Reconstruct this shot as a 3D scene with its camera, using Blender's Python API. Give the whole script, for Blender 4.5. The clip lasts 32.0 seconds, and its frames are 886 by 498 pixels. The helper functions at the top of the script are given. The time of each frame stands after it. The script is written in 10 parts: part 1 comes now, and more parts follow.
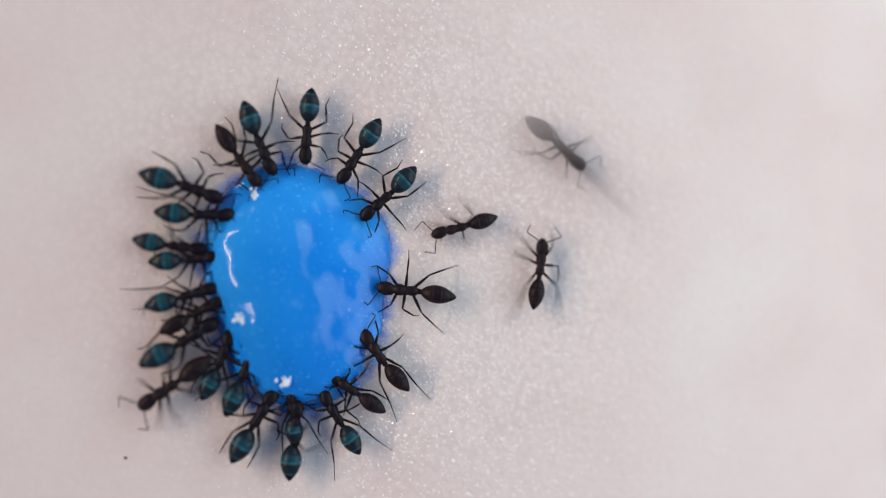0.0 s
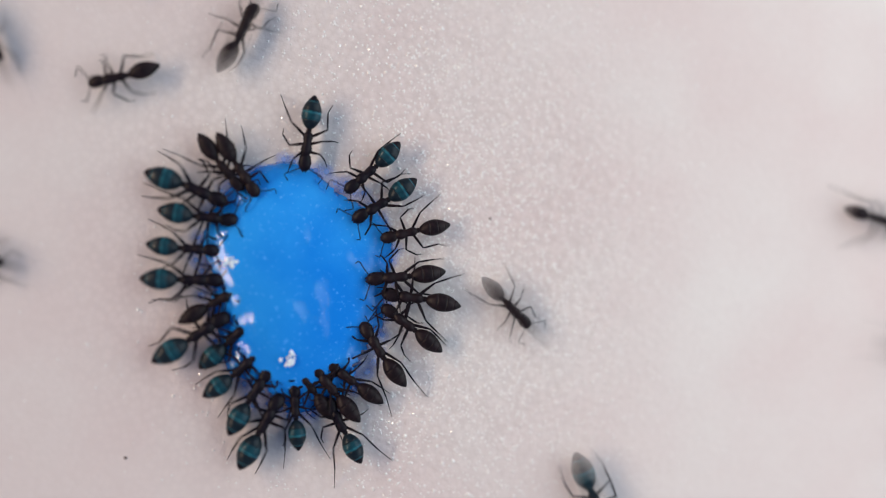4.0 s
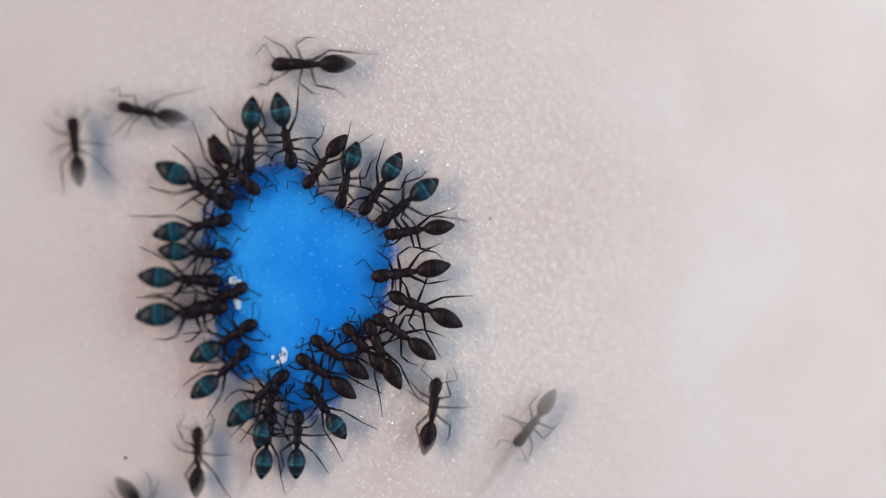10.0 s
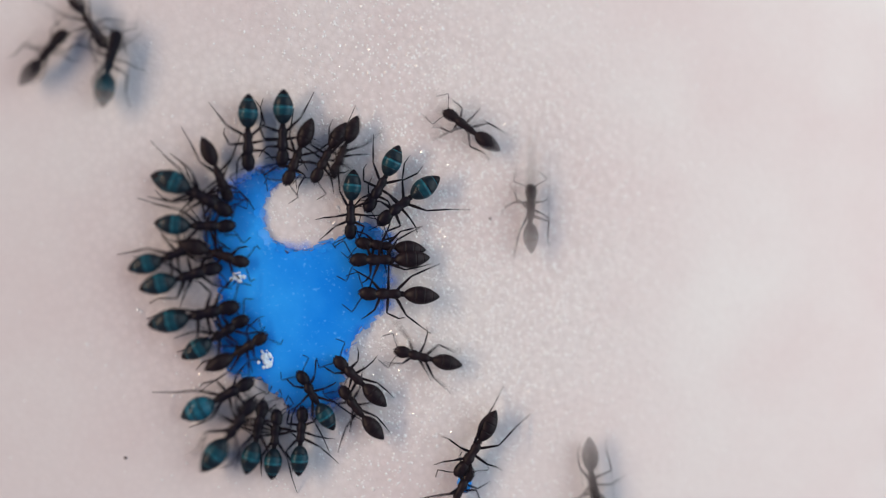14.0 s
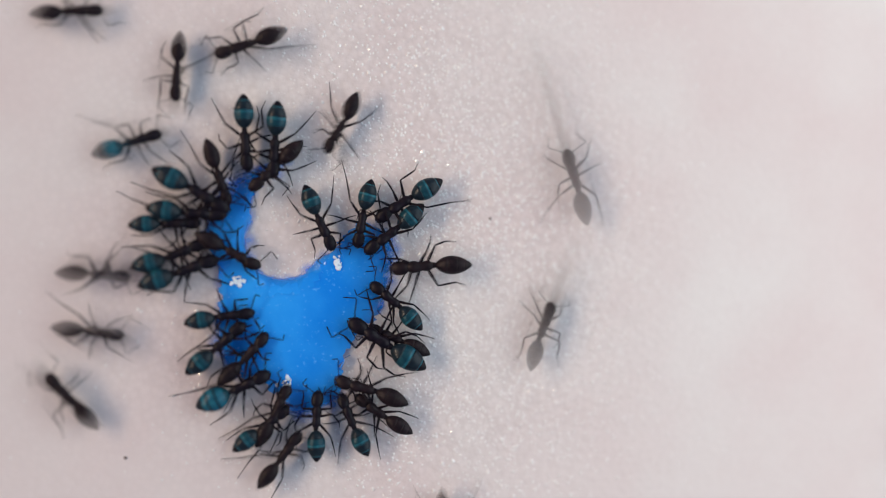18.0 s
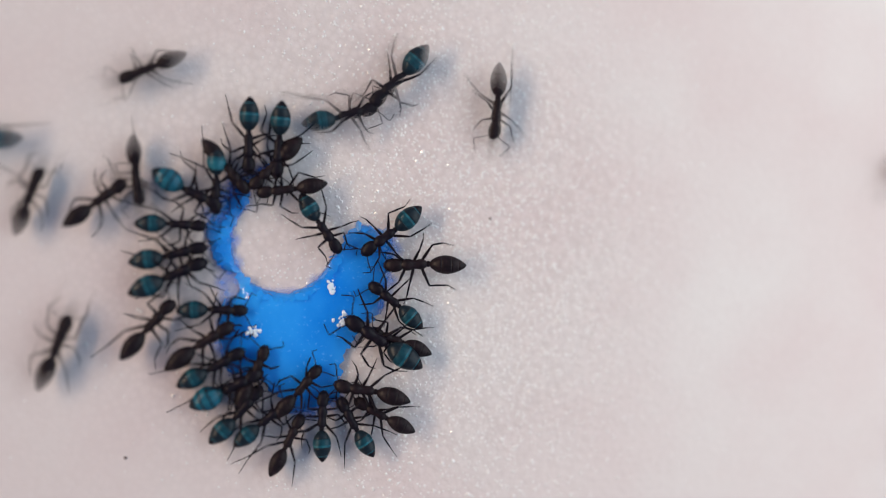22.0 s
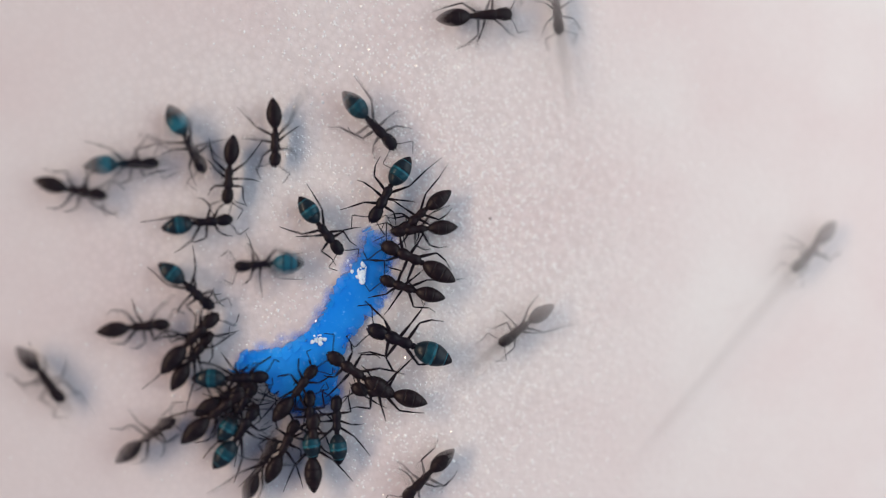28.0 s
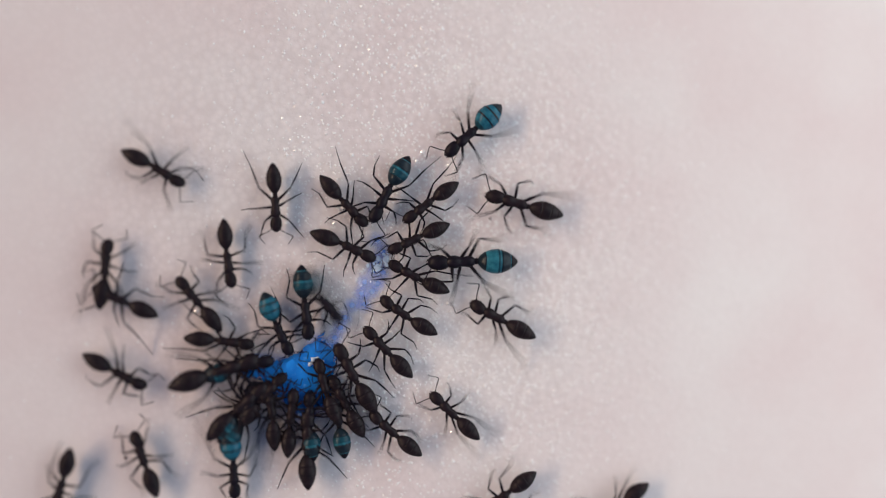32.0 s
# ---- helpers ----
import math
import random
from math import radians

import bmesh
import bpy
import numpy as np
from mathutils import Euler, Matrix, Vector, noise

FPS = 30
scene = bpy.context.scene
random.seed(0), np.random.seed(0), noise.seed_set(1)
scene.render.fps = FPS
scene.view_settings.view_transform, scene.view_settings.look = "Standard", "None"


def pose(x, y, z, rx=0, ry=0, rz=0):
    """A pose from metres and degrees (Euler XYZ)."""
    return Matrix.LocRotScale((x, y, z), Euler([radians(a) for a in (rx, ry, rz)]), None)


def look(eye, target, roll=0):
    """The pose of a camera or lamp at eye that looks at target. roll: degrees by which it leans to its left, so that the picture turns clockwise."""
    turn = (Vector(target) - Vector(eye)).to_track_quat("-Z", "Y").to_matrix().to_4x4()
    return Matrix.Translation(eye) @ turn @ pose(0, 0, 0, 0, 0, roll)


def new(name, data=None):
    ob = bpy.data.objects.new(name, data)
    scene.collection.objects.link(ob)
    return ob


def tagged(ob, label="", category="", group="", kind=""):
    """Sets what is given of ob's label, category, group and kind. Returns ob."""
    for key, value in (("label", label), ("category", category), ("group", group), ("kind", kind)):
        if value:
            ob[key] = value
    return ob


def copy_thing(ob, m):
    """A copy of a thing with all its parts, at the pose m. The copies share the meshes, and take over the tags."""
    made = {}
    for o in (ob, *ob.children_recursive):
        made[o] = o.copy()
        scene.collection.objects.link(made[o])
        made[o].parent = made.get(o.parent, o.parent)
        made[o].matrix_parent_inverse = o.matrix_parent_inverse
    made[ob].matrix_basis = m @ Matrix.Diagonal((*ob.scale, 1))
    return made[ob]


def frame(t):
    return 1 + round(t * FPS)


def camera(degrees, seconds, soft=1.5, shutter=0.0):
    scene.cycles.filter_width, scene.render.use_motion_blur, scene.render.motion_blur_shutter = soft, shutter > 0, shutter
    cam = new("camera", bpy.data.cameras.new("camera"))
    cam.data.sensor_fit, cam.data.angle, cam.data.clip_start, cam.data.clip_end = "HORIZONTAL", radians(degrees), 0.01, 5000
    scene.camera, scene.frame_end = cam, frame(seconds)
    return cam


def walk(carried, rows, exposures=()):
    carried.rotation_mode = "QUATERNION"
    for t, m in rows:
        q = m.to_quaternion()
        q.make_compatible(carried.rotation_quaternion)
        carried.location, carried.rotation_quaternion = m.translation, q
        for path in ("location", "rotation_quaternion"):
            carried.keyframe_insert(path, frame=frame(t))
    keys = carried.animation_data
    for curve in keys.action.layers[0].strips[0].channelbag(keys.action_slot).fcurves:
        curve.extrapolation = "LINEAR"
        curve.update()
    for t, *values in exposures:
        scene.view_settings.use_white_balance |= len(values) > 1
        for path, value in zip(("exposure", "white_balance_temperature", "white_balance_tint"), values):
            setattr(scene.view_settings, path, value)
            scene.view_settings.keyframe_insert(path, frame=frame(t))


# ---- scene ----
# One fixed camera looks straight down on ants drinking at a drop of blue syrup.
# Plan in millimetres: x right, y away, origin under the lens; MM turns it into metres.
MM = 0.001
HEIGHT = 36.15 * MM
TILT = 7.0
cam = camera(50, 32.0, soft=1.1, shutter=1.0)
stand = pose(-HEIGHT * math.sin(radians(TILT)), 0, HEIGHT * math.cos(radians(TILT)), 0, -TILT, 0)
walk(cam, [(0, stand), (32, stand)], exposures=[(0, -0.14, 6670, 10.9), (14, -0.155, 6670, 10.9), (18, -0.13, 6680, 11.1), (28, -0.13, 6700, 11.6), (30, -0.15, 6760, 13.0), (32, -0.18, 6810, 14.0)])
# a close-up lens held a little askew: sharp round the drop, soft towards the edges
cam.data.dof.use_dof = True
cam.data.dof.focus_distance = 35.5 * MM
cam.data.dof.aperture_fstop = 8.5

# ---- light ----
world = bpy.data.worlds.new("room_light")
scene.world = world
world.use_nodes = True
back = world.node_tree.nodes["Background"]
back.inputs["Color"].default_value = (0.60, 0.87, 1.52, 1)
back.inputs["Strength"].default_value = 0.205

# a wide, low window beside the board
window = new("window_light", bpy.data.lights.new("window_light", "AREA"))
window.data.shape, window.data.size, window.data.size_y = "RECTANGLE", 0.82, 0.10
window.data.energy, window.data.color = 4.8, (1.23, 0.965, 0.71)
window.matrix_world = look((-0.61, 0.12, 0.37), (0, 0, 0))

# unseen lamp, added to brighten the right side of the board
lamp = new("desk_lamp", bpy.data.lights.new("desk_lamp", "AREA"))
lamp.data.shape, lamp.data.size, lamp.data.size_y = "RECTANGLE", 0.13, 0.08
lamp.data.energy, lamp.data.color = 0.084, (0.88, 0.99, 0.98)
lamp.matrix_world = look((0.066, 0.012, 0.034), (0.012, 0.003, 0))


# ---- materials ----
def material(name, color, rough=0.5, spec=0.5, coat=0.0):
    m = bpy.data.materials.new(name)
    m.use_nodes = True
    b = m.node_tree.nodes["Principled BSDF"]
    b.inputs["Base Color"].default_value = (*color, 1)
    b.inputs["Roughness"].default_value = rough
    b.inputs["Specular IOR Level"].default_value = spec
    b.inputs["Coat Weight"].default_value = coat
    return m, m.node_tree.nodes, m.node_tree.links, b


def mottle(m, nodes, links, b, a, c, scale, detail=4, low=0.35, high=0.65, bump=0.0, bump_scale=0.0, far=0.00003, fixed=False):
    """Two tones mixed by noise at a real size, and a fine relief."""
    at = nodes.new("ShaderNodeTexCoord")
    n = nodes.new("ShaderNodeTexNoise")
    n.inputs["Scale"].default_value, n.inputs["Detail"].default_value = scale, detail
    spot = nodes.new("ShaderNodeNewGeometry").outputs["Position"] if fixed else at.outputs["Object"]
    links.new(spot, n.inputs["Vector"])
    r = nodes.new("ShaderNodeValToRGB")
    r.color_ramp.elements[0].position, r.color_ramp.elements[1].position = low, high
    r.color_ramp.elements[0].color, r.color_ramp.elements[1].color = (*a, 1), (*c, 1)
    links.new(n.outputs["Fac"], r.inputs["Fac"])
    links.new(r.outputs["Color"], b.inputs["Base Color"])
    if bump:
        n2 = nodes.new("ShaderNodeTexNoise")
        n2.inputs["Scale"].default_value, n2.inputs["Detail"].default_value = bump_scale, 3
        links.new(spot, n2.inputs["Vector"])
        bp = nodes.new("ShaderNodeBump")
        bp.inputs["Strength"].default_value, bp.inputs["Distance"].default_value = bump, far
        links.new(n2.outputs["Fac"], bp.inputs["Height"])
        links.new(bp.outputs["Normal"], b.inputs["Normal"])
    return r


def chitin(name, a, c, rough, coat=0.3):
    m, nodes, links, b = material(name, a, rough, 0.12, coat * 0.3)
    b.inputs["Coat Roughness"].default_value = 0.18
    mottle(m, nodes, links, b, a, c, 5200, 3, 0.35, 0.7, 0.5, 30000, 0.000008)
    return m


BLACK = chitin("black_chitin", (0.0045, 0.0038, 0.0075), (0.0125, 0.0076, 0.0140), 0.45, 0.1)
BROWN = chitin("brown_black_chitin", (0.0085, 0.0052, 0.0078), (0.020, 0.0115, 0.0148), 0.45, 0.1)
LIMB = chitin("limb_chitin", (0.0048, 0.0032, 0.0068), (0.0112, 0.0064, 0.0112), 0.6, 0.0)
EYE = chitin("eye_chitin", (0.004, 0.004, 0.005), (0.008, 0.007, 0.008), 0.15, 0.6)
PLATE = chitin("teal_stained_plate", (0.007, 0.012, 0.019), (0.012, 0.024, 0.034), 0.34)
TEAL_PLATE = chitin("clear_teal_plate", (0.006, 0.036, 0.055), (0.012, 0.066, 0.090), 0.30)
SKIN_DARK = chitin("dark_plate_skin", (0.0105, 0.0068, 0.0108), (0.0245, 0.0145, 0.0195), 0.45, 0.1)
SKIN_TEAL = chitin("teal_stained_skin", (0.011, 0.088, 0.130), (0.027, 0.178, 0.23), 0.30)
SKIN_BLUE = chitin("syrup_filled_skin", (0.010, 0.075, 0.125), (0.022, 0.15, 0.21), 0.26)


def surface_material():
    """Pale, slightly pink, granular board."""
    m, nodes, links, b = material("pale_granular_surface", (0.7, 0.65, 0.63), 0.72, 0.35)
    r = mottle(m, nodes, links, b, (0.69, 0.59, 0.59), (0.735, 0.695, 0.69), 130, 5, 0.3, 0.7, 0.8, 3800, 0.00006)
    at = nodes.new("ShaderNodeTexCoord")
    v = nodes.new("ShaderNodeTexVoronoi")
    v.inputs["Scale"].default_value = 3800
    links.new(at.outputs["Object"], v.inputs["Vector"])
    g = nodes.new("ShaderNodeValToRGB")
    g.color_ramp.elements[0].position, g.color_ramp.elements[1].position = 0.15, 0.75
    g.color_ramp.elements[0].color, g.color_ramp.elements[1].color = (1, 1, 1, 1), (0.90, 0.89, 0.89, 1)
    links.new(v.outputs["Distance"], g.inputs["Fac"])
    mix = nodes.new("ShaderNodeMix")
    mix.data_type, mix.blend_type = "RGBA", "MULTIPLY"
    mix.inputs["Factor"].default_value = 1.0
    links.new(r.outputs["Color"], mix.inputs[6])
    links.new(g.outputs["Color"], mix.inputs[7])
    links.new(mix.outputs[2], b.inputs["Base Color"])
    # tiny facets, each tilted its own way, that catch the window
    f = nodes.new("ShaderNodeTexVoronoi")
    f.inputs["Scale"].default_value = 13500
    links.new(at.outputs["Object"], f.inputs["Vector"])
    less = nodes.new("ShaderNodeVectorMath")
    less.operation = "SUBTRACT"
    less.inputs[1].default_value = (0.5, 0.5, 0.5)
    links.new(f.outputs["Color"], less.inputs[0])
    tilt = nodes.new("ShaderNodeVectorMath")
    tilt.operation = "MULTIPLY"
    tilt.inputs[1].default_value = (2.4, 2.4, 0.0)
    links.new(less.outputs[0], tilt.inputs[0])
    up = nodes.new("ShaderNodeVectorMath")
    up.operation = "ADD"
    up.inputs[1].default_value = (0, 0, 1)
    links.new(tilt.outputs[0], up.inputs[0])
    unit = nodes.new("ShaderNodeVectorMath")
    unit.operation = "NORMALIZE"
    links.new(up.outputs[0], unit.inputs[0])
    links.new(unit.outputs[0], b.inputs["Coat Normal"])
    # the grain is strongest round the drop; the board beyond it is smoother and duller
    away = nodes.new("ShaderNodeVectorMath")
    away.operation = "DISTANCE"
    away.inputs[1].default_value = (-2.6 * MM, 0.6 * MM, 0)
    links.new(at.outputs["Object"], away.inputs[0])
    for low, high, socket in ((0.38, 0.29, b.inputs["Coat Weight"]), (0.19, 0.42, b.inputs["Coat Roughness"]), (0.8, 0.35, b.inputs["Normal"].links[0].from_node.inputs["Strength"]), (1.0, 0.25, mix.inputs["Factor"])):
        span = nodes.new("ShaderNodeMapRange")
        span.interpolation_type = "SMOOTHSTEP"
        span.inputs["From Min"].default_value, span.inputs["From Max"].default_value = 6.5 * MM, 13.5 * MM
        span.inputs["To Min"].default_value, span.inputs["To Max"].default_value = low, high
        links.new(away.outputs["Value"], span.inputs["Value"])
        links.new(span.outputs["Result"], socket)
    return m


SURFACE = surface_material()


def syrup_material():
    m, nodes, links, b = material("blue_dyed_syrup", (0.0, 0.22, 0.88), 0.3, 0.0)
    r = mottle(m, nodes, links, b, (0.003, 0.245, 0.88), (0.024, 0.365, 1.0), 330, 10, 0.36, 0.62, 0.35, 3200, 0.00004, True)
    # low waves where the ants stir the surface, over the fine ripple
    waves = nodes.new("ShaderNodeTexNoise")
    waves.inputs["Scale"].default_value, waves.inputs["Detail"].default_value = 330, 2
    swell = nodes.new("ShaderNodeBump")
    swell.inputs["Strength"].default_value, swell.inputs["Distance"].default_value = 1.0, 0.0008
    ripple = b.inputs["Normal"].links[0].from_node
    links.new(ripple.inputs["Height"].links[0].from_node.inputs["Vector"].links[0].from_socket, waves.inputs["Vector"])
    links.new(waves.outputs["Fac"], swell.inputs["Height"])
    links.new(swell.outputs["Normal"], ripple.inputs["Normal"])
    # pale flecks of undissolved sugar
    at = nodes.new("ShaderNodeNewGeometry")
    v = nodes.new("ShaderNodeTexNoise")
    v.inputs["Scale"].default_value, v.inputs["Detail"].default_value = 7000, 3
    links.new(at.outputs["Position"], v.inputs["Vector"])
    f = nodes.new("ShaderNodeValToRGB")
    f.color_ramp.elements[0].position, f.color_ramp.elements[1].position = 0.61, 0.75
    f.color_ramp.elements[0].color, f.color_ramp.elements[1].color = (0, 0, 0, 1), (0.75, 0.75, 0.75, 1)
    links.new(v.outputs["Fac"], f.inputs["Fac"])
    mix = nodes.new("ShaderNodeMix")
    mix.data_type = "RGBA"
    links.new(f.outputs["Color"], mix.inputs["Factor"])
    mix.inputs[7].default_value = (0.10, 0.45, 1.0, 1)
    # dye turns teal with depth; the lean paints the left side's shade this way
    deep = nodes.new("ShaderNodeMix")
    deep.data_type = "RGBA"
    links.new(r.outputs["Color"], deep.inputs[6])
    deep.inputs[7].default_value = (0.0, 0.185, 0.66, 1)
    links.new(deep.outputs[2], mix.inputs[6])
    links.new(mix.outputs[2], b.inputs["Base Color"])
    # the dyed body is shaded by the dome's curve; the clear skin over it mirrors the window
    curve = nodes.new("ShaderNodeVectorMath")
    curve.operation = "MULTIPLY"
    curve.inputs[1].default_value = (1.3, 1.3, 1.0)
    links.new(at.outputs["Normal"], curve.inputs[0])
    shade_way = nodes.new("ShaderNodeVectorMath")
    shade_way.operation = "NORMALIZE"
    links.new(curve.outputs[0], shade_way.inputs[0])
    links.new(ripple.outputs["Normal"], b.inputs["Coat Normal"])
    links.new(shade_way.outputs[0], b.inputs["Normal"])
    b.inputs["Coat Weight"].default_value, b.inputs["Coat Roughness"].default_value, b.inputs["Coat IOR"].default_value = 1.0, 0.11, 1.38
    # thin liquid lets the board through: the dye thickens with depth
    spot = nodes.new("ShaderNodeSeparateXYZ")
    links.new(at.outputs["Position"], spot.inputs["Vector"])
    depth = nodes.new("ShaderNodeMath")
    depth.operation = "MULTIPLY"
    depth.inputs[1].default_value = -1 / (0.086 * MM)
    links.new(spot.outputs["Z"], depth.inputs[0])
    pass_through = nodes.new("ShaderNodeMath")
    pass_through.operation = "EXPONENT"
    links.new(depth.outputs[0], pass_through.inputs[0])
    dyed = nodes.new("ShaderNodeMath")
    dyed.operation, dyed.use_clamp = "SUBTRACT", True
    dyed.inputs[0].default_value = 1.0
    links.new(pass_through.outputs[0], dyed.inputs[1])
    links.new(dyed.outputs[0], b.inputs["Alpha"])
    thick = nodes.new("ShaderNodeMapRange")
    thick.inputs["From Min"].default_value, thick.inputs["From Max"].default_value = 0.10 * MM, 1.70 * MM
    thick.inputs["To Min"].default_value, thick.inputs["To Max"].default_value = 0.0, 1.0
    links.new(spot.outputs["Z"], thick.inputs["Value"])
    links.new(thick.outputs["Result"], deep.inputs["Factor"])
    return m


def film_material():
    """The same dye in a film so thin that the board shows through."""
    m, nodes, links, b = material("thin_blue_film", (0.05, 0.30, 1.0), 0.3, 0.15)
    mottle(m, nodes, links, b, (0.10, 0.31, 1.0), (0.17, 0.41, 1.0), 1500, 5, 0.35, 0.7, fixed=True)
    # each flake is thickest in its middle and thins out to nothing at its rim
    at = nodes.new("ShaderNodeTexCoord")
    far = nodes.new("ShaderNodeVectorMath")
    far.operation = "LENGTH"
    links.new(at.outputs["Object"], far.inputs[0])
    thin = nodes.new("ShaderNodeMapRange")
    thin.interpolation_type = "SMOOTHSTEP"
    thin.inputs["From Min"].default_value, thin.inputs["From Max"].default_value = 0.0 * MM, 0.43 * MM
    thin.inputs["To Min"].default_value, thin.inputs["To Max"].default_value = 0.46, 0.0
    links.new(far.outputs["Value"], thin.inputs["Value"])
    links.new(thin.outputs["Result"], b.inputs["Alpha"])
    return m


FILM = film_material()
SYRUP = syrup_material()
GRAIN = material("sugary_grain", (0.82, 0.79, 0.78), 0.07, 1.0)[0]
FOAM_GLINT = material("white_foam_glint", (0.74, 0.86, 0.98), 0.12, 0.8)[0]
DUST = material("dark_dust", (0.16, 0.12, 0.11), 0.8)[0]


# ---- shape helpers ----
def mesh_of(name, bm, mat, smooth=True):
    me = bpy.data.meshes.new(name)
    bm.to_mesh(me)
    bm.free()
    me.materials.append(mat)
    if smooth:
        me.polygons.foreach_set("use_smooth", [True] * len(me.polygons))
    return me


def part(name, bm, mat, parent, label="", at=(0, 0, 0), smooth=True):
    ob = new(name, mesh_of(name, bm, mat, smooth))
    ob.parent = parent
    ob.location = at
    return tagged(ob, label)


def turned(bm, profile, sides=12, squash=1.0, lift=0.0, bend=0.0, arc=(0, 360)):
    """A body turned round the x axis: profile rows are (x, radius)."""
    full = arc[1] - arc[0] >= 360
    n = sides if full else sides + 1
    rings = []
    for x, r in profile:
        ring = []
        for k in range(n):
            a = radians(arc[0] + (arc[1] - arc[0]) * k / sides)
            ring.append(bm.verts.new((x, r * math.sin(a), r * squash * math.cos(a) + lift + bend * x * x)))
        rings.append(ring)
    for p, q in zip(rings, rings[1:]):
        for k in range(n if full else n - 1):
            bm.faces.new((p[k], p[(k + 1) % n], q[(k + 1) % n], q[k]))
    if full:
        for ring in (rings[0], rings[-1]):
            bm.faces.new(ring)
    return bm


def tube(bm, points, sides=6):
    """A limb through points (x, y, z, radius), with rounded joints."""
    rings = []
    for i, p in enumerate(points):
        a = Vector(points[max(i - 1, 0)][:3])
        c = Vector(points[min(i + 1, len(points) - 1)][:3])
        way = (c - a).normalized()
        side = way.cross(Vector((0, 0, 1)))
        side = side.normalized() if side.length > 1e-4 else Vector((1, 0, 0))
        up = side.cross(way)
        rings.append([bm.verts.new(Vector(p[:3]) + (side * math.cos(t) + up * math.sin(t)) * p[3])
                      for t in (2 * math.pi * k / sides for k in range(sides))])
    for p, q in zip(rings, rings[1:]):
        for k in range(sides):
            bm.faces.new((p[k], p[(k + 1) % sides], q[(k + 1) % sides], q[k]))
    bm.faces.new(rings[0])
    bm.faces.new(rings[-1])
    return bm


def scaled(bm, f=MM):
    bmesh.ops.scale(bm, vec=(f, f, f), verts=bm.verts)
    bmesh.ops.recalc_face_normals(bm, faces=bm.faces)
    return bm


# ---- the surface ----
def surface():
    bm = bmesh.new()
    bmesh.ops.create_grid(bm, x_segments=24, y_segments=24, size=0.6)
    rim_edges = [e for e in bm.edges if e.is_boundary]
    side = bmesh.ops.extrude_edge_only(bm, edges=rim_edges)["geom"]
    low = [v for v in side if isinstance(v, bmesh.types.BMVert)]
    bmesh.ops.translate(bm, vec=(0, 0, -0.012), verts=low)
    bmesh.ops.holes_fill(bm, edges=[e for e in bm.edges if e.is_boundary], sides=0)
    ob = new("ground", mesh_of("ground", bm, SURFACE))
    tagged(ob, "pale pinkish white granular board with sparkling grains", "ground", kind="structure")


surface()


# ---- the drop ----
CX, CY = -5.35, -1.25


def rim(a):
    """The drop's first outline: its radius in mm at the angle a."""
    return 4.02 + 0.62 * math.cos(2 * (a - 1.62)) - 0.22 * math.cos(3 * (a - 1.50)) - 0.16 * math.cos(a - 0.4) - 0.10 * math.cos(5 * a + 0.6)


DEEP = 1.2


def level(x, y):
    dx, dy = x - CX, y - CY
    f = min(math.hypot(dx, dy) / rim(math.atan2(dy, dx)), 1.0)
    return DEEP * (1 - f ** 2.2) ** 0.84


def slope(x, y):
    e = 0.03
    n = Vector((level(x - e, y) - level(x + e, y), level(x, y - e) - level(x, y + e), 2 * e))
    return n.normalized()


# Dry fronts: the middle of a round patch in mm, then (seconds, radius) as it grows.
FRONTS = [
    (-1.38, 5.59, [(0, 3.55), (5, 4.43), (10, 4.69), (12, 4.86), (32, 5.01)]),
    (-4.46, 1.61, [(11.9, 0.00), (12.5, 0.60), (13, 0.99), (14, 1.25), (17, 1.38)]),
    (-5.40, 1.29, [(12.8, 0.43), (14, 1.25), (17, 1.61), (20, 1.89), (22, 1.98)]),
    (-6.03, 0.23, [(17, 1.07), (20, 1.55), (22, 1.76), (25, 2.11), (28, 2.45)]),
    (-8.13, -1.36, [(21.6, 0.00), (22.6, 0.52), (25, 0.82)]),
    (-8.20, 1.35, [(23.7, 0.00), (25, 0.80), (26.5, 1.60)]),
    (-7.06, -0.82, [(24.8, 1.18), (28, 2.90), (30, 3.16), (32, 3.33), (40, 4.94)]),
    (-0.52, -5.13, [(0, 2.69), (6, 2.90), (13, 3.22), (17, 3.33), (28, 3.44), (32, 3.57), (40, 4.30)]),
    (1.44, -1.27, [(0, 3.12), (28, 3.25), (30, 3.38), (32, 3.61), (40, 5.16)]),
    (-12.13, -1.63, [(0, 3.22), (6, 3.72), (17, 3.80), (25, 3.95), (26.5, 4.99), (28, 5.07), (32, 5.29), (40, 5.80)]),
    (-7.27, 3.27, [(23.4, 0.00), (25, 0.80), (26.5, 1.40), (28, 2.58), (32, 3.22)]),
    (-4.80, 0.60, [(26.5, 1.00), (28, 1.80), (30, 2.05), (32, 2.40), (36, 3.2)]),
    (-8.09, -7.09, [(0, 2.25), (6, 2.50), (32, 2.50)]),
]
# Where the liquid itself is gone and only a thin film stays on the board.
EBB = [
    (-2.41, 1.94, [(27.5, 0.43), (29, 1.25), (30, 2.00), (31, 3.40), (32, 5.30), (36, 8.60)]),
]


def dry_time(x, y, fronts=None):
    best = 99.0
    for mx, my, grow in fronts or FRONTS + EBB:
        d = math.hypot(x - mx, y - my)
        for (t0, r0), (t1, r1) in zip(grow, grow[1:]):
            if r0 <= d <= r1:
                best = min(best, t0 + (t1 - t0) * (d - r0) / max(r1 - r0, 1e-6))
            elif d < r0:
                best = min(best, t0)
    return best


drop = tagged(new("syrup_drop"), "shining drop of bright blue syrup on a pale board", "drop")
drop.location = (0, 0, 0)
PIECES = []


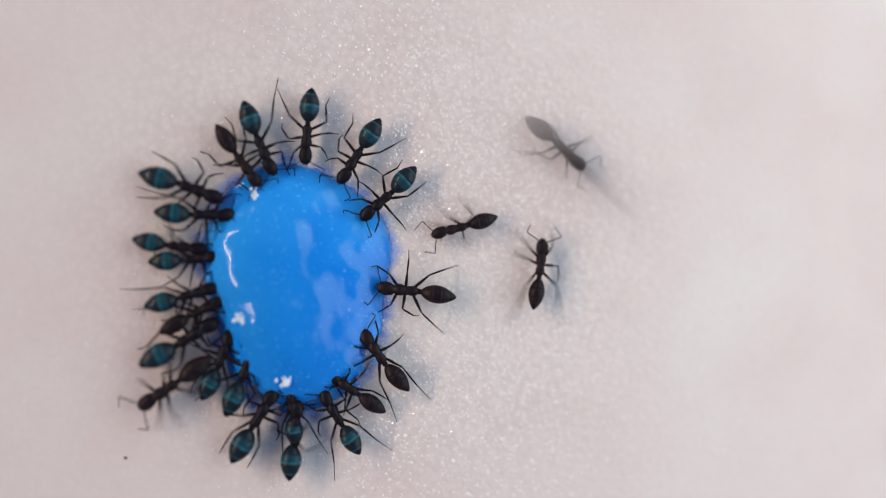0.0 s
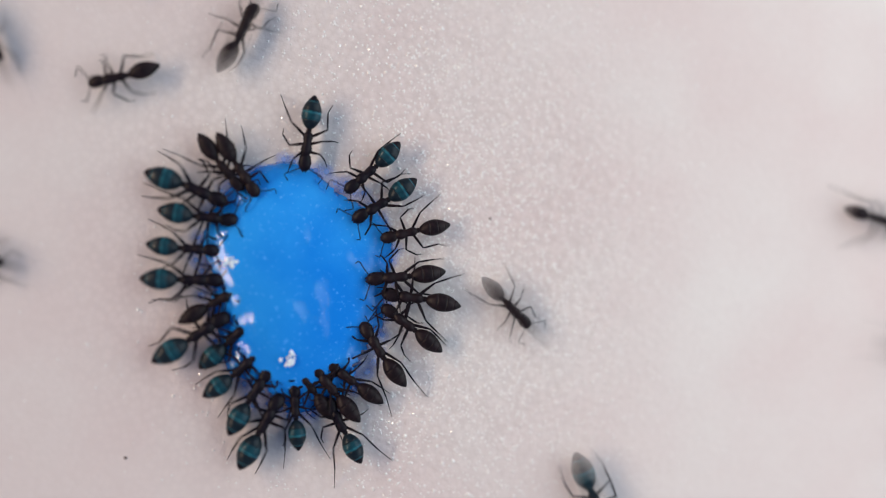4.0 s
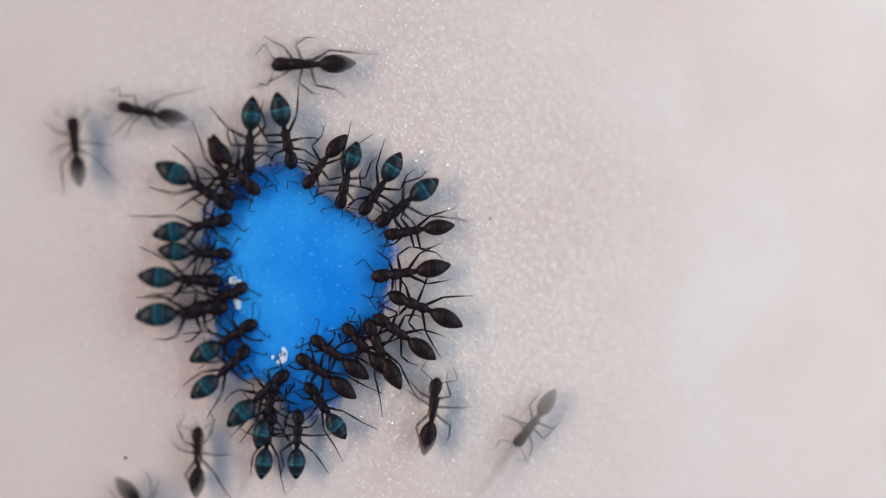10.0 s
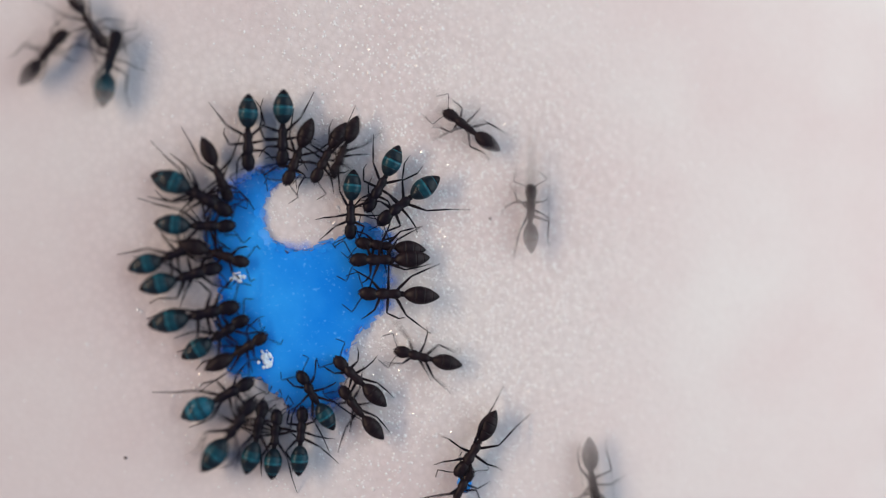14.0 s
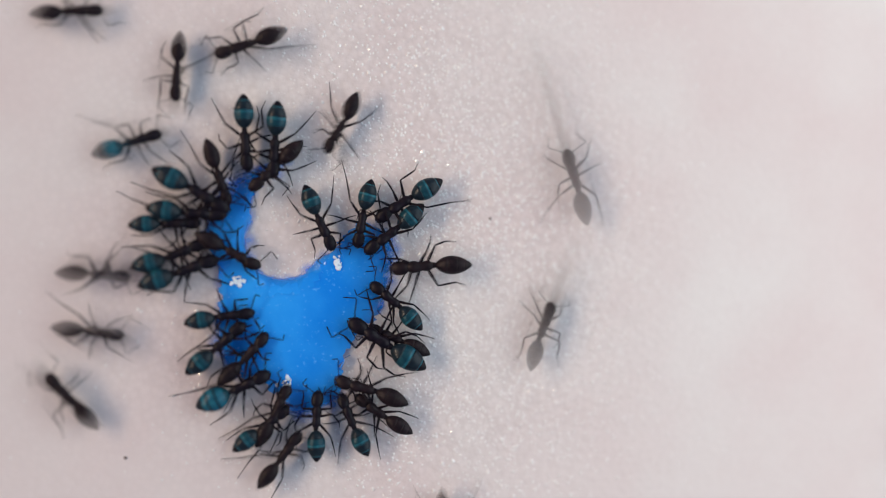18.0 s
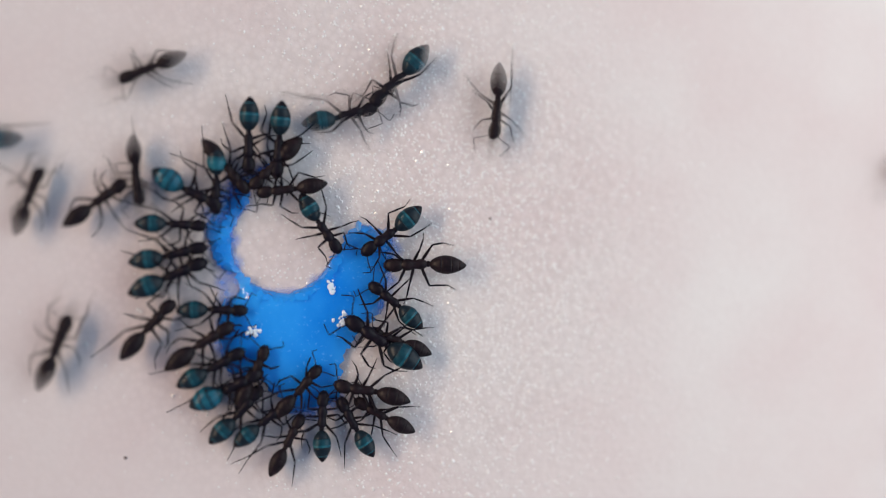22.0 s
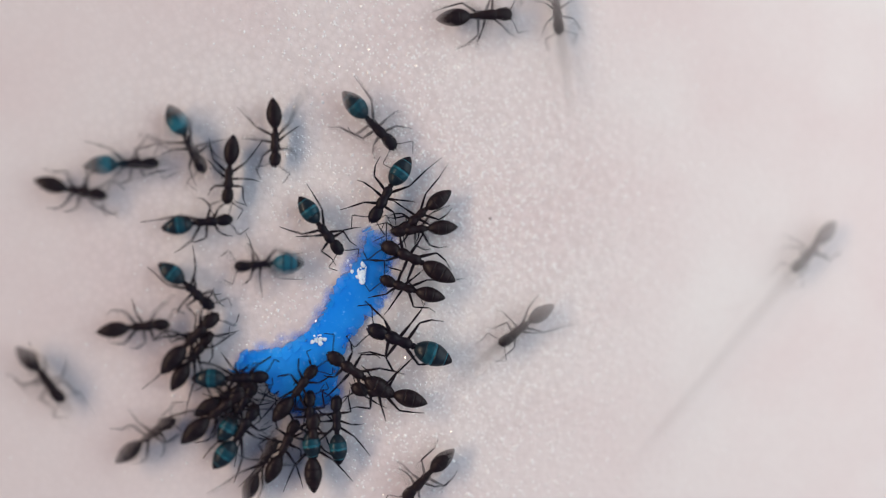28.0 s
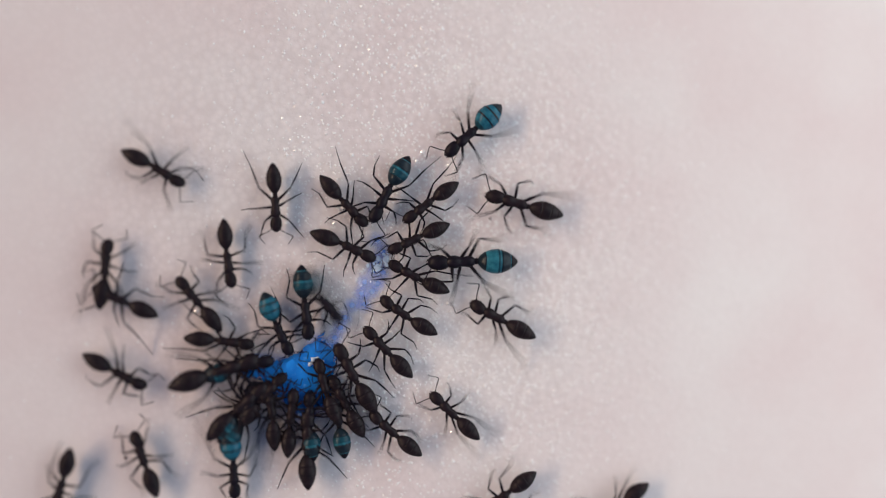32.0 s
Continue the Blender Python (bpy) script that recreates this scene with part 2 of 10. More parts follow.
def inside(x, y):
    """Pulls a point onto the rim where it lies outside."""
    dx, dy = x - CX, y - CY
    r, lim = math.hypot(dx, dy), rim(math.atan2(dy, dx)) * 0.999
    return (x, y) if r <= lim else (CX + dx / r * lim, CY + dy / r * lim)


def build_drop():
    """The liquid in small rigid pieces on a jittered honeycomb, whose tops make one smooth dome."""
    s = 0.172
    def corner(x, y):
        v = noise.noise_vector(Vector((x * 3.1, y * 3.1, 0.3)))
        return inside(x + 0.15 * v.x, y + 0.15 * v.y)
    w = math.sqrt(3) * s
    for j in range(-19, 20):
        for i in range(-19, 20):
            hx, hy = CX + w * (i + 0.5 * (j % 2)), CY + 1.5 * s * j
            dx, dy = hx - CX, hy - CY
            if math.hypot(dx, dy) > rim(math.atan2(dy, dx)) + 0.12:
                continue
            mx, my = inside(hx, hy)
            ring = []
            for k in range(6):
                a0, a1 = math.pi / 6 + math.pi / 3 * k, math.pi / 6 + math.pi / 3 * (k + 1)
                p = corner(hx + s * math.cos(a0), hy + s * math.sin(a0))
                q = corner(hx + s * math.cos(a1), hy + s * math.sin(a1))
                ring += [p, inside((p[0] + q[0]) / 2, (p[1] + q[1]) / 2)]
            mid = (sum(p[0] for p in ring) / 12, sum(p[1] for p in ring) / 12)
            area = sum(p[0] * q[1] - q[0] * p[1] for p, q in zip(ring, ring[1:] + ring[:1])) / 2
            if area < 0.008:
                continue
            verts, normals, faces = [], [], []
            high = level(*mid)
            def top(x, y):
                verts.append(((x - mid[0]) * MM, (y - mid[1]) * MM, (level(x, y) - high) * MM))
                normals.append(slope(x, y))
                return len(verts) - 1
            c = top(*mid)
            inner = [top((p[0] + mid[0]) / 2, (p[1] + mid[1]) / 2) for p in ring]
            outer = [top(mid[0] + 1.22 * (p[0] - mid[0]), mid[1] + 1.22 * (p[1] - mid[1])) for p in ring]
            for k in outer:
                verts[k] = (verts[k][0], verts[k][1], verts[k][2] - 0.008 * MM)
            for k in range(12):
                n = (k + 1) % 12
                faces += [(c, inner[k], inner[n]), (inner[k], outer[k], outer[n], inner[n])]
            me = bpy.data.meshes.new("liquid_piece")
            me.from_pydata(verts, [], faces)
            me.materials.append(SYRUP)
            me.polygons.foreach_set("use_smooth", [True] * len(me.polygons))
            me.update()
            me.normals_split_custom_set_from_vertices([tuple(n) for n in normals])
            ob = new("liquid_piece", me)
            ob.parent = drop
            ob.location = (mid[0] * MM, mid[1] * MM, high * MM)
            PIECES.append((ob, mid, dry_time(*mid)))


def build_film():
    """Thin round flakes of film that overlap, so that the wet edge fades out."""
    flakes = []
    for k in range(4):
        bm = bmesh.new()
        mid = bm.verts.new((0, 0, 0.010 * MM))
        rings = []
        for f, z in ((0.6, 0.008), (1.0, 0.0)):
            rings.append([bm.verts.new((0.44 * f * (1 + 0.10 * noise.noise(Vector((2 * math.cos(a), 2 * math.sin(a), k * 5.0)))) * math.cos(a) * MM,
                                        0.44 * f * (1 + 0.10 * noise.noise(Vector((2 * math.cos(a), 2 * math.sin(a), k * 5.0)))) * math.sin(a) * MM, z * MM))
                          for a in (2 * math.pi * i / 16 for i in range(16))])
        for i in range(16):
            n = (i + 1) % 16
            bm.faces.new((mid, rings[0][i], rings[0][n]))
            bm.faces.new((rings[0][i], rings[1][i], rings[1][n], rings[0][n]))
        flakes.append(mesh_of("film_piece", bm, FILM))
    rng = random.Random(3)
    w = 0.48
    for j in range(-12, 13):
        for i in range(-12, 13):
            x = CX + w * (i + 0.5 * (j % 2)) + rng.uniform(-0.09, 0.09)
            y = CY + 0.866 * w * j + rng.uniform(-0.09, 0.09)
            dx, dy = x - CX, y - CY
            # flakes past the rim put the soft blue glow round the edge into colour
            if math.hypot(dx, dy) > rim(math.atan2(dy, dx)) + 0.20:
                continue
            ob = new("film_piece", flakes[rng.randrange(4)])
            ob.parent = drop
            ob.location = (x * MM, y * MM, rng.uniform(0.006, 0.06) * MM)
            around = [dry_time(x + 0.35 * a, y + 0.35 * b, FRONTS) for a, b in ((0, 0), (1, 0), (-1, 0), (0, 1), (0, -1))]
            FILMS.append((ob, rng.uniform(0, 360), sorted(around)[1]))


FILMS = []
build_drop()
build_film()


# ---- ants: built once in millimetres, head towards +x, then copied ----
def gaster_radius(u, fat):
    """Radius along the abdomen, u = 0 at its waist and 1 at its pointed tip."""
    return fat * max(math.sin(math.pi * min(u, 1.0) ** 0.90), 0.0) ** 0.72 * (1.02 - 0.10 * u) + 0.006 + 0.04 * (1 - u) ** 8


# stances of each leg: knee, ankle and toe from the hip
STANCE = {
    "front_leg": [((0.30, 0.42, 0.28), (0.62, 0.62, -0.20), (0.95, 0.78, -0.50)),
                  ((0.05, 0.46, 0.25), (0.22, 0.68, -0.20), (0.42, 0.80, -0.50)),
                  ((0.35, 0.45, 0.28), (0.82, 0.75, -0.25), (1.15, 0.98, -0.50)),
                  ((0.12, 0.52, 0.26), (0.62, 0.42, -0.20), (0.98, 0.50, -0.50))],
    "middle_leg": [((-0.05, 0.50, 0.28), (-0.10, 0.92, -0.22), (-0.05, 1.18, -0.50)),
                   ((-0.25, 0.42, 0.28), (-0.50, 0.78, -0.20), (-0.65, 1.02, -0.50)),
                   ((0.10, 0.58, 0.25), (0.12, 1.10, -0.25), (0.18, 1.42, -0.50)),
                   ((0.16, 0.58, 0.26), (-0.28, 0.90, -0.20), (-0.55, 0.92, -0.50))],
    "hind_leg": [((-0.55, 0.50, 0.32), (-1.15, 0.62, -0.15), (-1.60, 0.68, -0.50)),
                 ((-0.50, 0.60, 0.30), (-1.15, 0.92, -0.20), (-1.65, 1.15, -0.50)),
                 ((-0.40, 0.60, 0.30), (-0.85, 0.66, -0.15), (-1.30, 0.56, -0.50)),
                 ((-0.60, 0.52, 0.36), (-1.55, 0.78, -0.10), (-2.35, 1.08, -0.50)),
                 ((-0.30, 0.66, 0.30), (-1.02, 0.62, -0.15), (-1.42, 0.80, -0.50))]}
LEG_MESH = {}
for name, stances in STANCE.items():
    for side in (-1, 1):
        LEG_MESH[name, side] = []
        for knee, ankle, toe in stances:
            k, a, t = Vector(knee), Vector(ankle), Vector(toe)
            femur = [(0, 0, -0.02, 0.065), (*(k * 0.14), 0.052), (*(k * 0.35), 0.060), (*(k * 0.7), 0.046), (*(k * 0.97), 0.034), (*k, 0.026)]
            tibia = [(*(k * 0.98), 0.026), (*k.lerp(a, 0.06), 0.030), (*k.lerp(a, 0.5), 0.037), (*k.lerp(a, 0.95), 0.029), (*a, 0.023)]
            tarsus = [(*k.lerp(a, 0.98), 0.018), (*a.lerp(t, 0.08), 0.021), (*a.lerp(t, 0.3), 0.018), (*a.lerp(t, 0.33), 0.014), (*a.lerp(t, 0.36), 0.018), (*a.lerp(t, 0.65), 0.016), (*t, 0.010)]
            LEG_MESH[name, side].append([mesh_of(piece, scaled(tube(bmesh.new(), [(x, side * y, zz, r) for x, y, zz, r in pts], 6)), LIMB)
                                         for piece, pts in ((name, femur), ("tibia", tibia), ("tarsus", tarsus))])


def ant_thing(kind):
    fat = {"slender": 0.345, "lined": 0.395, "banded": 0.42, "swollen": 0.465}[kind]
    coat = BROWN if kind == "slender" else BLACK
    ant = new("ant")
    z = 0.56
    # head: broad oval, flattened, with a notch of jaws in front
    head = part("head", scaled(turned(bmesh.new(), [(-0.36, 0.04), (-0.335, 0.15), (-0.26, 0.215), (-0.12, 0.255), (0.04, 0.262), (0.18, 0.235), (0.29, 0.165), (0.35, 0.06)], 14, 0.78)),
                coat, ant, at=(1.25 * MM, 0, (z - 0.06) * MM))
    for s in (-1, 1):
        bm = bmesh.new()
        bmesh.ops.create_uvsphere(bm, u_segments=8, v_segments=6, radius=0.062)
        bmesh.ops.scale(bm, vec=(1.25, 0.7, 0.9), verts=bm.verts)
        part("eye", scaled(bm), EYE, head, "black oval eye", at=(0.02 * MM, s * 0.225 * MM, 0.08 * MM))
        # elbowed feeler: long scape, then the bent whip
        part("antenna", scaled(tube(bmesh.new(), [(0, 0, 0, 0.020), (0.16, s * 0.28, 0.10, 0.022), (0.30, s * 0.60, 0.12, 0.024), (0.36, s * 0.66, 0.09, 0.018), (0.56, s * 0.56, -0.14, 0.019), (0.78, s * 0.44, -0.36, 0.016), (0.84, s * 0.41, -0.40, 0.006)], 5)),
             LIMB, head, "thin elbowed feeler", at=(0.16 * MM, s * 0.09 * MM, 0.10 * MM))
        part("mandible", scaled(tube(bmesh.new(), [(0, 0, 0, 0.045), (0.09, -s * 0.01, -0.02, 0.035), (0.15, -s * 0.06, -0.04, 0.01)], 5)),
             LIMB, head, at=(0.25 * MM, s * 0.085 * MM, -0.05 * MM))
    # thorax: pronotum, waist, propodeum in one outline
    part("thorax", scaled(turned(bmesh.new(), [(0.0, 0.06), (0.05, 0.13), (0.14, 0.185), (0.26, 0.195), (0.38, 0.172), (0.47, 0.165), (0.56, 0.185), (0.66, 0.218), (0.78, 0.222), (0.88, 0.185), (0.97, 0.125), (1.03, 0.09)], 12, 1.02)),
         coat, ant, at=(0, 0, z * MM))
    part("petiole", scaled(turned(bmesh.new(), [(-0.13, 0.07), (-0.09, 0.09), (-0.05, 0.12), (0.0, 0.11), (0.05, 0.08)], 10, 1.2)), coat, ant, at=(0, 0, (z - 0.04) * MM))
    # abdomen: soft skin under four hard plates
    long = 1.36
    skin = {"slender": SKIN_DARK, "lined": SKIN_TEAL, "banded": SKIN_TEAL, "swollen": SKIN_BLUE}[kind]
    gaster = part("gaster", scaled(turned(bmesh.new(), [(-long * u, gaster_radius(u, fat)) for u in (0, 0.03, 0.08, 0.15, 0.24, 0.34, 0.44, 0.54, 0.64, 0.74, 0.83, 0.91, 0.96, 0.985, 1.0)], 20, 0.9)),
                  skin, ant, "" if kind == "slender" else "abdomen filled with blue syrup", at=(-0.08 * MM, 0, (z - 0.02) * MM))
    bands = {"slender": ((0.0, 0.33), (0.332, 0.60), (0.602, 0.80), (0.802, 1.0)),
             "lined": ((0.0, 0.27), (0.275, 0.46), (0.52, 0.80), (0.825, 1.0)),
             "banded": ((0.0, 0.19), (0.49, 0.53), (0.58, 0.80), (0.825, 1.0)),
             "swollen": ((0.0, 0.12), (0.33, 0.375), (0.58, 0.63), (0.78, 1.0))}[kind]
    lift = 0.002 if kind == "slender" else 0.009
    for k, (a, c) in enumerate(bands):
        us = [a + (c - a) * i / 7 for i in range(8)]
        prof = [(-long * u * 1.004, gaster_radius(u, fat) + lift) for u in us]
        hard = {"slender": (BROWN,) * 4, "lined": (PLATE, TEAL_PLATE, PLATE, BLACK), "banded": (PLATE, TEAL_PLATE, PLATE, BLACK), "swollen": (TEAL_PLATE, PLATE, PLATE, PLATE)}[kind][k]
        part("tergite", scaled(turned(bmesh.new(), prof, 20, 0.9, 0.003)), hard, gaster)
    # legs: hip on the thorax, femur up and out, tibia down, foot on the ground
    for side in (-1, 1):
        for name, (hx, hy) in (("front_leg", (0.80, 0.11)), ("middle_leg", (0.50, 0.10)), ("hind_leg", (0.22, 0.10))):
            leg = new(name, LEG_MESH[name, side][0][0])
            for piece, me in zip(("tibia", "tarsus"), LEG_MESH[name, side][0][1:]):
                new(piece, me).parent = leg
            leg.parent = ant
            leg.location = (hx * MM, side * hy * MM, (z - 0.05) * MM)
            leg.rotation_mode = "QUATERNION"
    return ant


LABELS = {"slender": "small black ant with slender dark abdomen",
          "lined": "black ant with thin teal lines across abdomen",
          "banded": "black ant with abdomen banded dark blue",
          "swollen": "black ant with abdomen swollen teal blue"}
ROLES = {"drinker": ", drinking blue syrup", "roamer": ", roaming the pale board"}
MODELS = {}
for kind in LABELS:
    MODELS[kind] = tagged(ant_thing(kind), LABELS[kind], "ant")
LEGS = {}
used = set()


def ant(kind, role, size, seed, x, y, deg):
    """One more ant: its own size and its own stance of the legs."""
    m = pose(x * MM, y * MM, 0, 0, 0, deg)
    if kind not in used:
        used.add(kind)
        a = MODELS[kind]
        a.matrix_basis = m
    else:
        a = copy_thing(MODELS[kind], m)
    a.scale = (size,) * 3
    tagged(a, LABELS[kind] + ROLES[role], group="ants at the drop" if role == "drinker" else "ants on the board")
    rng = random.Random(seed)
    LEGS[a] = []
    for o in a.children_recursive:
        o.cycles.motion_steps = 3
    for o in a.children:
        if "_leg" in o.name:
            turn = rng.uniform(-13, 13)
            kind_of_leg = o.name.split(".")[0]
            o.data, shin, foot = rng.choice(LEG_MESH[kind_of_leg, 1 if o.location.y > 0 else -1])
            for c in o.children:
                c.data = shin if c.name.startswith("tibia") else foot
            LEGS[a].append((o, turn, rng.random()))
            o.rotation_quaternion = Euler((0, 0, radians(turn))).to_quaternion()
        elif o.name.startswith("gaster"):
            o.rotation_euler = (0, radians(rng.uniform(-3, 7)), radians(rng.uniform(-7, 7)))
        elif o.name.startswith("head"):
            o.rotation_euler = (0, radians(rng.uniform(4, 16)), radians(rng.uniform(-10, 10)))
    return a


# ---- grains and dust ----
def grains():
    rng = random.Random(7)
    verts, faces = [], []
    made = 0
    while made < 7500:
        x, y = rng.gauss(0.2, 4.2), rng.gauss(0.0, 7.0)
        if abs(x) > 22 or abs(y) > 14:
            continue
        made += 1
        r = rng.uniform(0.030, 0.068) * (1.4 if rng.random() < 0.06 else 1)
        q = Euler((rng.gauss(0, 0.15), rng.gauss(0, 0.15), rng.uniform(0, 6.28))).to_matrix()
        b = len(verts)
        for v in ((1, 0, 0), (-1, 0, 0), (0, 1, 0), (0, -1, 0), (0, 0, 0.39), (0, 0, -0.39)):
            p = q @ Vector(v) * r * rng.uniform(0.85, 1.15)
            verts.append(((x + p.x) * MM, (y + p.y) * MM, (p.z + r * 0.1) * MM))
        for f in ((0, 2, 4), (2, 1, 4), (1, 3, 4), (3, 0, 4), (2, 0, 5), (1, 2, 5), (3, 1, 5), (0, 3, 5)):
            faces.append(tuple(b + k for k in f))
    me = bpy.data.meshes.new("sparkling_grains")
    me.from_pydata(verts, [], faces)
    me.materials.append(GRAIN)
    tagged(new("sparkling_grains", me), "tiny glassy grains scattered over the pale board", "grains", kind="stuff")


grains()


def blob(seed, r):
    bm = bmesh.new()
    bmesh.ops.create_icosphere(bm, subdivisions=2, radius=r * MM)
    for v in bm.verts:
        v.co *= 1 + 0.35 * noise.noise(v.co / (r * MM) * 1.7 + Vector((seed, 0, 0)))
        v.co.z *= 0.6
    return bm


for k, (x, y, r) in enumerate(((1.82, 1.16, 0.05), (-11.7, -7.63, 0.06))):
    ob = new("dust_speck", mesh_of("dust_speck", blob(k * 3.1, r), DUST))
    ob.location = (x * MM, y * MM, 0.3 * r * MM)
    tagged(ob, "tiny dark dust speck lying on the pale board", "dust", "dust specks")


# ---- foam with built glints, and the stray droplet ----
# white blobs: froth, and reflections on the syrup built as shapes
def foam(seed, n, spread):
    thing = tagged(new("foam_bubbles"), "patch of white froth and glints on the blue syrup", "bubbles", "foam on the drop")
    rng = random.Random(seed)
    for _ in range(n):
        bm = blob(rng.uniform(0, 50), rng.uniform(0.030, 0.085))
        bmesh.ops.scale(bm, vec=(rng.uniform(0.6, 1.6), rng.uniform(0.6, 1.3), 1.0), verts=bm.verts)
        bmesh.ops.rotate(bm, matrix=Matrix.Rotation(rng.uniform(0, 3), 3, "Z"), verts=bm.verts)
        part("bubble", bm, FOAM_GLINT, thing, at=(rng.gauss(0, spread) * MM, rng.gauss(0, spread * 1.3) * MM, 0.02 * MM))
    return thing


FOAM_GLINTS = [foam(1, 20, 0.10), foam(2, 16, 0.09), foam(3, 20, 0.10)]
bm = bmesh.new()
bmesh.ops.create_icosphere(bm, subdivisions=3, radius=0.38 * MM)
for v in bm.verts:
    v.co.x *= 0.75
    v.co.z *= 0.6
stray = tagged(new("stray_droplet", mesh_of("stray_droplet", bm, SYRUP)), "small loose droplet of blue syrup pushed by ants", "drop")


# ---- what moves ----
def dash(rows):
    """An ant on its way halts for an instant, then darts on, farther the more it stands to the right."""
    tick = 1 / FPS
    out, k = [(-tick, *rows[0][1:])], 0
    while k < len(rows):
        t, x, y, deg = rows[k]
        out.append(rows[k])
        k += 1
        halt = abs(t * 2 - round(t * 2)) < 0.01
        near = [r for r in (rows[k - 2] if k > 1 else None, rows[k] if k < len(rows) else None) if r]
        if not halt or any(abs(r[0] - t) > 0.25 or math.hypot(r[1] - x, r[2] - y) < 1.5 for r in near):
            continue
        # the dart is added: its motion blur pales the ant as haze would
        far = 1.1 + 26.0 * max(0.0, min((x - 1.2) / 11.0, 1.0)) + 1.2 * max(0.0, min((-9.5 - x) / 2.0, 1.0))
        if k < len(rows):
            ux, uy = rows[k][1] - x, rows[k][2] - y
        else:
            ux, uy = x - rows[k - 2][1], y - rows[k - 2][2]
        if k + 1 < len(rows):
            far = min(far, math.hypot(rows[k + 1][1] - x, rows[k + 1][2] - y))
        d = math.hypot(ux, uy)
        if len(out) > 2 and t - out[-2][0] < 0.25:
            out[-2:-1] = [(t - 0.1 - tick, *out[-2][1:]), (t - 0.1, *out[-2][1:])]
        out.insert(-1, (t - tick, x, y, deg))
        if t > 31.9:
            continue
        out.append((t + tick, x + ux / d * far, y + uy / d * far, deg))
        if k < len(rows) and rows[k][0] - t < 0.25 and far > 2.0:
            k += 1
    return hops(out, tick)


def hops(rows, tick):
    """Long runs go in quick hops, ten a second, with a short stand after each."""
    out = [rows[0]]
    for a, b in zip(rows, rows[1:]):
        dt, d = b[0] - a[0], math.hypot(b[1] - a[1], b[2] - a[2])
        inside_view = any(abs(r[1]) < 20 and abs(r[2]) < 12 for r in (a, b))
        if dt > 0.12 and d > max(1.0, 5 * dt) and inside_view:
            def place(t):
                f = max(0.0, min((t - a[0]) / dt, 1.0))
                return tuple(p + (q - p) * f for p, q in zip(a[1:], b[1:]))
            stops = [0.1 * k for k in range(int(a[0] * 10) + 1, int(b[0] * 10) + 1) if a[0] + 0.03 < 0.1 * k < b[0] - 0.05]
            for k, t in enumerate(stops):
                if k == 0 and t - tick > a[0] + 0.02:
                    out.append((t - tick, *place(t)))
                out.append((t, *place(t)))
                if k + 1 < len(stops):
                    out.append((t + tick, *place(stops[k + 1])))
        out.append(b)
    return out


def crawl(a, rows):
    """rows: seconds, x and y in mm, heading in degrees. The legs step while the ant walks."""
    way = [(t, pose(x * MM, y * MM, 0, 0, 0, deg)) for t, x, y, deg in dash(rows)]
    steps = []
    for (t0, x0, y0, d0), (t1, x1, y1, d1) in zip(rows, rows[1:]):
        if math.hypot(x1 - x0, y1 - y0) > 0.8 and t1 - t0 < 1.6:
            n = max(2, min(9, round((t1 - t0) / 0.07)))
            steps += [t0 + (t1 - t0) * k / n for k in range(n)]
    if not steps:
        return way
    for leg, turn, phase in LEGS[a]:
        side = 1 if leg.location.y > 0 else -1
        tripod = (1 if "middle" in leg.name else 0) + (1 if side > 0 else 0)
        out = []
        for k, t in enumerate(steps):
            swing = (14 if (k + tripod) % 2 else -14) * side
            out.append((t, swing))
        keys = [(0.0, 0.0)] if steps[0] > 0.1 else []
        keys += [(max(steps[0] - 0.06, 0.05), 0.0)] if steps[0] > 0.2 else []
        keys += out
        if steps[-1] < 31.8:
            keys += [(steps[-1] + 0.08, 0.0), (32.0, 0.0)]
        else:
            keys += [(32.0, 0.0)]
        x, y, z = leg.location
        walk(leg, [(t, pose(x, y, z, 0, 0, turn + s)) for t, s in keys])
    return way


def edge_span(dry):
    """Seconds for which the sloping edge lies on a spot: long where the front creeps."""
    creep = max(0.0, min((dry - 14.0) / 5.0, (25.8 - dry) / 1.5, 1.0))
    return 1.3 + 3.0 * creep + 1.2 * max(0.0, min((dry - 28.0) / 2.0, 1.0))


def wet(x, y, t):
    """How high the liquid stands at a spot: it flattens as it is drunk, and slopes down to the dry front."""
    dry = dry_time(x, y)
    left = (dry - 0.3 - t) / edge_span(dry)
    edge = 1.0 if left > 1 else left * (2 - left) if left > 0 else max(2 * left, -1.0)
    flat = 1 - 0.80 * min(t / 13.0, 1.0) ** 0.8
    # added lean: deeper, so darker in colour, towards the lower left, standing for shade
    lean = 1 - (0.45 + 0.10 * min(t / 13.0, 1.0)) * max(-0.6, min(((x - CX) * 0.75 + (y - CY) * 0.65) / 3.5, 1.0))
    return (level(x, y) * flat * lean + 0.05) * edge - 0.05 * (1 - min(t, 1.0) * 0.6)


def bob(rows):
    """Froth and the built glints ride on the liquid's surface. rows: seconds, x and y in mm."""
    return [(t, pose(x * MM, y * MM, (max(wet(x, y, t), 0.0) + 0.01) * MM)) for t, x, y in rows]


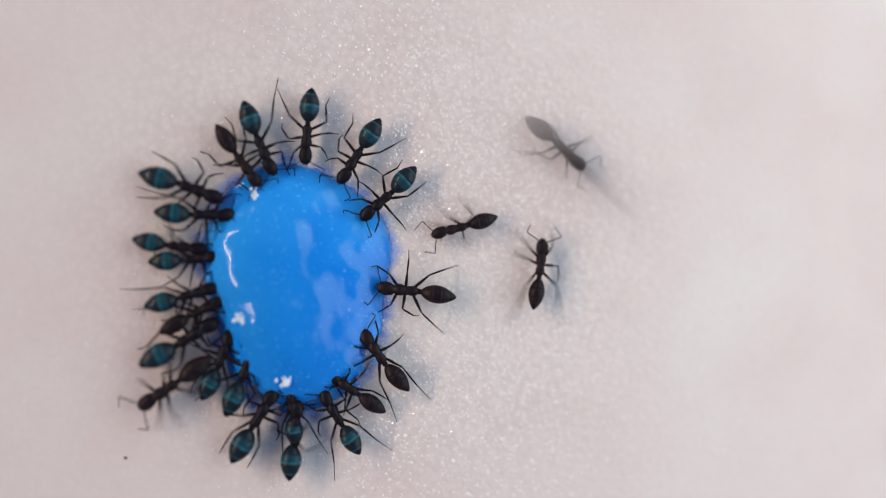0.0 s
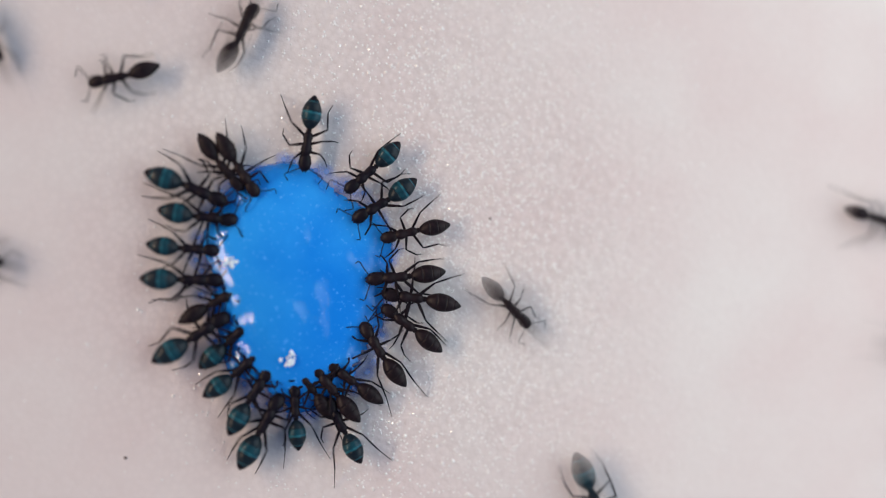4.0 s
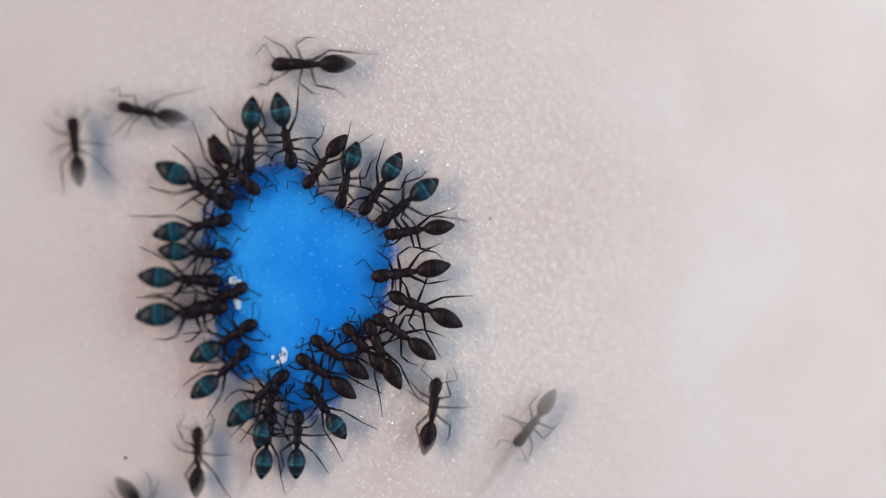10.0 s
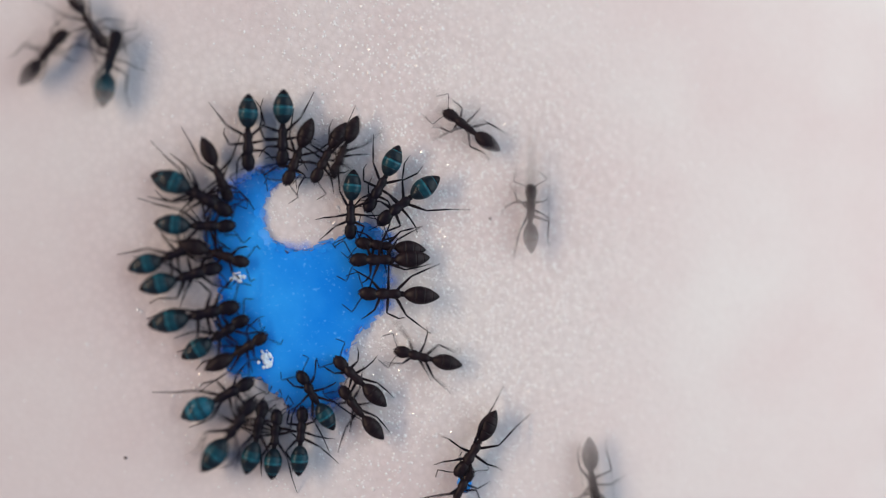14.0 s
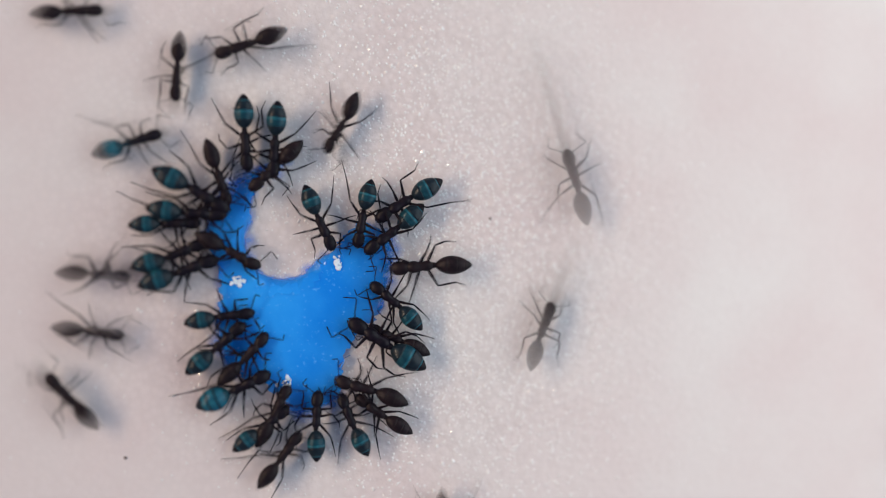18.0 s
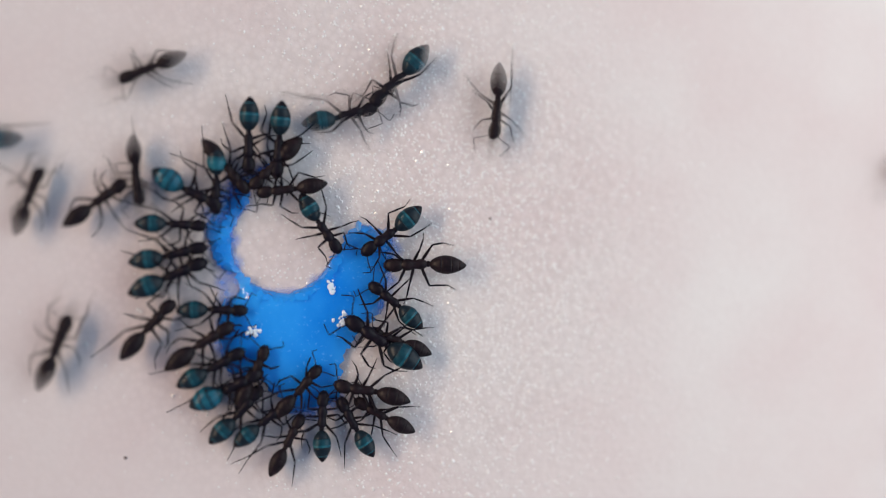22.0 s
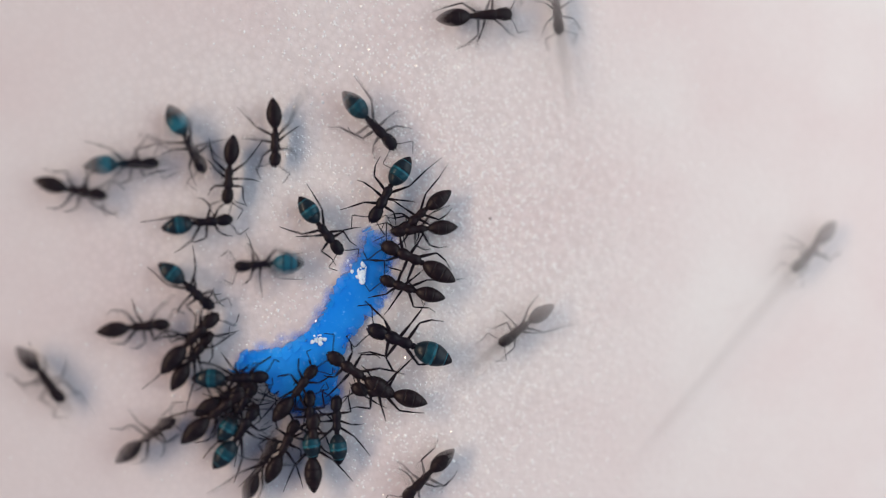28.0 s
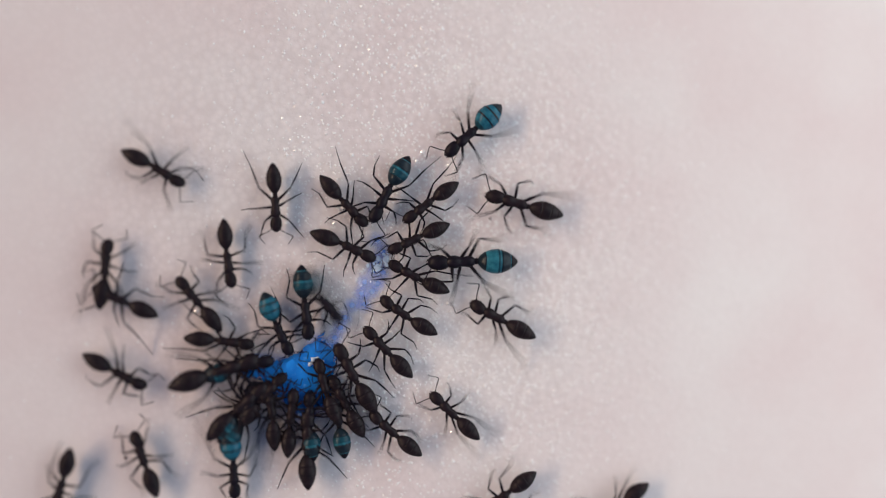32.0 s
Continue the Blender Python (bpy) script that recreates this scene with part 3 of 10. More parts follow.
def drain():
    """Every piece of the drop sinks and leans with the falling surface, and goes under as its spot dries."""
    for ob, deg, t in FILMS:
        x, y, z = ob.location
        up, under = pose(x, y, z, 0, 0, deg), pose(x, y, -0.08 * MM, 0, 0, deg)
        t += 9.0 if t < 1 else 3.2 if t < 11 else 0.1 if t < 14 else 0.8
        if t < 32.5:
            walk(ob, [(0, up), (max(t - 0.6, 0.1), up), (t + 0.4, under), (33, under)])
        else:
            walk(ob, [(0, up), (32, up)])
    for ob, (x, y), dry in PIECES:
        td = dry - 0.3
        times = [t for t in [k * 0.75 for k in range(44)] if t < td - edge_span(dry) - 0.2]
        step = (edge_span(dry) + 0.4) / 9
        times += [t for t in [td - edge_span(dry) - 0.05 + step * k for k in range(10)] if 0.1 < t < 33]
        low = pose(x * MM, y * MM, -0.35 * MM)
        rows = []
        for t in times:
            e = 0.09
            d = wet(x, y, t)
            gx = (wet(x + e, y, t) - level(x + e, y) - wet(x - e, y, t) + level(x - e, y)) / (2 * e)
            gy = (wet(x, y + e, t) - level(x, y + e) - wet(x, y - e, t) + level(x, y - e)) / (2 * e)
            gx, gy = max(-1.4, min(1.4, gx)), max(-1.4, min(1.4, gy))
            rows.append((t, pose(x * MM, y * MM, d * MM, math.degrees(math.atan(gy)), -math.degrees(math.atan(gx)), 0)))
        if td < 0.15:
            rows = [(0, low)]
        elif td < 32:
            rows.append((td + 0.7, low))
        rows.append((34.5, rows[-1][1]))
        walk(ob, rows)


# ---- the ants, each where it stands first ----
ANTS = []
ANTS.append(ant("slender", "drinker", 0.90, 0, -7.68, 3.46, -54))
ANTS.append(ant("lined", "drinker", 0.96, 1, -6.94, 4.12, -66))
ANTS.append(ant("lined", "drinker", 0.93, 2, -5.09, 4.60, -94))
ANTS.append(ant("lined", "drinker", 0.94, 3, -3.14, 3.70, -122))
ANTS.append(ant("lined", "drinker", 0.94, 4, -2.01, 2.09, -139))
ANTS.append(ant("slender", "drinker", 0.99, 5, -0.98, -1.59, 174))
ANTS.append(ant("slender", "drinker", 0.96, 6, -2.25, -4.26, 125))
ANTS.append(ant("slender", "drinker", 0.88, 7, -3.25, -5.38, 145))
ANTS.append(ant("lined", "drinker", 0.90, 8, -3.84, -6.50, 121))
ANTS.append(ant("lined", "drinker", 0.84, 9, -5.65, -6.10, 95))
ANTS.append(ant("lined", "drinker", 0.97, 10, -5.63, -7.11, 83))
ANTS.append(ant("lined", "drinker", 1.03, 11, -7.10, -6.52, 58))
ANTS.append(ant("lined", "drinker", 0.99, 12, -7.50, -4.79, 68))
ANTS.append(ant("lined", "drinker", 0.92, 13, -8.34, -4.32, 70))
ANTS.append(ant("slender", "roamer", 1.05, 14, -9.75, -4.80, -146))
ANTS.append(ant("slender", "drinker", 0.88, 15, -9.32, -2.43, 27))
ANTS.append(ant("lined", "drinker", 1.06, 16, -9.76, -3.47, 32))
ANTS.append(ant("lined", "drinker", 0.91, 17, -9.70, -1.77, 16))
ANTS.append(ant("lined", "drinker", 0.87, 18, -9.57, -0.40, 6))
ANTS.append(ant("lined", "roamer", 0.87, 19, -10.13, 0.13, -6))
ANTS.append(ant("lined", "drinker", 0.95, 20, -9.23, 1.25, 0))
ANTS.append(ant("lined", "drinker", 1.03, 21, -9.69, 2.37, -21))
ANTS.append(ant("slender", "roamer", 0.86, 22, 0.85, 0.88, -165))
ANTS.append(ant("slender", "drinker", 0.90, 23, 3.63, -1.04, 84))
ANTS.append(ant("slender", "drinker", 0.99, 24, 4.20, 4.13, -42))
ANTS.append(ant("slender", "roamer", 0.84, 25, 10.16, -14.63, 116))
ANTS.append(ant("slender", "roamer", 0.84, 26, -20.26, 4.44, -31))
ANTS.append(ant("slender", "drinker", 0.88, 27, 23.21, 4.96, -170))
ANTS.append(ant("slender", "roamer", 0.84, 28, -8.20, -13.53, 117))
ANTS.append(ant("slender", "drinker", 0.84, 29, 2.30, -14.08, 139))
ANTS.append(ant("lined", "drinker", 0.92, 30, -20.20, -17.28, 49))
ANTS.append(ant("slender", "drinker", 0.85, 31, -22.25, -14.80, 68))
ANTS.append(ant("slender", "drinker", 0.85, 32, -22.87, 15.55, -40))
ANTS.append(ant("slender", "roamer", 0.99, 33, -3.08, -14.23, 117))
ANTS.append(ant("slender", "drinker", 0.88, 34, 2.13, -14.01, 97))
ANTS.append(ant("slender", "roamer", 0.87, 35, 5.21, -15.66, 112))
ANTS.append(ant("slender", "drinker", 0.84, 36, -21.61, -6.68, 25))
ANTS.append(ant("slender", "drinker", 0.84, 37, 22.45, 1.72, -175))
ANTS.append(ant("slender", "drinker", 0.84, 38, 22.71, -2.87, 169))
ANTS.append(ant("slender", "drinker", 0.94, 39, 14.03, -15.39, 141))
ANTS.append(ant("slender", "drinker", 0.84, 40, -20.56, -11.81, 35))
ANTS.append(ant("slender", "drinker", 0.94, 41, 1.96, -15.79, 122))
ANTS.append(ant("lined", "drinker", 0.91, 42, 11.62, 15.02, -140))
ANTS.append(ant("slender", "drinker", 0.84, 43, -22.79, -14.15, 52))
ANTS.append(ant("slender", "roamer", 0.84, 44, -19.53, -15.57, 38))
ANTS.append(ant("slender", "drinker", 0.84, 45, 2.73, -16.20, 125))
ANTS.append(ant("slender", "roamer", 0.88, 46, -11.21, -14.23, 88))
ANTS.append(ant("slender", "roamer", 0.96, 47, -17.89, -13.89, 62))
ANTS.append(ant("slender", "roamer", 1.12, 48, 3.18, 13.50, -91))
ANTS.append(ant("slender", "roamer", 0.87, 49, 6.03, -17.20, 143))
ANTS.append(ant("lined", "drinker", 1.12, 50, -3.35, 13.21, -68))
ANTS.append(ant("slender", "drinker", 0.87, 51, 21.31, 13.74, -167))
ANTS.append(ant("slender", "drinker", 1.02, 52, 22.98, -4.77, 169))
ANTS.append(ant("slender", "drinker", 0.97, 53, 9.38, 16.04, -109))
ANTS.append(ant("lined", "drinker", 0.84, 54, -5.89, -14.05, 85))
ANTS.append(ant("slender", "roamer", 0.88, 55, -3.86, -16.27, 105))
ANTS.append(ant("slender", "drinker", 0.87, 56, 9.76, -15.21, 138))
ANTS.append(ant("slender", "drinker", 0.93, 57, -7.86, -13.30, 81))
ANTS.append(ant("lined", "roamer", 1.06, 58, -8.64, 14.51, -105))
ANTS.append(ant("slender", "roamer", 0.99, 59, -5.28, 16.28, -59))
ANTS.append(ant("slender", "drinker", 0.96, 60, 22.42, -4.25, -170))
ANTS.append(ant("lined", "drinker", 1.09, 61, -21.96, -3.55, 5))
ANTS.append(ant("slender", "roamer", 0.84, 62, -15.12, -14.86, 84))
ANTS.append(ant("slender", "drinker", 0.87, 63, -18.75, -14.18, 69))
ANTS.append(ant("lined", "drinker", 0.84, 64, -10.62, -13.34, 62))
ANTS.append(ant("slender", "drinker", 0.84, 65, -16.39, -17.36, 76))
ANTS.append(ant("lined", "drinker", 0.84, 66, -8.94, -16.93, 77))
ANTS.append(ant("lined", "drinker", 0.84, 67, -9.68, -13.96, 58))
ANTS.append(ant("slender", "roamer", 0.85, 68, -11.86, -13.99, 87))
ANTS.append(ant("slender", "roamer", 0.90, 69, 7.05, -16.46, 129))
ANTS.append(ant("slender", "roamer", 1.02, 70, -1.17, 14.73, -41))
ANTS.append(ant("lined", "drinker", 0.93, 71, -5.59, -14.00, 118))
ANTS.append(ant("slender", "roamer", 0.84, 72, -8.74, -15.70, 125))
ANTS.append(ant("slender", "drinker", 0.85, 73, -9.38, -16.22, 88))
ANTS.append(ant("slender", "roamer", 0.84, 74, 22.02, -0.49, 162))
ANTS.append(ant("lined", "drinker", 0.86, 75, -1.91, -14.40, 94))
ANTS.append(ant("slender", "roamer", 0.84, 76, -23.77, -14.26, 45))
ANTS.append(ant("slender", "roamer", 0.85, 77, 5.84, -13.48, 87))
ANTS.append(ant("slender", "drinker", 0.84, 78, -11.04, -16.94, 96))
ANTS.append(ant("lined", "drinker", 0.86, 79, -0.94, 14.34, -103))
ANTS.append(ant("slender", "drinker", 0.84, 80, 24.76, 2.90, 177))
ANTS.append(ant("slender", "drinker", 0.84, 81, 4.34, -14.14, 116))
ANTS.append(ant("slender", "roamer", 0.84, 82, -17.18, -13.80, 43))
ANTS.append(ant("slender", "roamer", 0.87, 83, 4.52, -16.37, 82))
ANTS.append(ant("slender", "drinker", 0.97, 84, 22.99, 0.30, 171))
ANTS.append(ant("slender", "roamer", 0.84, 85, 0.93, -14.64, 121))
ANTS.append(ant("slender", "roamer", 0.84, 86, -20.99, -14.67, 45))
ANTS.append(ant("slender", "drinker", 0.86, 87, -3.07, -13.02, 76))
ANTS.append(ant("slender", "drinker", 0.95, 88, -18.86, -15.88, 45))
ANTS.append(ant("slender", "roamer", 0.84, 89, -10.94, -16.20, 102))
ANTS.append(ant("slender", "roamer", 0.84, 90, -4.19, -17.45, 60))
ANTS.append(ant("slender", "drinker", 0.87, 91, 2.87, -13.56, 88))
ANTS.append(ant("slender", "drinker", 0.85, 92, 5.26, -17.41, 127))
ANTS.append(ant("swollen", "drinker", 0.96, 93, -22.02, -12.91, 28))
ANTS.append(ant("slender", "roamer", 0.95, 94, -2.72, -16.83, 77))
ANTS.append(ant("lined", "drinker", 0.84, 95, -20.89, 1.83, -5))
ANTS.append(ant("lined", "roamer", 1.09, 96, -22.69, -9.14, 20))
ANTS.append(ant("lined", "drinker", 0.86, 97, 23.07, -4.25, 174))
ANTS.append(ant("swollen", "roamer", 0.84, 98, 3.97, 16.29, -90))
ANTS.append(ant("lined", "drinker", 0.98, 99, -22.35, -12.96, 28))
ANTS.append(ant("banded", "roamer", 0.84, 100, -23.58, 3.99, -6))
ANTS.append(ant("banded", "roamer", 0.96, 101, 20.80, 8.01, -152))
ANTS.append(ant("banded", "roamer", 0.84, 102, -21.46, 0.43, 19))
ANTS.append(ant("slender", "roamer", 0.84, 103, -20.56, -0.18, -5))
ANTS.append(ant("slender", "roamer", 0.84, 104, -22.23, -1.82, 15))
ANTS.append(ant("slender", "roamer", 0.87, 105, -21.01, 0.28, 1))
ANTS.append(ant("banded", "drinker", 0.84, 106, -10.75, 14.06, -79))
ANTS.append(ant("swollen", "drinker", 0.92, 107, -21.03, 4.27, -12))
ANTS.append(ant("swollen", "roamer", 0.85, 108, -21.70, 6.36, -24))
ANTS.append(ant("slender", "roamer", 0.89, 109, -24.13, -6.92, 37))
ANTS.append(ant("slender", "roamer", 0.84, 110, -24.22, -15.26, 51))
ANTS.append(ant("slender", "drinker", 0.84, 111, -20.38, 8.94, -31))
ANTS.append(ant("slender", "roamer", 0.84, 112, -3.35, -13.64, 112))
ANTS.append(ant("lined", "drinker", 0.94, 113, 2.64, 14.44, -112))
ANTS.append(ant("swollen", "drinker", 0.84, 114, 1.30, 13.36, -127))
ANTS.append(ant("slender", "drinker", 0.85, 115, -21.62, -7.64, 40))
ANTS.append(ant("slender", "roamer", 0.84, 116, -7.08, -13.33, 144))
ANTS.append(ant("slender", "roamer", 0.84, 117, -14.40, -13.21, 59))
ANTS.append(ant("slender", "roamer", 0.84, 118, -20.21, -13.32, 59))
ANTS.append(ant("slender", "roamer", 0.84, 119, -20.68, -1.84, 35))
ANTS.append(ant("slender", "drinker", 0.84, 120, -22.51, 16.24, -40))
ANTS.append(ant("slender", "roamer", 0.84, 121, -0.29, -14.46, 124))
ANTS.append(ant("slender", "drinker", 0.84, 122, -22.13, 14.93, -54))
ANTS.append(ant("slender", "roamer", 1.12, 123, 14.18, 16.32, -101))
ANTS.append(ant("banded", "roamer", 1.12, 124, -17.26, 17.20, -40))
ANTS.append(ant("slender", "roamer", 0.84, 125, 1.24, -14.29, 112))
ANTS.append(ant("slender", "roamer", 0.84, 126, -24.42, 2.52, -28))
ANTS.append(ant("slender", "roamer", 0.97, 127, 22.99, 15.48, -156))
ANTS.append(ant("slender", "roamer", 1.01, 128, 20.70, -8.18, 152))
ANTS.append(ant("slender", "drinker", 0.98, 129, -19.49, -14.47, 38))
ANTS.append(ant("banded", "roamer", 1.04, 130, 7.39, 15.20, -153))
ANTS.append(ant("swollen", "roamer", 0.84, 131, -13.77, 16.64, -93))
ANTS.append(ant("slender", "drinker", 0.84, 132, -21.32, -13.94, 34))
ANTS.append(ant("slender", "roamer", 0.84, 133, -24.52, -3.88, 5))
ANTS.append(ant("swollen", "drinker", 0.84, 134, -10.47, 16.20, -76))
ANTS.append(ant("slender", "drinker", 0.84, 135, -20.46, -11.84, 28))
ANTS.append(ant("banded", "roamer", 0.90, 136, -15.25, 14.72, -62))
ANTS.append(ant("slender", "roamer", 0.84, 137, -23.73, 8.89, -55))
ANTS.append(ant("slender", "drinker", 0.84, 138, -22.71, 8.60, -36))
ANTS.append(ant("slender", "roamer", 0.84, 139, -22.76, -13.53, 45))
ANTS.append(ant("slender", "roamer", 0.84, 140, -23.99, -15.76, 40))
ANTS.append(ant("slender", "roamer", 0.84, 141, -14.59, -17.06, 69))
ANTS.append(ant("slender", "roamer", 0.84, 142, -1.91, -15.27, 87))
ANTS.append(ant("slender", "roamer", 0.84, 143, 21.93, 7.84, -173))
ANTS.append(ant("slender", "roamer", 0.93, 144, 6.46, -14.82, 93))
ANTS.append(ant("slender", "roamer", 0.84, 145, -16.23, -14.07, 60))
ANTS.append(ant("swollen", "roamer", 0.97, 146, 8.41, 16.73, -80))
ANTS.append(ant("banded", "roamer", 1.01, 147, 22.37, 7.41, 178))
ANTS.append(ant("slender", "roamer", 0.97, 148, -16.54, -15.97, 31))
ANTS.append(ant("slender", "roamer", 1.12, 149, -23.01, -9.21, 18))
ANTS.append(ant("swollen", "roamer", 0.84, 150, -22.20, 14.67, -57))
ANTS.append(ant("swollen", "roamer", 0.94, 151, 12.46, 14.59, -138))
ANTS.append(ant("slender", "roamer", 0.84, 152, -16.75, -16.37, 47))
ANTS.append(ant("slender", "roamer", 0.84, 153, -8.04, -16.24, 109))


def motions():
    drain()
    walk(FOAM_GLINTS[0], bob([(0, -7.46, -2.48), (3, -7.76, -0.71), (6, -7.93, -0.35), (9, -7.87, -0.96), (11, -7.66, -1.27), (14, -7.62, -1.02), (17, -7.70, -1.02), (18, -7.62, -1.17), (19, -7.56, -1.23), (20, -7.25, -2.52), (22, -7.05, -3.01), (24, -7.11, -3.07), (25, -7.15, -3.15), (28, -4.67, -3.35), (32, -4.77, -4.19)]))
    walk(FOAM_GLINTS[1], bob([(0, -7.01, 2.00), (3, -7.25, 1.86), (6, -7.36, -2.27), (9, -7.70, -2.23), (11, -7.56, -1.65), (14, -6.64, -3.99), (16, -3.94, -0.40), (17, -3.83, -0.30), (18, -3.98, -0.51), (19, -4.02, -0.57), (21, -4.25, -1.20), (22, -4.21, -1.41), (23, -4.29, -1.62), (24, -4.40, -1.77), (25, -4.21, -2.09), (28, -3.09, -1.04), (29, -2.88, -0.87), (30, -2.67, -0.87), (32, -2.14, -0.40)]))
    walk(FOAM_GLINTS[2], bob([(0, -5.85, -4.76), (2, -5.77, -4.63), (3, -5.56, -4.01), (6, -6.08, -4.06), (9, -6.02, -3.96), (13, -5.96, -4.04), (14, -6.53, -4.16), (17, -5.60, -5.12), (18, -5.87, -5.01), (19, -5.87, -4.84), (20, -5.60, -5.22), (22, -3.79, -2.64), (25, -3.79, -2.77), (28, -3.09, -0.83), (32, -2.50, -0.61)]))
    walk(stray, [(0, pose(0.76 * MM, -14.16 * MM, 0.12 * MM)), (12.2, pose(-0.53 * MM, -14.10 * MM, 0.12 * MM)), (12.6, pose(-0.75 * MM, -8.32 * MM, 0.12 * MM)), (13, pose(0.72 * MM, -8.79 * MM, 0.12 * MM)), (14, pose(0.81 * MM, -8.90 * MM, 0.12 * MM)), (14.6, pose(0.11 * MM, -9.41 * MM, 0.12 * MM)), (15.2, pose(-0.53 * MM, -14.10 * MM, 0.12 * MM)), (32, pose(-0.53 * MM, -14.10 * MM, 0.12 * MM))])
    walk(ANTS[0], crawl(ANTS[0], [(0.00, -7.68, 3.46, -54), (1.00, -7.70, 3.31, -60), (2.00, -7.72, 3.32, -61), (3.00, -7.82, 3.13, -52), (3.50, -7.75, 3.13, -57), (5.50, -7.66, 3.14, -53), (6.00, -7.72, 3.13, -52), (7.00, -7.83, 3.08, -49), (8.00, -7.85, 3.07, -47), (9.00, -7.82, 3.09, -49), (10.00, -7.85, 3.06, -47), (11.00, -7.93, 3.08, -33), (12.00, -8.01, 3.05, -29), (13.00, -7.96, 3.09, -34), (13.25, -7.96, 3.09, -34), (13.33, -7.82, 3.62, 21), (13.41, -7.41, 5.22, 75), (14.03, -5.12, 14.03, 75), (20.12, -3.77, 14.59, 6), (26.21, -2.42, 15.15, -64), (26.54, 6.89, -4.17, -64), (26.70, 7.85, -6.15, -64), (26.86, 8.80, -8.14, -64), (27.29, 12.33, -15.45, -64), (27.78, 6.94, -15.26, 8), (28.27, 1.56, -15.07, 81), (28.84, 2.56, -8.95, 81), (29.00, 2.91, -6.77, 81), (29.16, 3.26, -4.60, 81), (29.68, 6.69, 16.46, 81), (32.00, 6.69, 16.46, 81)]))
    walk(ANTS[1], crawl(ANTS[1], [(0.00, -6.94, 4.12, -66), (1.00, -6.92, 4.12, -60), (2.00, -6.94, 4.11, -58), (2.24, -6.94, 4.11, -58), (2.32, -6.68, 4.59, 2), (2.40, -5.89, 6.04, 61), (2.99, -0.10, 16.64, 61), (5.14, 5.41, 16.56, 114), (7.29, 10.91, 16.49, 167), (9.45, 16.42, 16.41, 219), (9.84, 0.33, 3.20, 219), (10.00, -1.37, 1.81, 219), (11.00, -1.32, 1.66, 223), (12.00, -1.32, 1.77, 220), (13.00, -1.36, 1.85, 218), (14.00, -1.32, 1.90, 219), (14.50, -1.36, 1.89, 218), (16.50, -1.28, 1.90, 212), (17.00, -1.28, 1.90, 212), (18.00, -1.29, 1.91, 213), (19.00, -1.28, 1.93, 212), (20.00, -1.29, 1.94, 212), (21.00, -1.19, 1.96, 213), (21.34, -1.19, 1.96, 213), (21.42, -1.15, 2.51, 149), (21.50, -1.01, 4.15, 85), (22.28, -0.08, 15.33, 85), (22.67, -2.25, 14.73, 142), (23.07, -4.42, 14.14, 200), (23.47, -6.58, 13.54, 257), (23.84, -7.89, 7.97, 257), (24.00, -8.39, 5.83, 257), (25.00, -8.80, 6.37, 246), (25.16, -9.70, 4.36, 246), (25.68, -17.42, -12.91, 246), (32.00, -17.42, -12.91, 246)]))
    walk(ANTS[2], crawl(ANTS[2], [(0.00, -5.09, 4.60, -94), (1.00, -5.09, 4.60, -95), (2.00, -5.09, 4.60, -95), (3.00, -5.09, 4.61, -98), (3.50, -5.07, 4.34, -96), (5.50, -4.97, 4.38, -103), (6.00, -4.93, 4.51, -102), (6.24, -4.93, 4.51, -102), (6.32, -5.31, 4.91, -165), (6.40, -6.43, 6.13, -227), (7.12, -14.16, 14.48, -227), (8.33, -10.44, 15.31, -160), (9.54, -6.71, 16.14, -92), (9.84, -7.10, 6.43, -92), (10.00, -7.18, 4.23, -92), (11.00, -7.31, 4.34, -86), (12.00, -7.35, 4.33, -84), (13.00, -7.52, 4.17, -71), (14.00, -7.26, 4.34, -89), (14.50, -7.26, 4.24, -89), (16.50, -7.34, 4.29, -85), (17.00, -7.34, 4.29, -85), (18.00, -7.38, 4.33, -86), (19.00, -7.26, 4.24, -89), (20.00, -7.28, 4.23, -88), (21.00, -7.26, 4.24, -89), (22.00, -7.23, 4.24, -90), (23.00, -7.26, 4.34, -89), (24.00, -7.26, 4.44, -89), (24.29, -7.26, 4.44, -89), (24.37, -7.76, 4.68, -147), (24.45, -9.25, 5.37, -205), (25.03, -24.58, 12.55, -205), (32.00, -24.58, 12.55, -205)]))
    walk(ANTS[3], crawl(ANTS[3], [(0.00, -3.14, 3.70, -122), (1.00, -3.14, 3.70, -122), (2.00, -3.27, 3.85, -115), (2.16, -3.27, 3.85, -115), (2.24, -3.50, 4.35, -180), (2.32, -4.20, 5.84, -245), (3.01, -9.27, 16.69, -245), (4.47, -9.31, 16.73, -188), (5.93, -9.34, 16.78, -131), (7.39, -9.37, 16.82, -75), (7.84, -6.62, 6.70, -75), (8.00, -6.04, 4.57, -75), (9.00, -6.17, 4.47, -68), (10.00, -5.94, 4.42, -78), (11.00, -5.90, 4.44, -82), (12.00, -5.87, 4.51, -87), (13.00, -5.85, 4.51, -88), (14.00, -5.99, 4.51, -91), (14.50, -5.87, 4.51, -84), (16.50, -6.18, 4.09, -95), (17.00, -6.20, 4.09, -94), (18.00, -6.27, 4.09, -94), (19.00, -6.17, 4.09, -95), (20.00, -6.12, 4.09, -94), (21.00, -6.12, 4.09, -94), (22.00, -6.12, 4.09, -94), (22.21, -6.12, 4.09, -94), (22.29, -6.57, 4.40, -155), (22.37, -7.92, 5.35, -215), (22.86, -18.76, 12.96, -215), (24.41, -16.74, 13.67, -159), (25.96, -14.71, 14.38, -103), (27.51, -12.69, 15.09, -46), (27.84, -4.40, 6.43, -46), (28.00, -2.88, 4.84, -46), (28.16, -1.36, 3.25, -46), (28.75, 14.74, -13.57, -46), (32.00, 14.74, -13.57, -46)]))
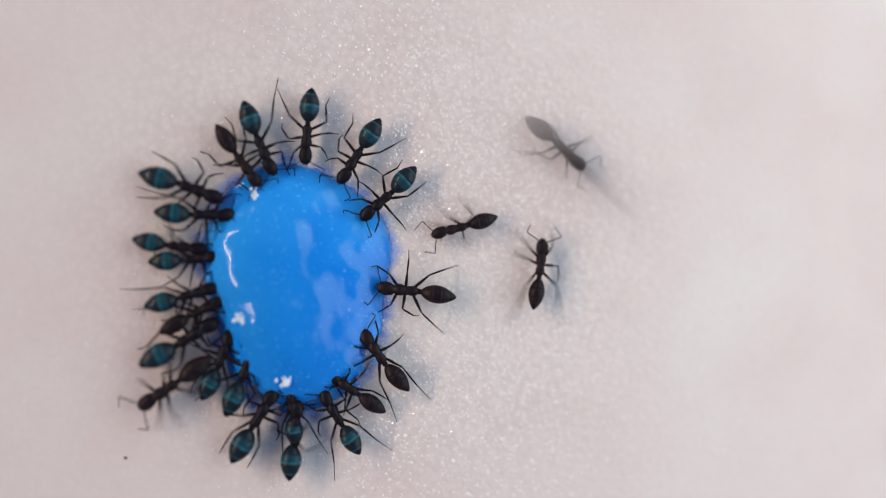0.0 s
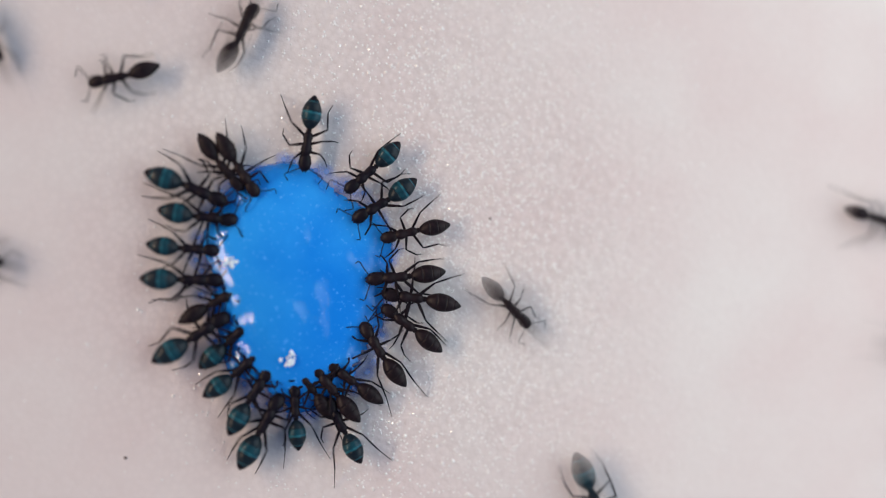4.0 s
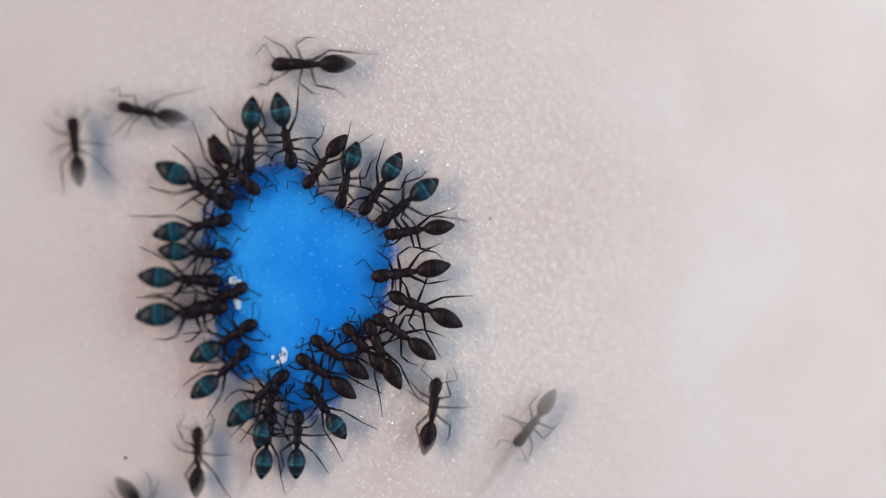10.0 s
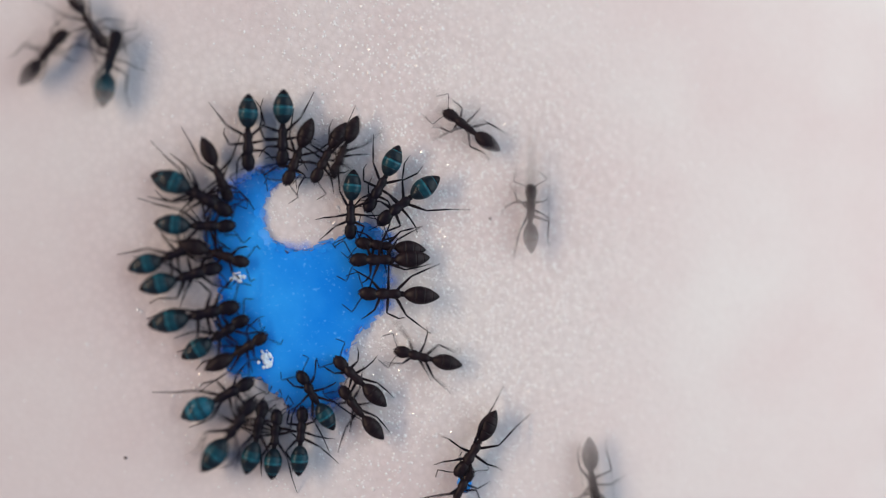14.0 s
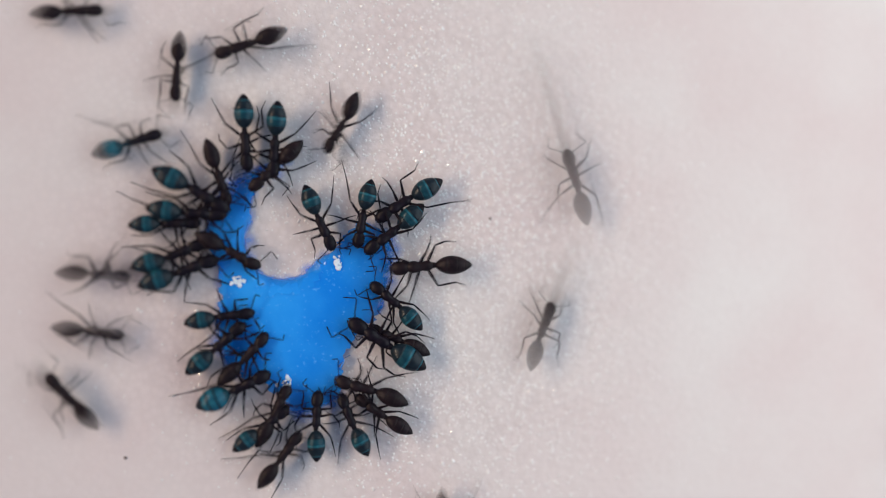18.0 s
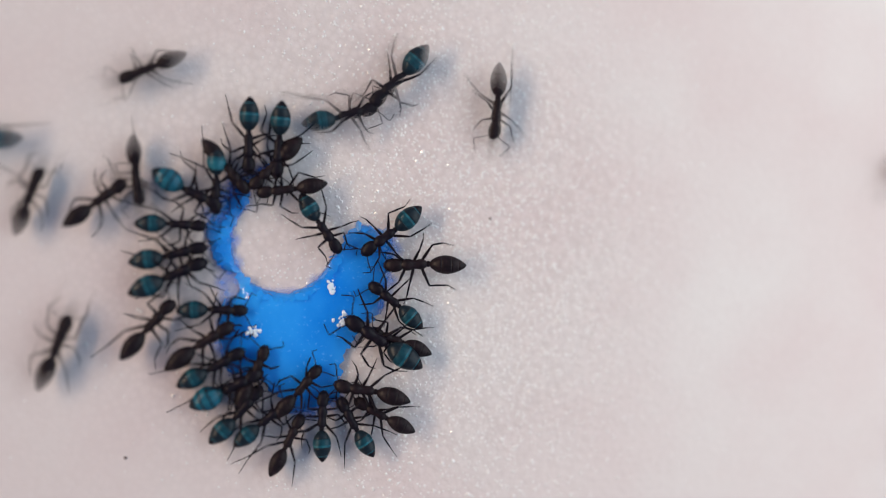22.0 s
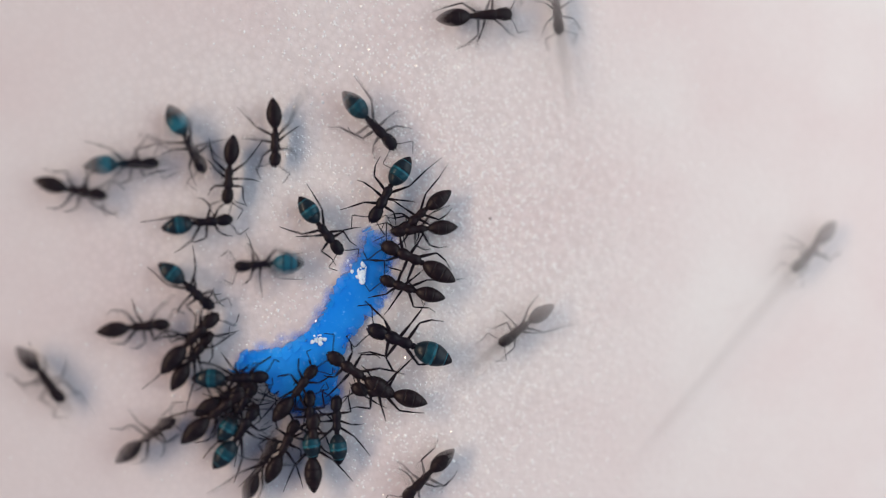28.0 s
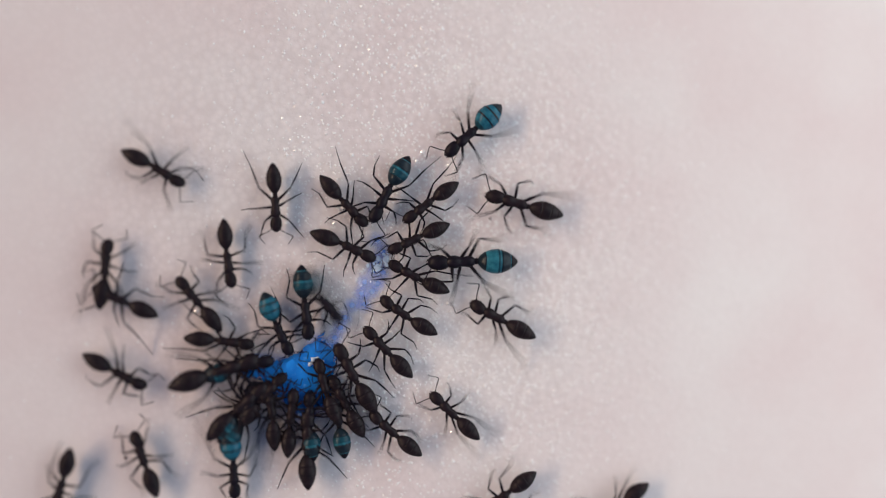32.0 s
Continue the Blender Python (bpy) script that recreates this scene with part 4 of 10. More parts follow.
    walk(ANTS[4], crawl(ANTS[4], [(0.00, -2.01, 2.09, -139), (1.00, -2.02, 2.06, -138), (2.00, -2.12, 2.10, -139), (3.00, -2.07, 1.89, -152), (3.50, -2.13, 1.82, -150), (5.50, -2.16, 1.84, -149), (6.00, -2.16, 1.87, -150), (7.00, -2.15, 1.84, -148), (8.00, -2.05, 1.90, -144), (8.26, -2.05, 1.90, -144), (8.34, -2.06, 2.45, -206), (8.42, -2.11, 4.10, -268), (9.15, -2.46, 16.88, -268), (9.59, -6.12, 15.56, -210), (10.03, -9.77, 14.24, -151), (10.47, -13.43, 12.93, -92), (10.84, -14.03, -1.49, -92), (11.00, -14.13, -3.69, -92), (11.16, -14.22, -5.89, -92), (11.76, -14.62, -15.58, -92), (12.29, -15.47, -15.35, -36), (12.81, -16.31, -15.11, 21), (13.33, -17.16, -14.88, 77), (13.84, -12.72, 4.26, 77), (14.00, -12.22, 6.41, 77), (14.16, -11.72, 8.55, 77), (14.80, -9.76, 17.03, 77), (15.31, -2.54, 16.51, 127), (15.83, 4.67, 15.98, 177), (16.34, 11.89, 15.46, 228), (16.84, -0.20, 2.22, 228), (17.00, -1.68, 0.60, 228), (18.00, -1.79, 0.76, 217), (19.00, -1.79, 0.76, 217), (20.00, -1.80, 0.78, 218), (21.00, -1.84, 0.78, 216), (22.00, -1.89, 0.69, 216), (23.00, -1.90, 0.63, 217), (24.00, -1.92, 0.25, 222), (25.00, -1.97, 0.15, 223), (25.50, -1.94, 0.12, 221), (25.66, -1.94, 0.12, 221), (25.74, -1.43, -0.08, 280), (25.82, 0.11, -0.68, 339), (26.23, 20.46, -8.67, 339), (27.60, 21.05, -9.49, 282), (28.97, 21.64, -10.31, 225), (30.35, 22.23, -11.13, 168), (30.84, 0.60, -6.56, 168), (31.00, -1.55, -6.11, 208), (31.18, -1.85, -8.29, 262), (31.66, -2.63, -13.89, 262), (32.00, -2.63, -13.89, 262)]))
    walk(ANTS[5], crawl(ANTS[5], [(0.00, -0.98, -1.59, 174), (1.00, -0.97, -1.56, 175), (2.00, -0.98, -1.63, 172), (3.00, -0.72, -1.72, 180), (3.50, -0.82, -1.74, 178), (5.50, -0.66, -2.39, 155), (6.00, -0.66, -2.39, 155), (7.00, -0.64, -2.35, 157), (8.00, -0.63, -2.31, 159), (9.00, -0.61, -2.29, 158), (10.00, -0.61, -2.29, 158), (11.00, -0.82, -1.88, 180), (12.00, -1.29, -1.47, 177), (13.00, -1.54, -1.64, 178), (14.00, -1.62, -1.68, 179), (14.50, -1.62, -1.71, 178), (16.50, -1.45, -1.74, 178), (16.60, -1.11, -2.17, 243), (16.68, -0.08, -3.46, 309), (16.94, 10.97, -17.28, 309), (17.15, 10.73, -16.45, 361), (17.36, 10.48, -15.62, 414), (17.56, 10.23, -14.79, 467), (17.84, 5.76, 0.16, 467), (18.00, 5.13, 2.27, 467), (18.16, 4.50, 4.37, 467), (18.65, 1.92, 13.00, 467), (20.81, 3.45, 13.13, 522), (22.97, 4.97, 13.26, 576), (25.13, 6.50, 13.39, 631), (25.34, 6.65, 7.38, 631), (25.50, 6.71, 5.18, 631), (25.66, 6.76, 2.98, 631), (26.21, 7.24, -16.49, 631), (26.41, 9.09, -16.48, 581), (26.61, 10.94, -16.48, 531), (26.81, 12.79, -16.48, 481), (27.34, 3.49, -0.73, 481), (27.50, 2.37, 1.17, 481), (27.66, 1.25, 3.06, 481), (27.90, -5.01, 13.66, 481), (32.00, -5.01, 13.66, 481)]))
    walk(ANTS[6], crawl(ANTS[6], [(0.00, -2.25, -4.26, 125), (1.00, -2.25, -4.26, 125), (2.00, -2.25, -4.26, 125), (3.00, -2.12, -4.35, 128), (3.50, -2.30, -4.04, 122), (5.50, -2.24, -4.06, 121), (6.00, -2.20, -4.09, 123), (7.00, -2.25, -4.03, 117), (8.00, -2.26, -4.01, 114), (9.00, -2.28, -4.03, 113), (10.00, -2.32, -4.02, 113), (10.30, -2.32, -4.02, 113), (10.38, -1.77, -3.99, 59), (10.46, -0.12, -3.88, 4), (11.07, 21.02, -2.49, 4), (11.50, 20.90, -0.63, -48), (11.92, 20.77, 1.22, -100), (12.34, 20.65, 3.08, -151), (12.84, 3.20, -6.45, -151), (13.00, 1.27, -7.50, -151), (14.00, 1.30, -7.30, -124), (14.50, 1.36, -7.35, -125), (16.50, 1.54, -7.55, -123), (16.66, 0.34, -9.39, -123), (16.91, -3.60, -15.38, -123), (18.12, -8.45, -15.30, -65), (19.33, -13.30, -15.23, -6), (20.54, -18.14, -15.15, 52), (20.84, -12.38, -7.75, 52), (21.00, -11.03, -6.02, 52), (21.16, -11.11, -3.82, 92), (21.56, -11.86, 16.52, 92), (32.00, -11.86, 16.52, 92)]))
    walk(ANTS[7], crawl(ANTS[7], [(0.00, -3.25, -5.38, 145), (1.00, -3.25, -5.38, 145), (2.00, -3.28, -5.37, 145), (3.00, -3.21, -5.36, 142), (3.50, -3.22, -5.23, 144), (5.50, -3.92, -4.55, 140), (6.00, -4.09, -4.68, 147), (7.00, -4.17, -4.64, 143), (8.00, -4.17, -4.60, 146), (9.00, -3.96, -4.32, 137), (10.00, -3.84, -4.08, 143), (11.00, -3.82, -4.64, 125), (12.00, -3.67, -4.51, 122), (13.00, -3.22, -5.01, 133), (14.00, -3.09, -5.00, 136), (14.50, -3.15, -4.93, 131), (15.72, -3.15, -4.93, 131), (15.80, -3.30, -5.46, 193), (15.88, -3.73, -7.05, 255), (16.48, -6.20, -16.06, 255), (16.87, -4.92, -16.29, 193), (17.27, -3.63, -16.52, 132), (17.84, -11.91, -7.21, 132), (18.00, -13.38, -5.57, 132), (18.16, -14.84, -3.92, 132), (18.92, -22.59, 4.79, 132), (19.69, -23.35, 7.40, 60), (20.45, -24.11, 10.02, -11), (20.84, -9.51, 7.26, -11), (21.00, -7.35, 6.86, -11), (21.16, -5.18, 6.45, -11), (21.83, 21.82, 1.35, -11), (24.56, 21.38, 4.21, -71), (27.30, 20.93, 7.08, -132), (27.84, 16.24, 1.80, -132), (28.00, 14.78, 0.16, -132), (28.16, 13.31, -1.49, -132), (28.75, 0.65, -15.71, -132), (28.96, 1.91, -14.83, -187), (29.16, 3.18, -13.94, -242), (29.36, 4.44, -13.06, -298), (29.84, 8.06, -6.15, -298), (30.00, 9.08, -4.20, -298), (30.16, 10.10, -2.25, -298), (30.70, 18.85, 14.47, -298), (32.00, 18.85, 14.47, -298)]))
    walk(ANTS[8], crawl(ANTS[8], [(0.00, -3.84, -6.50, 121), (1.00, -3.83, -6.49, 122), (2.00, -3.83, -6.49, 122), (3.00, -3.86, -6.36, 122), (3.50, -3.68, -6.79, 121), (5.50, -3.94, -6.80, 106), (6.00, -3.79, -6.48, 120), (7.00, -3.79, -6.52, 117), (8.00, -3.55, -6.78, 110), (8.10, -3.55, -6.78, 110), (8.18, -3.82, -7.27, 176), (8.26, -4.60, -8.72, 242), (8.95, -8.68, -16.24, 242), (11.49, -8.80, -15.22, 298), (14.03, -8.92, -14.20, 355), (16.57, -9.04, -13.19, 411), (16.84, -6.44, -9.93, 411), (17.00, -5.07, -8.21, 411), (17.16, -3.30, -6.91, 396), (17.74, 23.24, 12.66, 396), (19.53, 23.16, 9.51, 470), (21.31, 23.08, 6.35, 544), (21.84, -14.18, 4.01, 544), (22.00, -16.37, 3.87, 544), (22.16, -18.57, 3.74, 544), (22.85, -24.17, 3.39, 544), (24.69, -23.67, 4.37, 485), (26.53, -23.16, 5.36, 427), (28.36, -22.66, 6.35, 369), (28.84, -5.44, 8.98, 369), (29.00, -3.26, 9.31, 369), (29.16, -1.09, 9.64, 369), (29.71, 20.94, 13.01, 369), (32.00, 20.94, 13.01, 369)]))
    walk(ANTS[9], crawl(ANTS[9], [(0.00, -5.65, -6.10, 95), (1.00, -5.63, -6.06, 95), (2.00, -5.61, -6.02, 92), (3.00, -5.52, -6.12, 94), (3.50, -5.52, -6.23, 94), (5.50, -5.52, -6.23, 88), (6.00, -5.34, -6.12, 98), (7.00, -4.94, -5.95, 118), (8.00, -4.98, -5.95, 119), (9.00, -4.53, -6.08, 122), (10.00, -4.39, -6.06, 124), (11.00, -4.78, -5.94, 125), (12.00, -4.73, -6.00, 129), (13.00, -4.61, -6.04, 125), (14.00, -4.75, -5.67, 120), (14.50, -4.83, -5.72, 116), (16.50, -4.76, -5.89, 120), (16.60, -5.11, -6.31, 175), (16.68, -6.16, -7.58, 230), (16.95, -12.78, -15.55, 230), (32.00, -12.78, -15.55, 230)]))
    walk(ANTS[10], crawl(ANTS[10], [(0.00, -5.63, -7.11, 83), (0.10, -5.27, -7.52, 18), (0.18, -4.16, -8.75, -48), (0.75, 2.14, -15.75, -48), (1.61, -4.57, -15.22, 8), (2.47, -11.27, -14.68, 64), (2.84, -7.88, -7.71, 64), (3.00, -6.91, -5.74, 64), (3.50, -7.08, -5.54, 60), (5.50, -7.34, -5.84, 51), (6.00, -6.98, -5.59, 40), (7.00, -6.98, -5.59, 40), (8.00, -7.00, -5.57, 39), (9.00, -6.92, -5.44, 37), (10.00, -6.97, -5.51, 41), (11.00, -7.01, -5.46, 38), (12.00, -7.08, -5.36, 32), (13.00, -7.08, -5.36, 32), (13.14, -7.08, -5.36, 32), (13.22, -6.88, -5.87, -18), (13.30, -6.28, -7.41, -69), (14.04, -3.82, -13.78, -69), (32.00, -3.82, -13.78, -69)]))
    walk(ANTS[11], crawl(ANTS[11], [(0.00, -7.10, -6.52, 58), (1.00, -7.12, -6.43, 55), (2.00, -6.88, -6.76, 62), (3.00, -6.90, -6.77, 63), (3.50, -6.86, -6.74, 60), (4.53, -6.86, -6.74, 60), (4.61, -6.59, -7.22, -1), (4.69, -5.79, -8.66, -61), (5.34, -1.60, -16.19, -61), (7.37, 2.26, -15.69, -115), (9.39, 6.12, -15.19, -169), (11.41, 9.98, -14.69, -223), (11.84, -0.33, -5.15, -223), (12.00, -1.95, -3.65, -223), (12.10, -1.41, -3.55, -286), (12.18, 0.21, -3.23, -349), (12.58, 22.05, 1.10, -349), (13.82, 22.21, 4.91, -402), (15.07, 22.37, 8.71, -456), (16.31, 22.53, 12.51, -510), (16.84, 2.26, 0.68, -510), (17.00, 0.36, -0.43, -510), (17.10, 0.81, -0.75, -453), (17.18, 2.14, -1.73, -396), (17.93, 17.60, -13.06, -396), (32.00, 17.60, -13.06, -396)]))
    walk(ANTS[12], crawl(ANTS[12], [(0.00, -7.50, -4.79, 68), (1.00, -7.55, -4.82, 68), (1.18, -7.55, -4.82, 68), (1.26, -8.09, -4.92, 129), (1.34, -9.71, -5.21, 190), (1.75, -21.00, -7.29, 190), (2.00, -21.95, -5.57, 248), (2.25, -22.90, -3.85, 306), (2.50, -23.85, -2.13, 364), (2.84, -11.97, -1.30, 364), (3.00, -9.77, -1.15, 364), (3.50, -9.67, -1.13, 361), (5.50, -9.67, -1.02, 357), (6.00, -9.67, -1.02, 357), (7.00, -9.73, -1.04, 358), (8.00, -9.73, -1.04, 358), (9.00, -9.77, -1.08, 356), (10.00, -9.73, -1.08, 356), (11.00, -9.77, -1.11, 355), (12.00, -9.98, -1.13, 361), (13.00, -9.76, -0.91, 368), (14.00, -9.73, -1.07, 376), (14.50, -9.73, -1.00, 375), (16.50, -9.69, -0.96, 382), (17.00, -9.72, -0.88, 378), (18.00, -9.81, -0.88, 380), (19.00, -10.02, -0.87, 391), (20.00, -9.96, -0.88, 386), (21.00, -10.04, -0.93, 389), (22.00, -10.18, -1.06, 384), (23.00, -10.17, -1.07, 385), (24.00, -10.03, -0.95, 390), (25.00, -10.17, -1.07, 385), (25.50, -10.10, -0.90, 393), (26.12, -10.10, -0.90, 393), (26.20, -10.44, -0.47, 441), (26.28, -11.47, 0.82, 489), (27.04, -20.92, 12.67, 489), (32.00, -20.92, 12.67, 489)]))
    walk(ANTS[13], crawl(ANTS[13], [(0.00, -8.34, -4.32, 70), (1.00, -8.40, -4.59, 67), (2.00, -7.98, -4.86, 52), (3.00, -7.74, -4.62, 41), (3.50, -7.74, -4.62, 41), (5.50, -8.11, -4.65, 40), (6.00, -8.14, -4.61, 38), (7.00, -8.10, -4.61, 41), (8.00, -8.07, -4.60, 43), (9.00, -8.03, -4.57, 46), (10.00, -8.27, -4.60, 44), (10.26, -8.27, -4.60, 44), (10.34, -8.24, -5.15, -22), (10.42, -8.17, -6.79, -87), (11.08, -7.84, -13.89, -87), (11.91, -8.04, -14.10, -32), (12.74, -8.24, -14.31, 23), (13.57, -8.45, -14.52, 79), (13.84, -7.38, -9.13, 79), (14.00, -6.96, -6.97, 79), (14.10, -7.45, -7.22, 143), (14.18, -8.91, -7.98, 207), (14.90, -18.51, -12.90, 207), (16.46, -18.84, -14.43, 153), (18.01, -19.18, -15.95, 98), (19.56, -19.51, -17.47, 44), (19.84, -9.46, -7.72, 44), (20.00, -7.88, -6.19, 44), (21.00, -7.74, -6.21, 55), (22.00, -7.70, -6.17, 50), (23.00, -7.84, -6.32, 67), (24.00, -7.89, -5.96, 51), (25.00, -8.12, -6.12, 32), (25.50, -8.04, -6.34, 40), (27.50, -7.62, -6.36, 41), (28.00, -7.69, -6.97, 58), (29.00, -7.86, -6.82, 53), (30.00, -7.83, -7.04, 55), (31.00, -7.76, -6.88, 60), (32.00, -7.51, -6.29, 63)]))
    walk(ANTS[14], crawl(ANTS[14], [(0.00, -9.75, -4.80, -146), (0.10, -10.10, -5.60, -121), (0.18, -10.05, -6.90, -97), (0.83, -10.40, -13.07, -97), (6.68, -6.42, -13.84, -26), (12.53, -2.44, -14.60, 44), (12.84, 3.06, -9.20, 44), (13.00, 4.63, -7.65, 44), (13.16, 6.20, -6.11, 44), (13.74, 23.39, 10.78, 44), (17.09, 22.10, 3.37, 118), (20.43, 20.81, -4.04, 191), (20.84, 6.09, -6.91, 191), (21.00, 3.93, -7.33, 191), (21.16, 1.77, -7.75, 191), (21.64, -24.74, -12.91, 191), (22.83, -24.25, -12.73, 134), (24.02, -23.77, -12.55, 78), (25.22, -23.28, -12.37, 21), (25.34, -11.95, -8.00, 21), (25.50, -9.90, -7.21, 21), (25.66, -7.70, -7.17, 1), (26.24, 21.00, -6.63, 1), (27.33, 21.39, -7.00, -59), (28.42, 21.77, -7.37, -118), (29.51, 22.16, -7.74, -178), (29.84, 18.49, -7.88, -178), (30.00, 16.52, -7.96, -178), (30.16, 14.32, -8.05, -178), (30.94, -23.01, -9.52, -178), (32.00, -23.01, -9.52, -178)]))
    walk(ANTS[15], crawl(ANTS[15], [(0.00, -9.32, -2.43, 27), (1.00, -9.33, -2.40, 25), (2.00, -8.95, -2.49, 34), (3.00, -8.88, -2.42, 36), (3.50, -8.71, -2.24, 33), (5.50, -8.58, -1.76, 18), (6.00, -8.53, -1.88, 25), (7.00, -8.52, -1.87, 26), (8.00, -8.50, -1.80, 28), (9.00, -8.52, -1.87, 18), (10.00, -8.53, -1.93, 25), (10.15, -8.97, -1.60, 84), (10.23, -10.30, -0.62, 144), (10.81, -21.30, 7.47, 144), (11.03, -21.12, 6.10, 90), (11.25, -20.94, 4.73, 36), (11.46, -20.76, 3.37, -17), (11.84, -10.68, 0.22, -17), (12.00, -8.58, -0.44, -17), (13.00, -8.58, -0.20, -18), (14.00, -8.57, -0.10, -19), (14.50, -8.29, -0.11, -15), (16.50, -8.15, -0.06, -21), (17.00, -8.38, -0.02, -23), (18.00, -8.04, 0.01, -30), (19.00, -8.36, 0.20, -29), (20.00, -7.90, -0.04, -27), (20.26, -7.90, -0.04, -27), (20.34, -8.42, -0.22, -94), (20.42, -9.98, -0.77, -161), (21.10, -22.81, -5.23, -161), (21.50, -23.36, -1.86, -104), (21.90, -23.92, 1.51, -46), (22.30, -24.48, 4.88, 11), (22.84, -7.65, 8.08, 11), (23.00, -5.49, 8.49, 11), (23.16, -3.33, 8.90, 11), (23.88, 22.17, 13.75, 11), (24.30, 22.21, 12.46, 68), (24.73, 22.24, 11.17, 125), (25.16, 22.27, 9.88, 182), (25.34, -5.20, 9.02, 182), (25.50, -7.39, 8.95, 182), (25.66, -9.59, 8.88, 182), (26.24, -21.58, 8.51, 182), (26.63, -21.97, 9.06, 245), (27.01, -22.36, 9.61, 309), (27.34, -16.58, 2.36, 309), (27.50, -15.21, 0.64, 309), (27.66, -13.84, -1.08, 309), (27.90, -4.13, -13.25, 309), (28.15, -4.92, -13.18, 378), (28.40, -5.70, -13.11, 447), (28.84, -5.46, -8.85, 447), (29.00, -5.34, -6.65, 447), (30.00, -5.33, -6.85, 442), (30.20, -5.33, -6.85, 442), (30.28, -4.94, -7.24, 378), (30.36, -3.78, -8.41, 315), (31.14, 2.16, -14.35, 315), (32.00, 2.16, -14.35, 315)]))
    walk(ANTS[16], crawl(ANTS[16], [(0.00, -9.76, -3.47, 32), (1.00, -9.73, -3.45, 31), (2.00, -9.35, -3.37, 24), (3.00, -9.23, -3.34, 26), (3.50, -9.34, -3.30, 34), (5.50, -9.33, -3.70, 14), (5.60, -9.47, -4.23, -45), (5.68, -9.88, -5.82, -105), (5.91, -12.09, -14.34, -105), (8.39, -12.45, -14.41, -51), (10.86, -12.80, -14.47, 2), (13.33, -13.16, -14.54, 56), (13.84, -9.19, -8.67, 56), (14.00, -7.96, -6.85, 56), (14.10, -7.78, -7.37, -7), (14.18, -7.23, -8.92, -71), (14.59, -5.42, -14.03, -71), (18.70, -2.60, -14.07, -14), (22.81, 0.22, -14.10, 43), (26.93, 3.03, -14.14, 100), (27.34, 0.03, 3.36, 100), (27.50, -0.34, 5.53, 70), (27.66, 0.42, 7.59, 70), (27.90, 2.45, 13.09, 70), (28.12, 0.08, 13.67, 14), (28.35, -2.29, 14.26, -42), (28.58, -4.67, 14.84, -99), (28.84, -6.40, 3.21, -99), (29.00, -6.73, 1.04, -166), (29.18, -8.88, 1.51, -193), (29.95, -24.61, 5.02, -193), (32.00, -24.61, 5.02, -193)]))
    walk(ANTS[17], crawl(ANTS[17], [(0.00, -9.70, -1.77, 16), (1.00, -9.70, -1.77, 16), (1.19, -9.70, -1.77, 16), (1.27, -10.12, -1.41, 77), (1.35, -11.37, -0.33, 139), (1.83, -20.42, 7.49, 139), (5.34, -21.79, 7.40, 87), (8.86, -23.16, 7.31, 34), (12.37, -24.52, 7.21, -18), (12.84, -11.63, 2.90, -18), (13.00, -9.54, 2.21, -18), (14.00, -9.52, 2.16, -22), (14.50, -8.88, 1.97, -5), (16.50, -8.88, 1.82, -26), (16.60, -8.91, 2.37, 34), (16.68, -9.00, 4.02, 93), (16.97, -9.60, 16.09, 93), (17.62, -7.25, 15.36, 164), (18.28, -4.89, 14.64, 236), (18.84, -9.84, 7.35, 236), (19.00, -11.08, 5.53, 236), (19.16, -12.32, 3.71, 236), (19.81, -24.49, -14.18, 236), (20.36, -24.07, -13.61, 287), (20.91, -23.65, -13.05, 338), (21.47, -23.23, -12.48, 389), (21.84, -10.56, -5.46, 389), (22.00, -8.64, -4.40, 389), (23.00, -8.60, -4.53, 381), (24.00, -8.54, -4.51, 375), (25.00, -7.95, -4.22, 386), (25.50, -7.87, -4.17, 384), (27.50, -7.97, -4.65, 361), (28.00, -7.97, -4.72, 361), (29.00, -7.87, -4.77, 361), (30.00, -7.81, -4.47, 378), (31.00, -7.66, -4.14, 363), (32.00, -7.73, -4.41, 374)]))
    walk(ANTS[18], crawl(ANTS[18], [(0.00, -9.57, -0.40, 6), (1.00, -9.93, -0.02, -9), (2.00, -9.91, -0.06, -12), (3.00, -9.63, -0.00, -4), (3.50, -9.69, 0.02, -5), (5.50, -9.44, 0.05, -1), (6.00, -9.44, 0.05, -1), (7.00, -9.53, -0.20, 4), (8.00, -9.44, -0.24, -2), (9.00, -9.23, -0.18, -0), (10.00, -9.23, -0.14, -2), (11.00, -9.13, -0.15, 1), (12.00, -9.74, -0.12, -3), (12.23, -9.74, -0.12, -3), (12.31, -10.00, 0.36, 58), (12.39, -10.79, 1.81, 119), (12.94, -18.34, 15.69, 119), (13.36, -15.22, 15.46, 175), (13.79, -12.09, 15.22, 231), (14.21, -8.97, 14.99, 287), (14.34, -5.45, 3.62, 287), (14.50, -4.79, 1.52, 287), (16.50, -4.71, 1.16, 294), (17.00, -4.72, 1.19, 295), (18.00, -4.73, 1.21, 295), (19.00, -4.73, 1.21, 295), (20.00, -4.70, 1.22, 294), (21.00, -4.73, 1.09, 301), (22.00, -4.69, 0.99, 305), (23.00, -4.72, 0.97, 307), (24.00, -4.73, 0.96, 308), (25.00, -4.72, 0.96, 309), (25.50, -4.66, 0.86, 317), (27.50, -4.48, 0.72, 315), (28.00, -4.68, 0.91, 308), (28.32, -4.68, 0.91, 308), (28.40, -4.21, 1.18, 349), (28.48, -2.78, 2.02, 390), (29.03, 22.93, 17.01, 390), (32.00, 22.93, 17.01, 390)]))
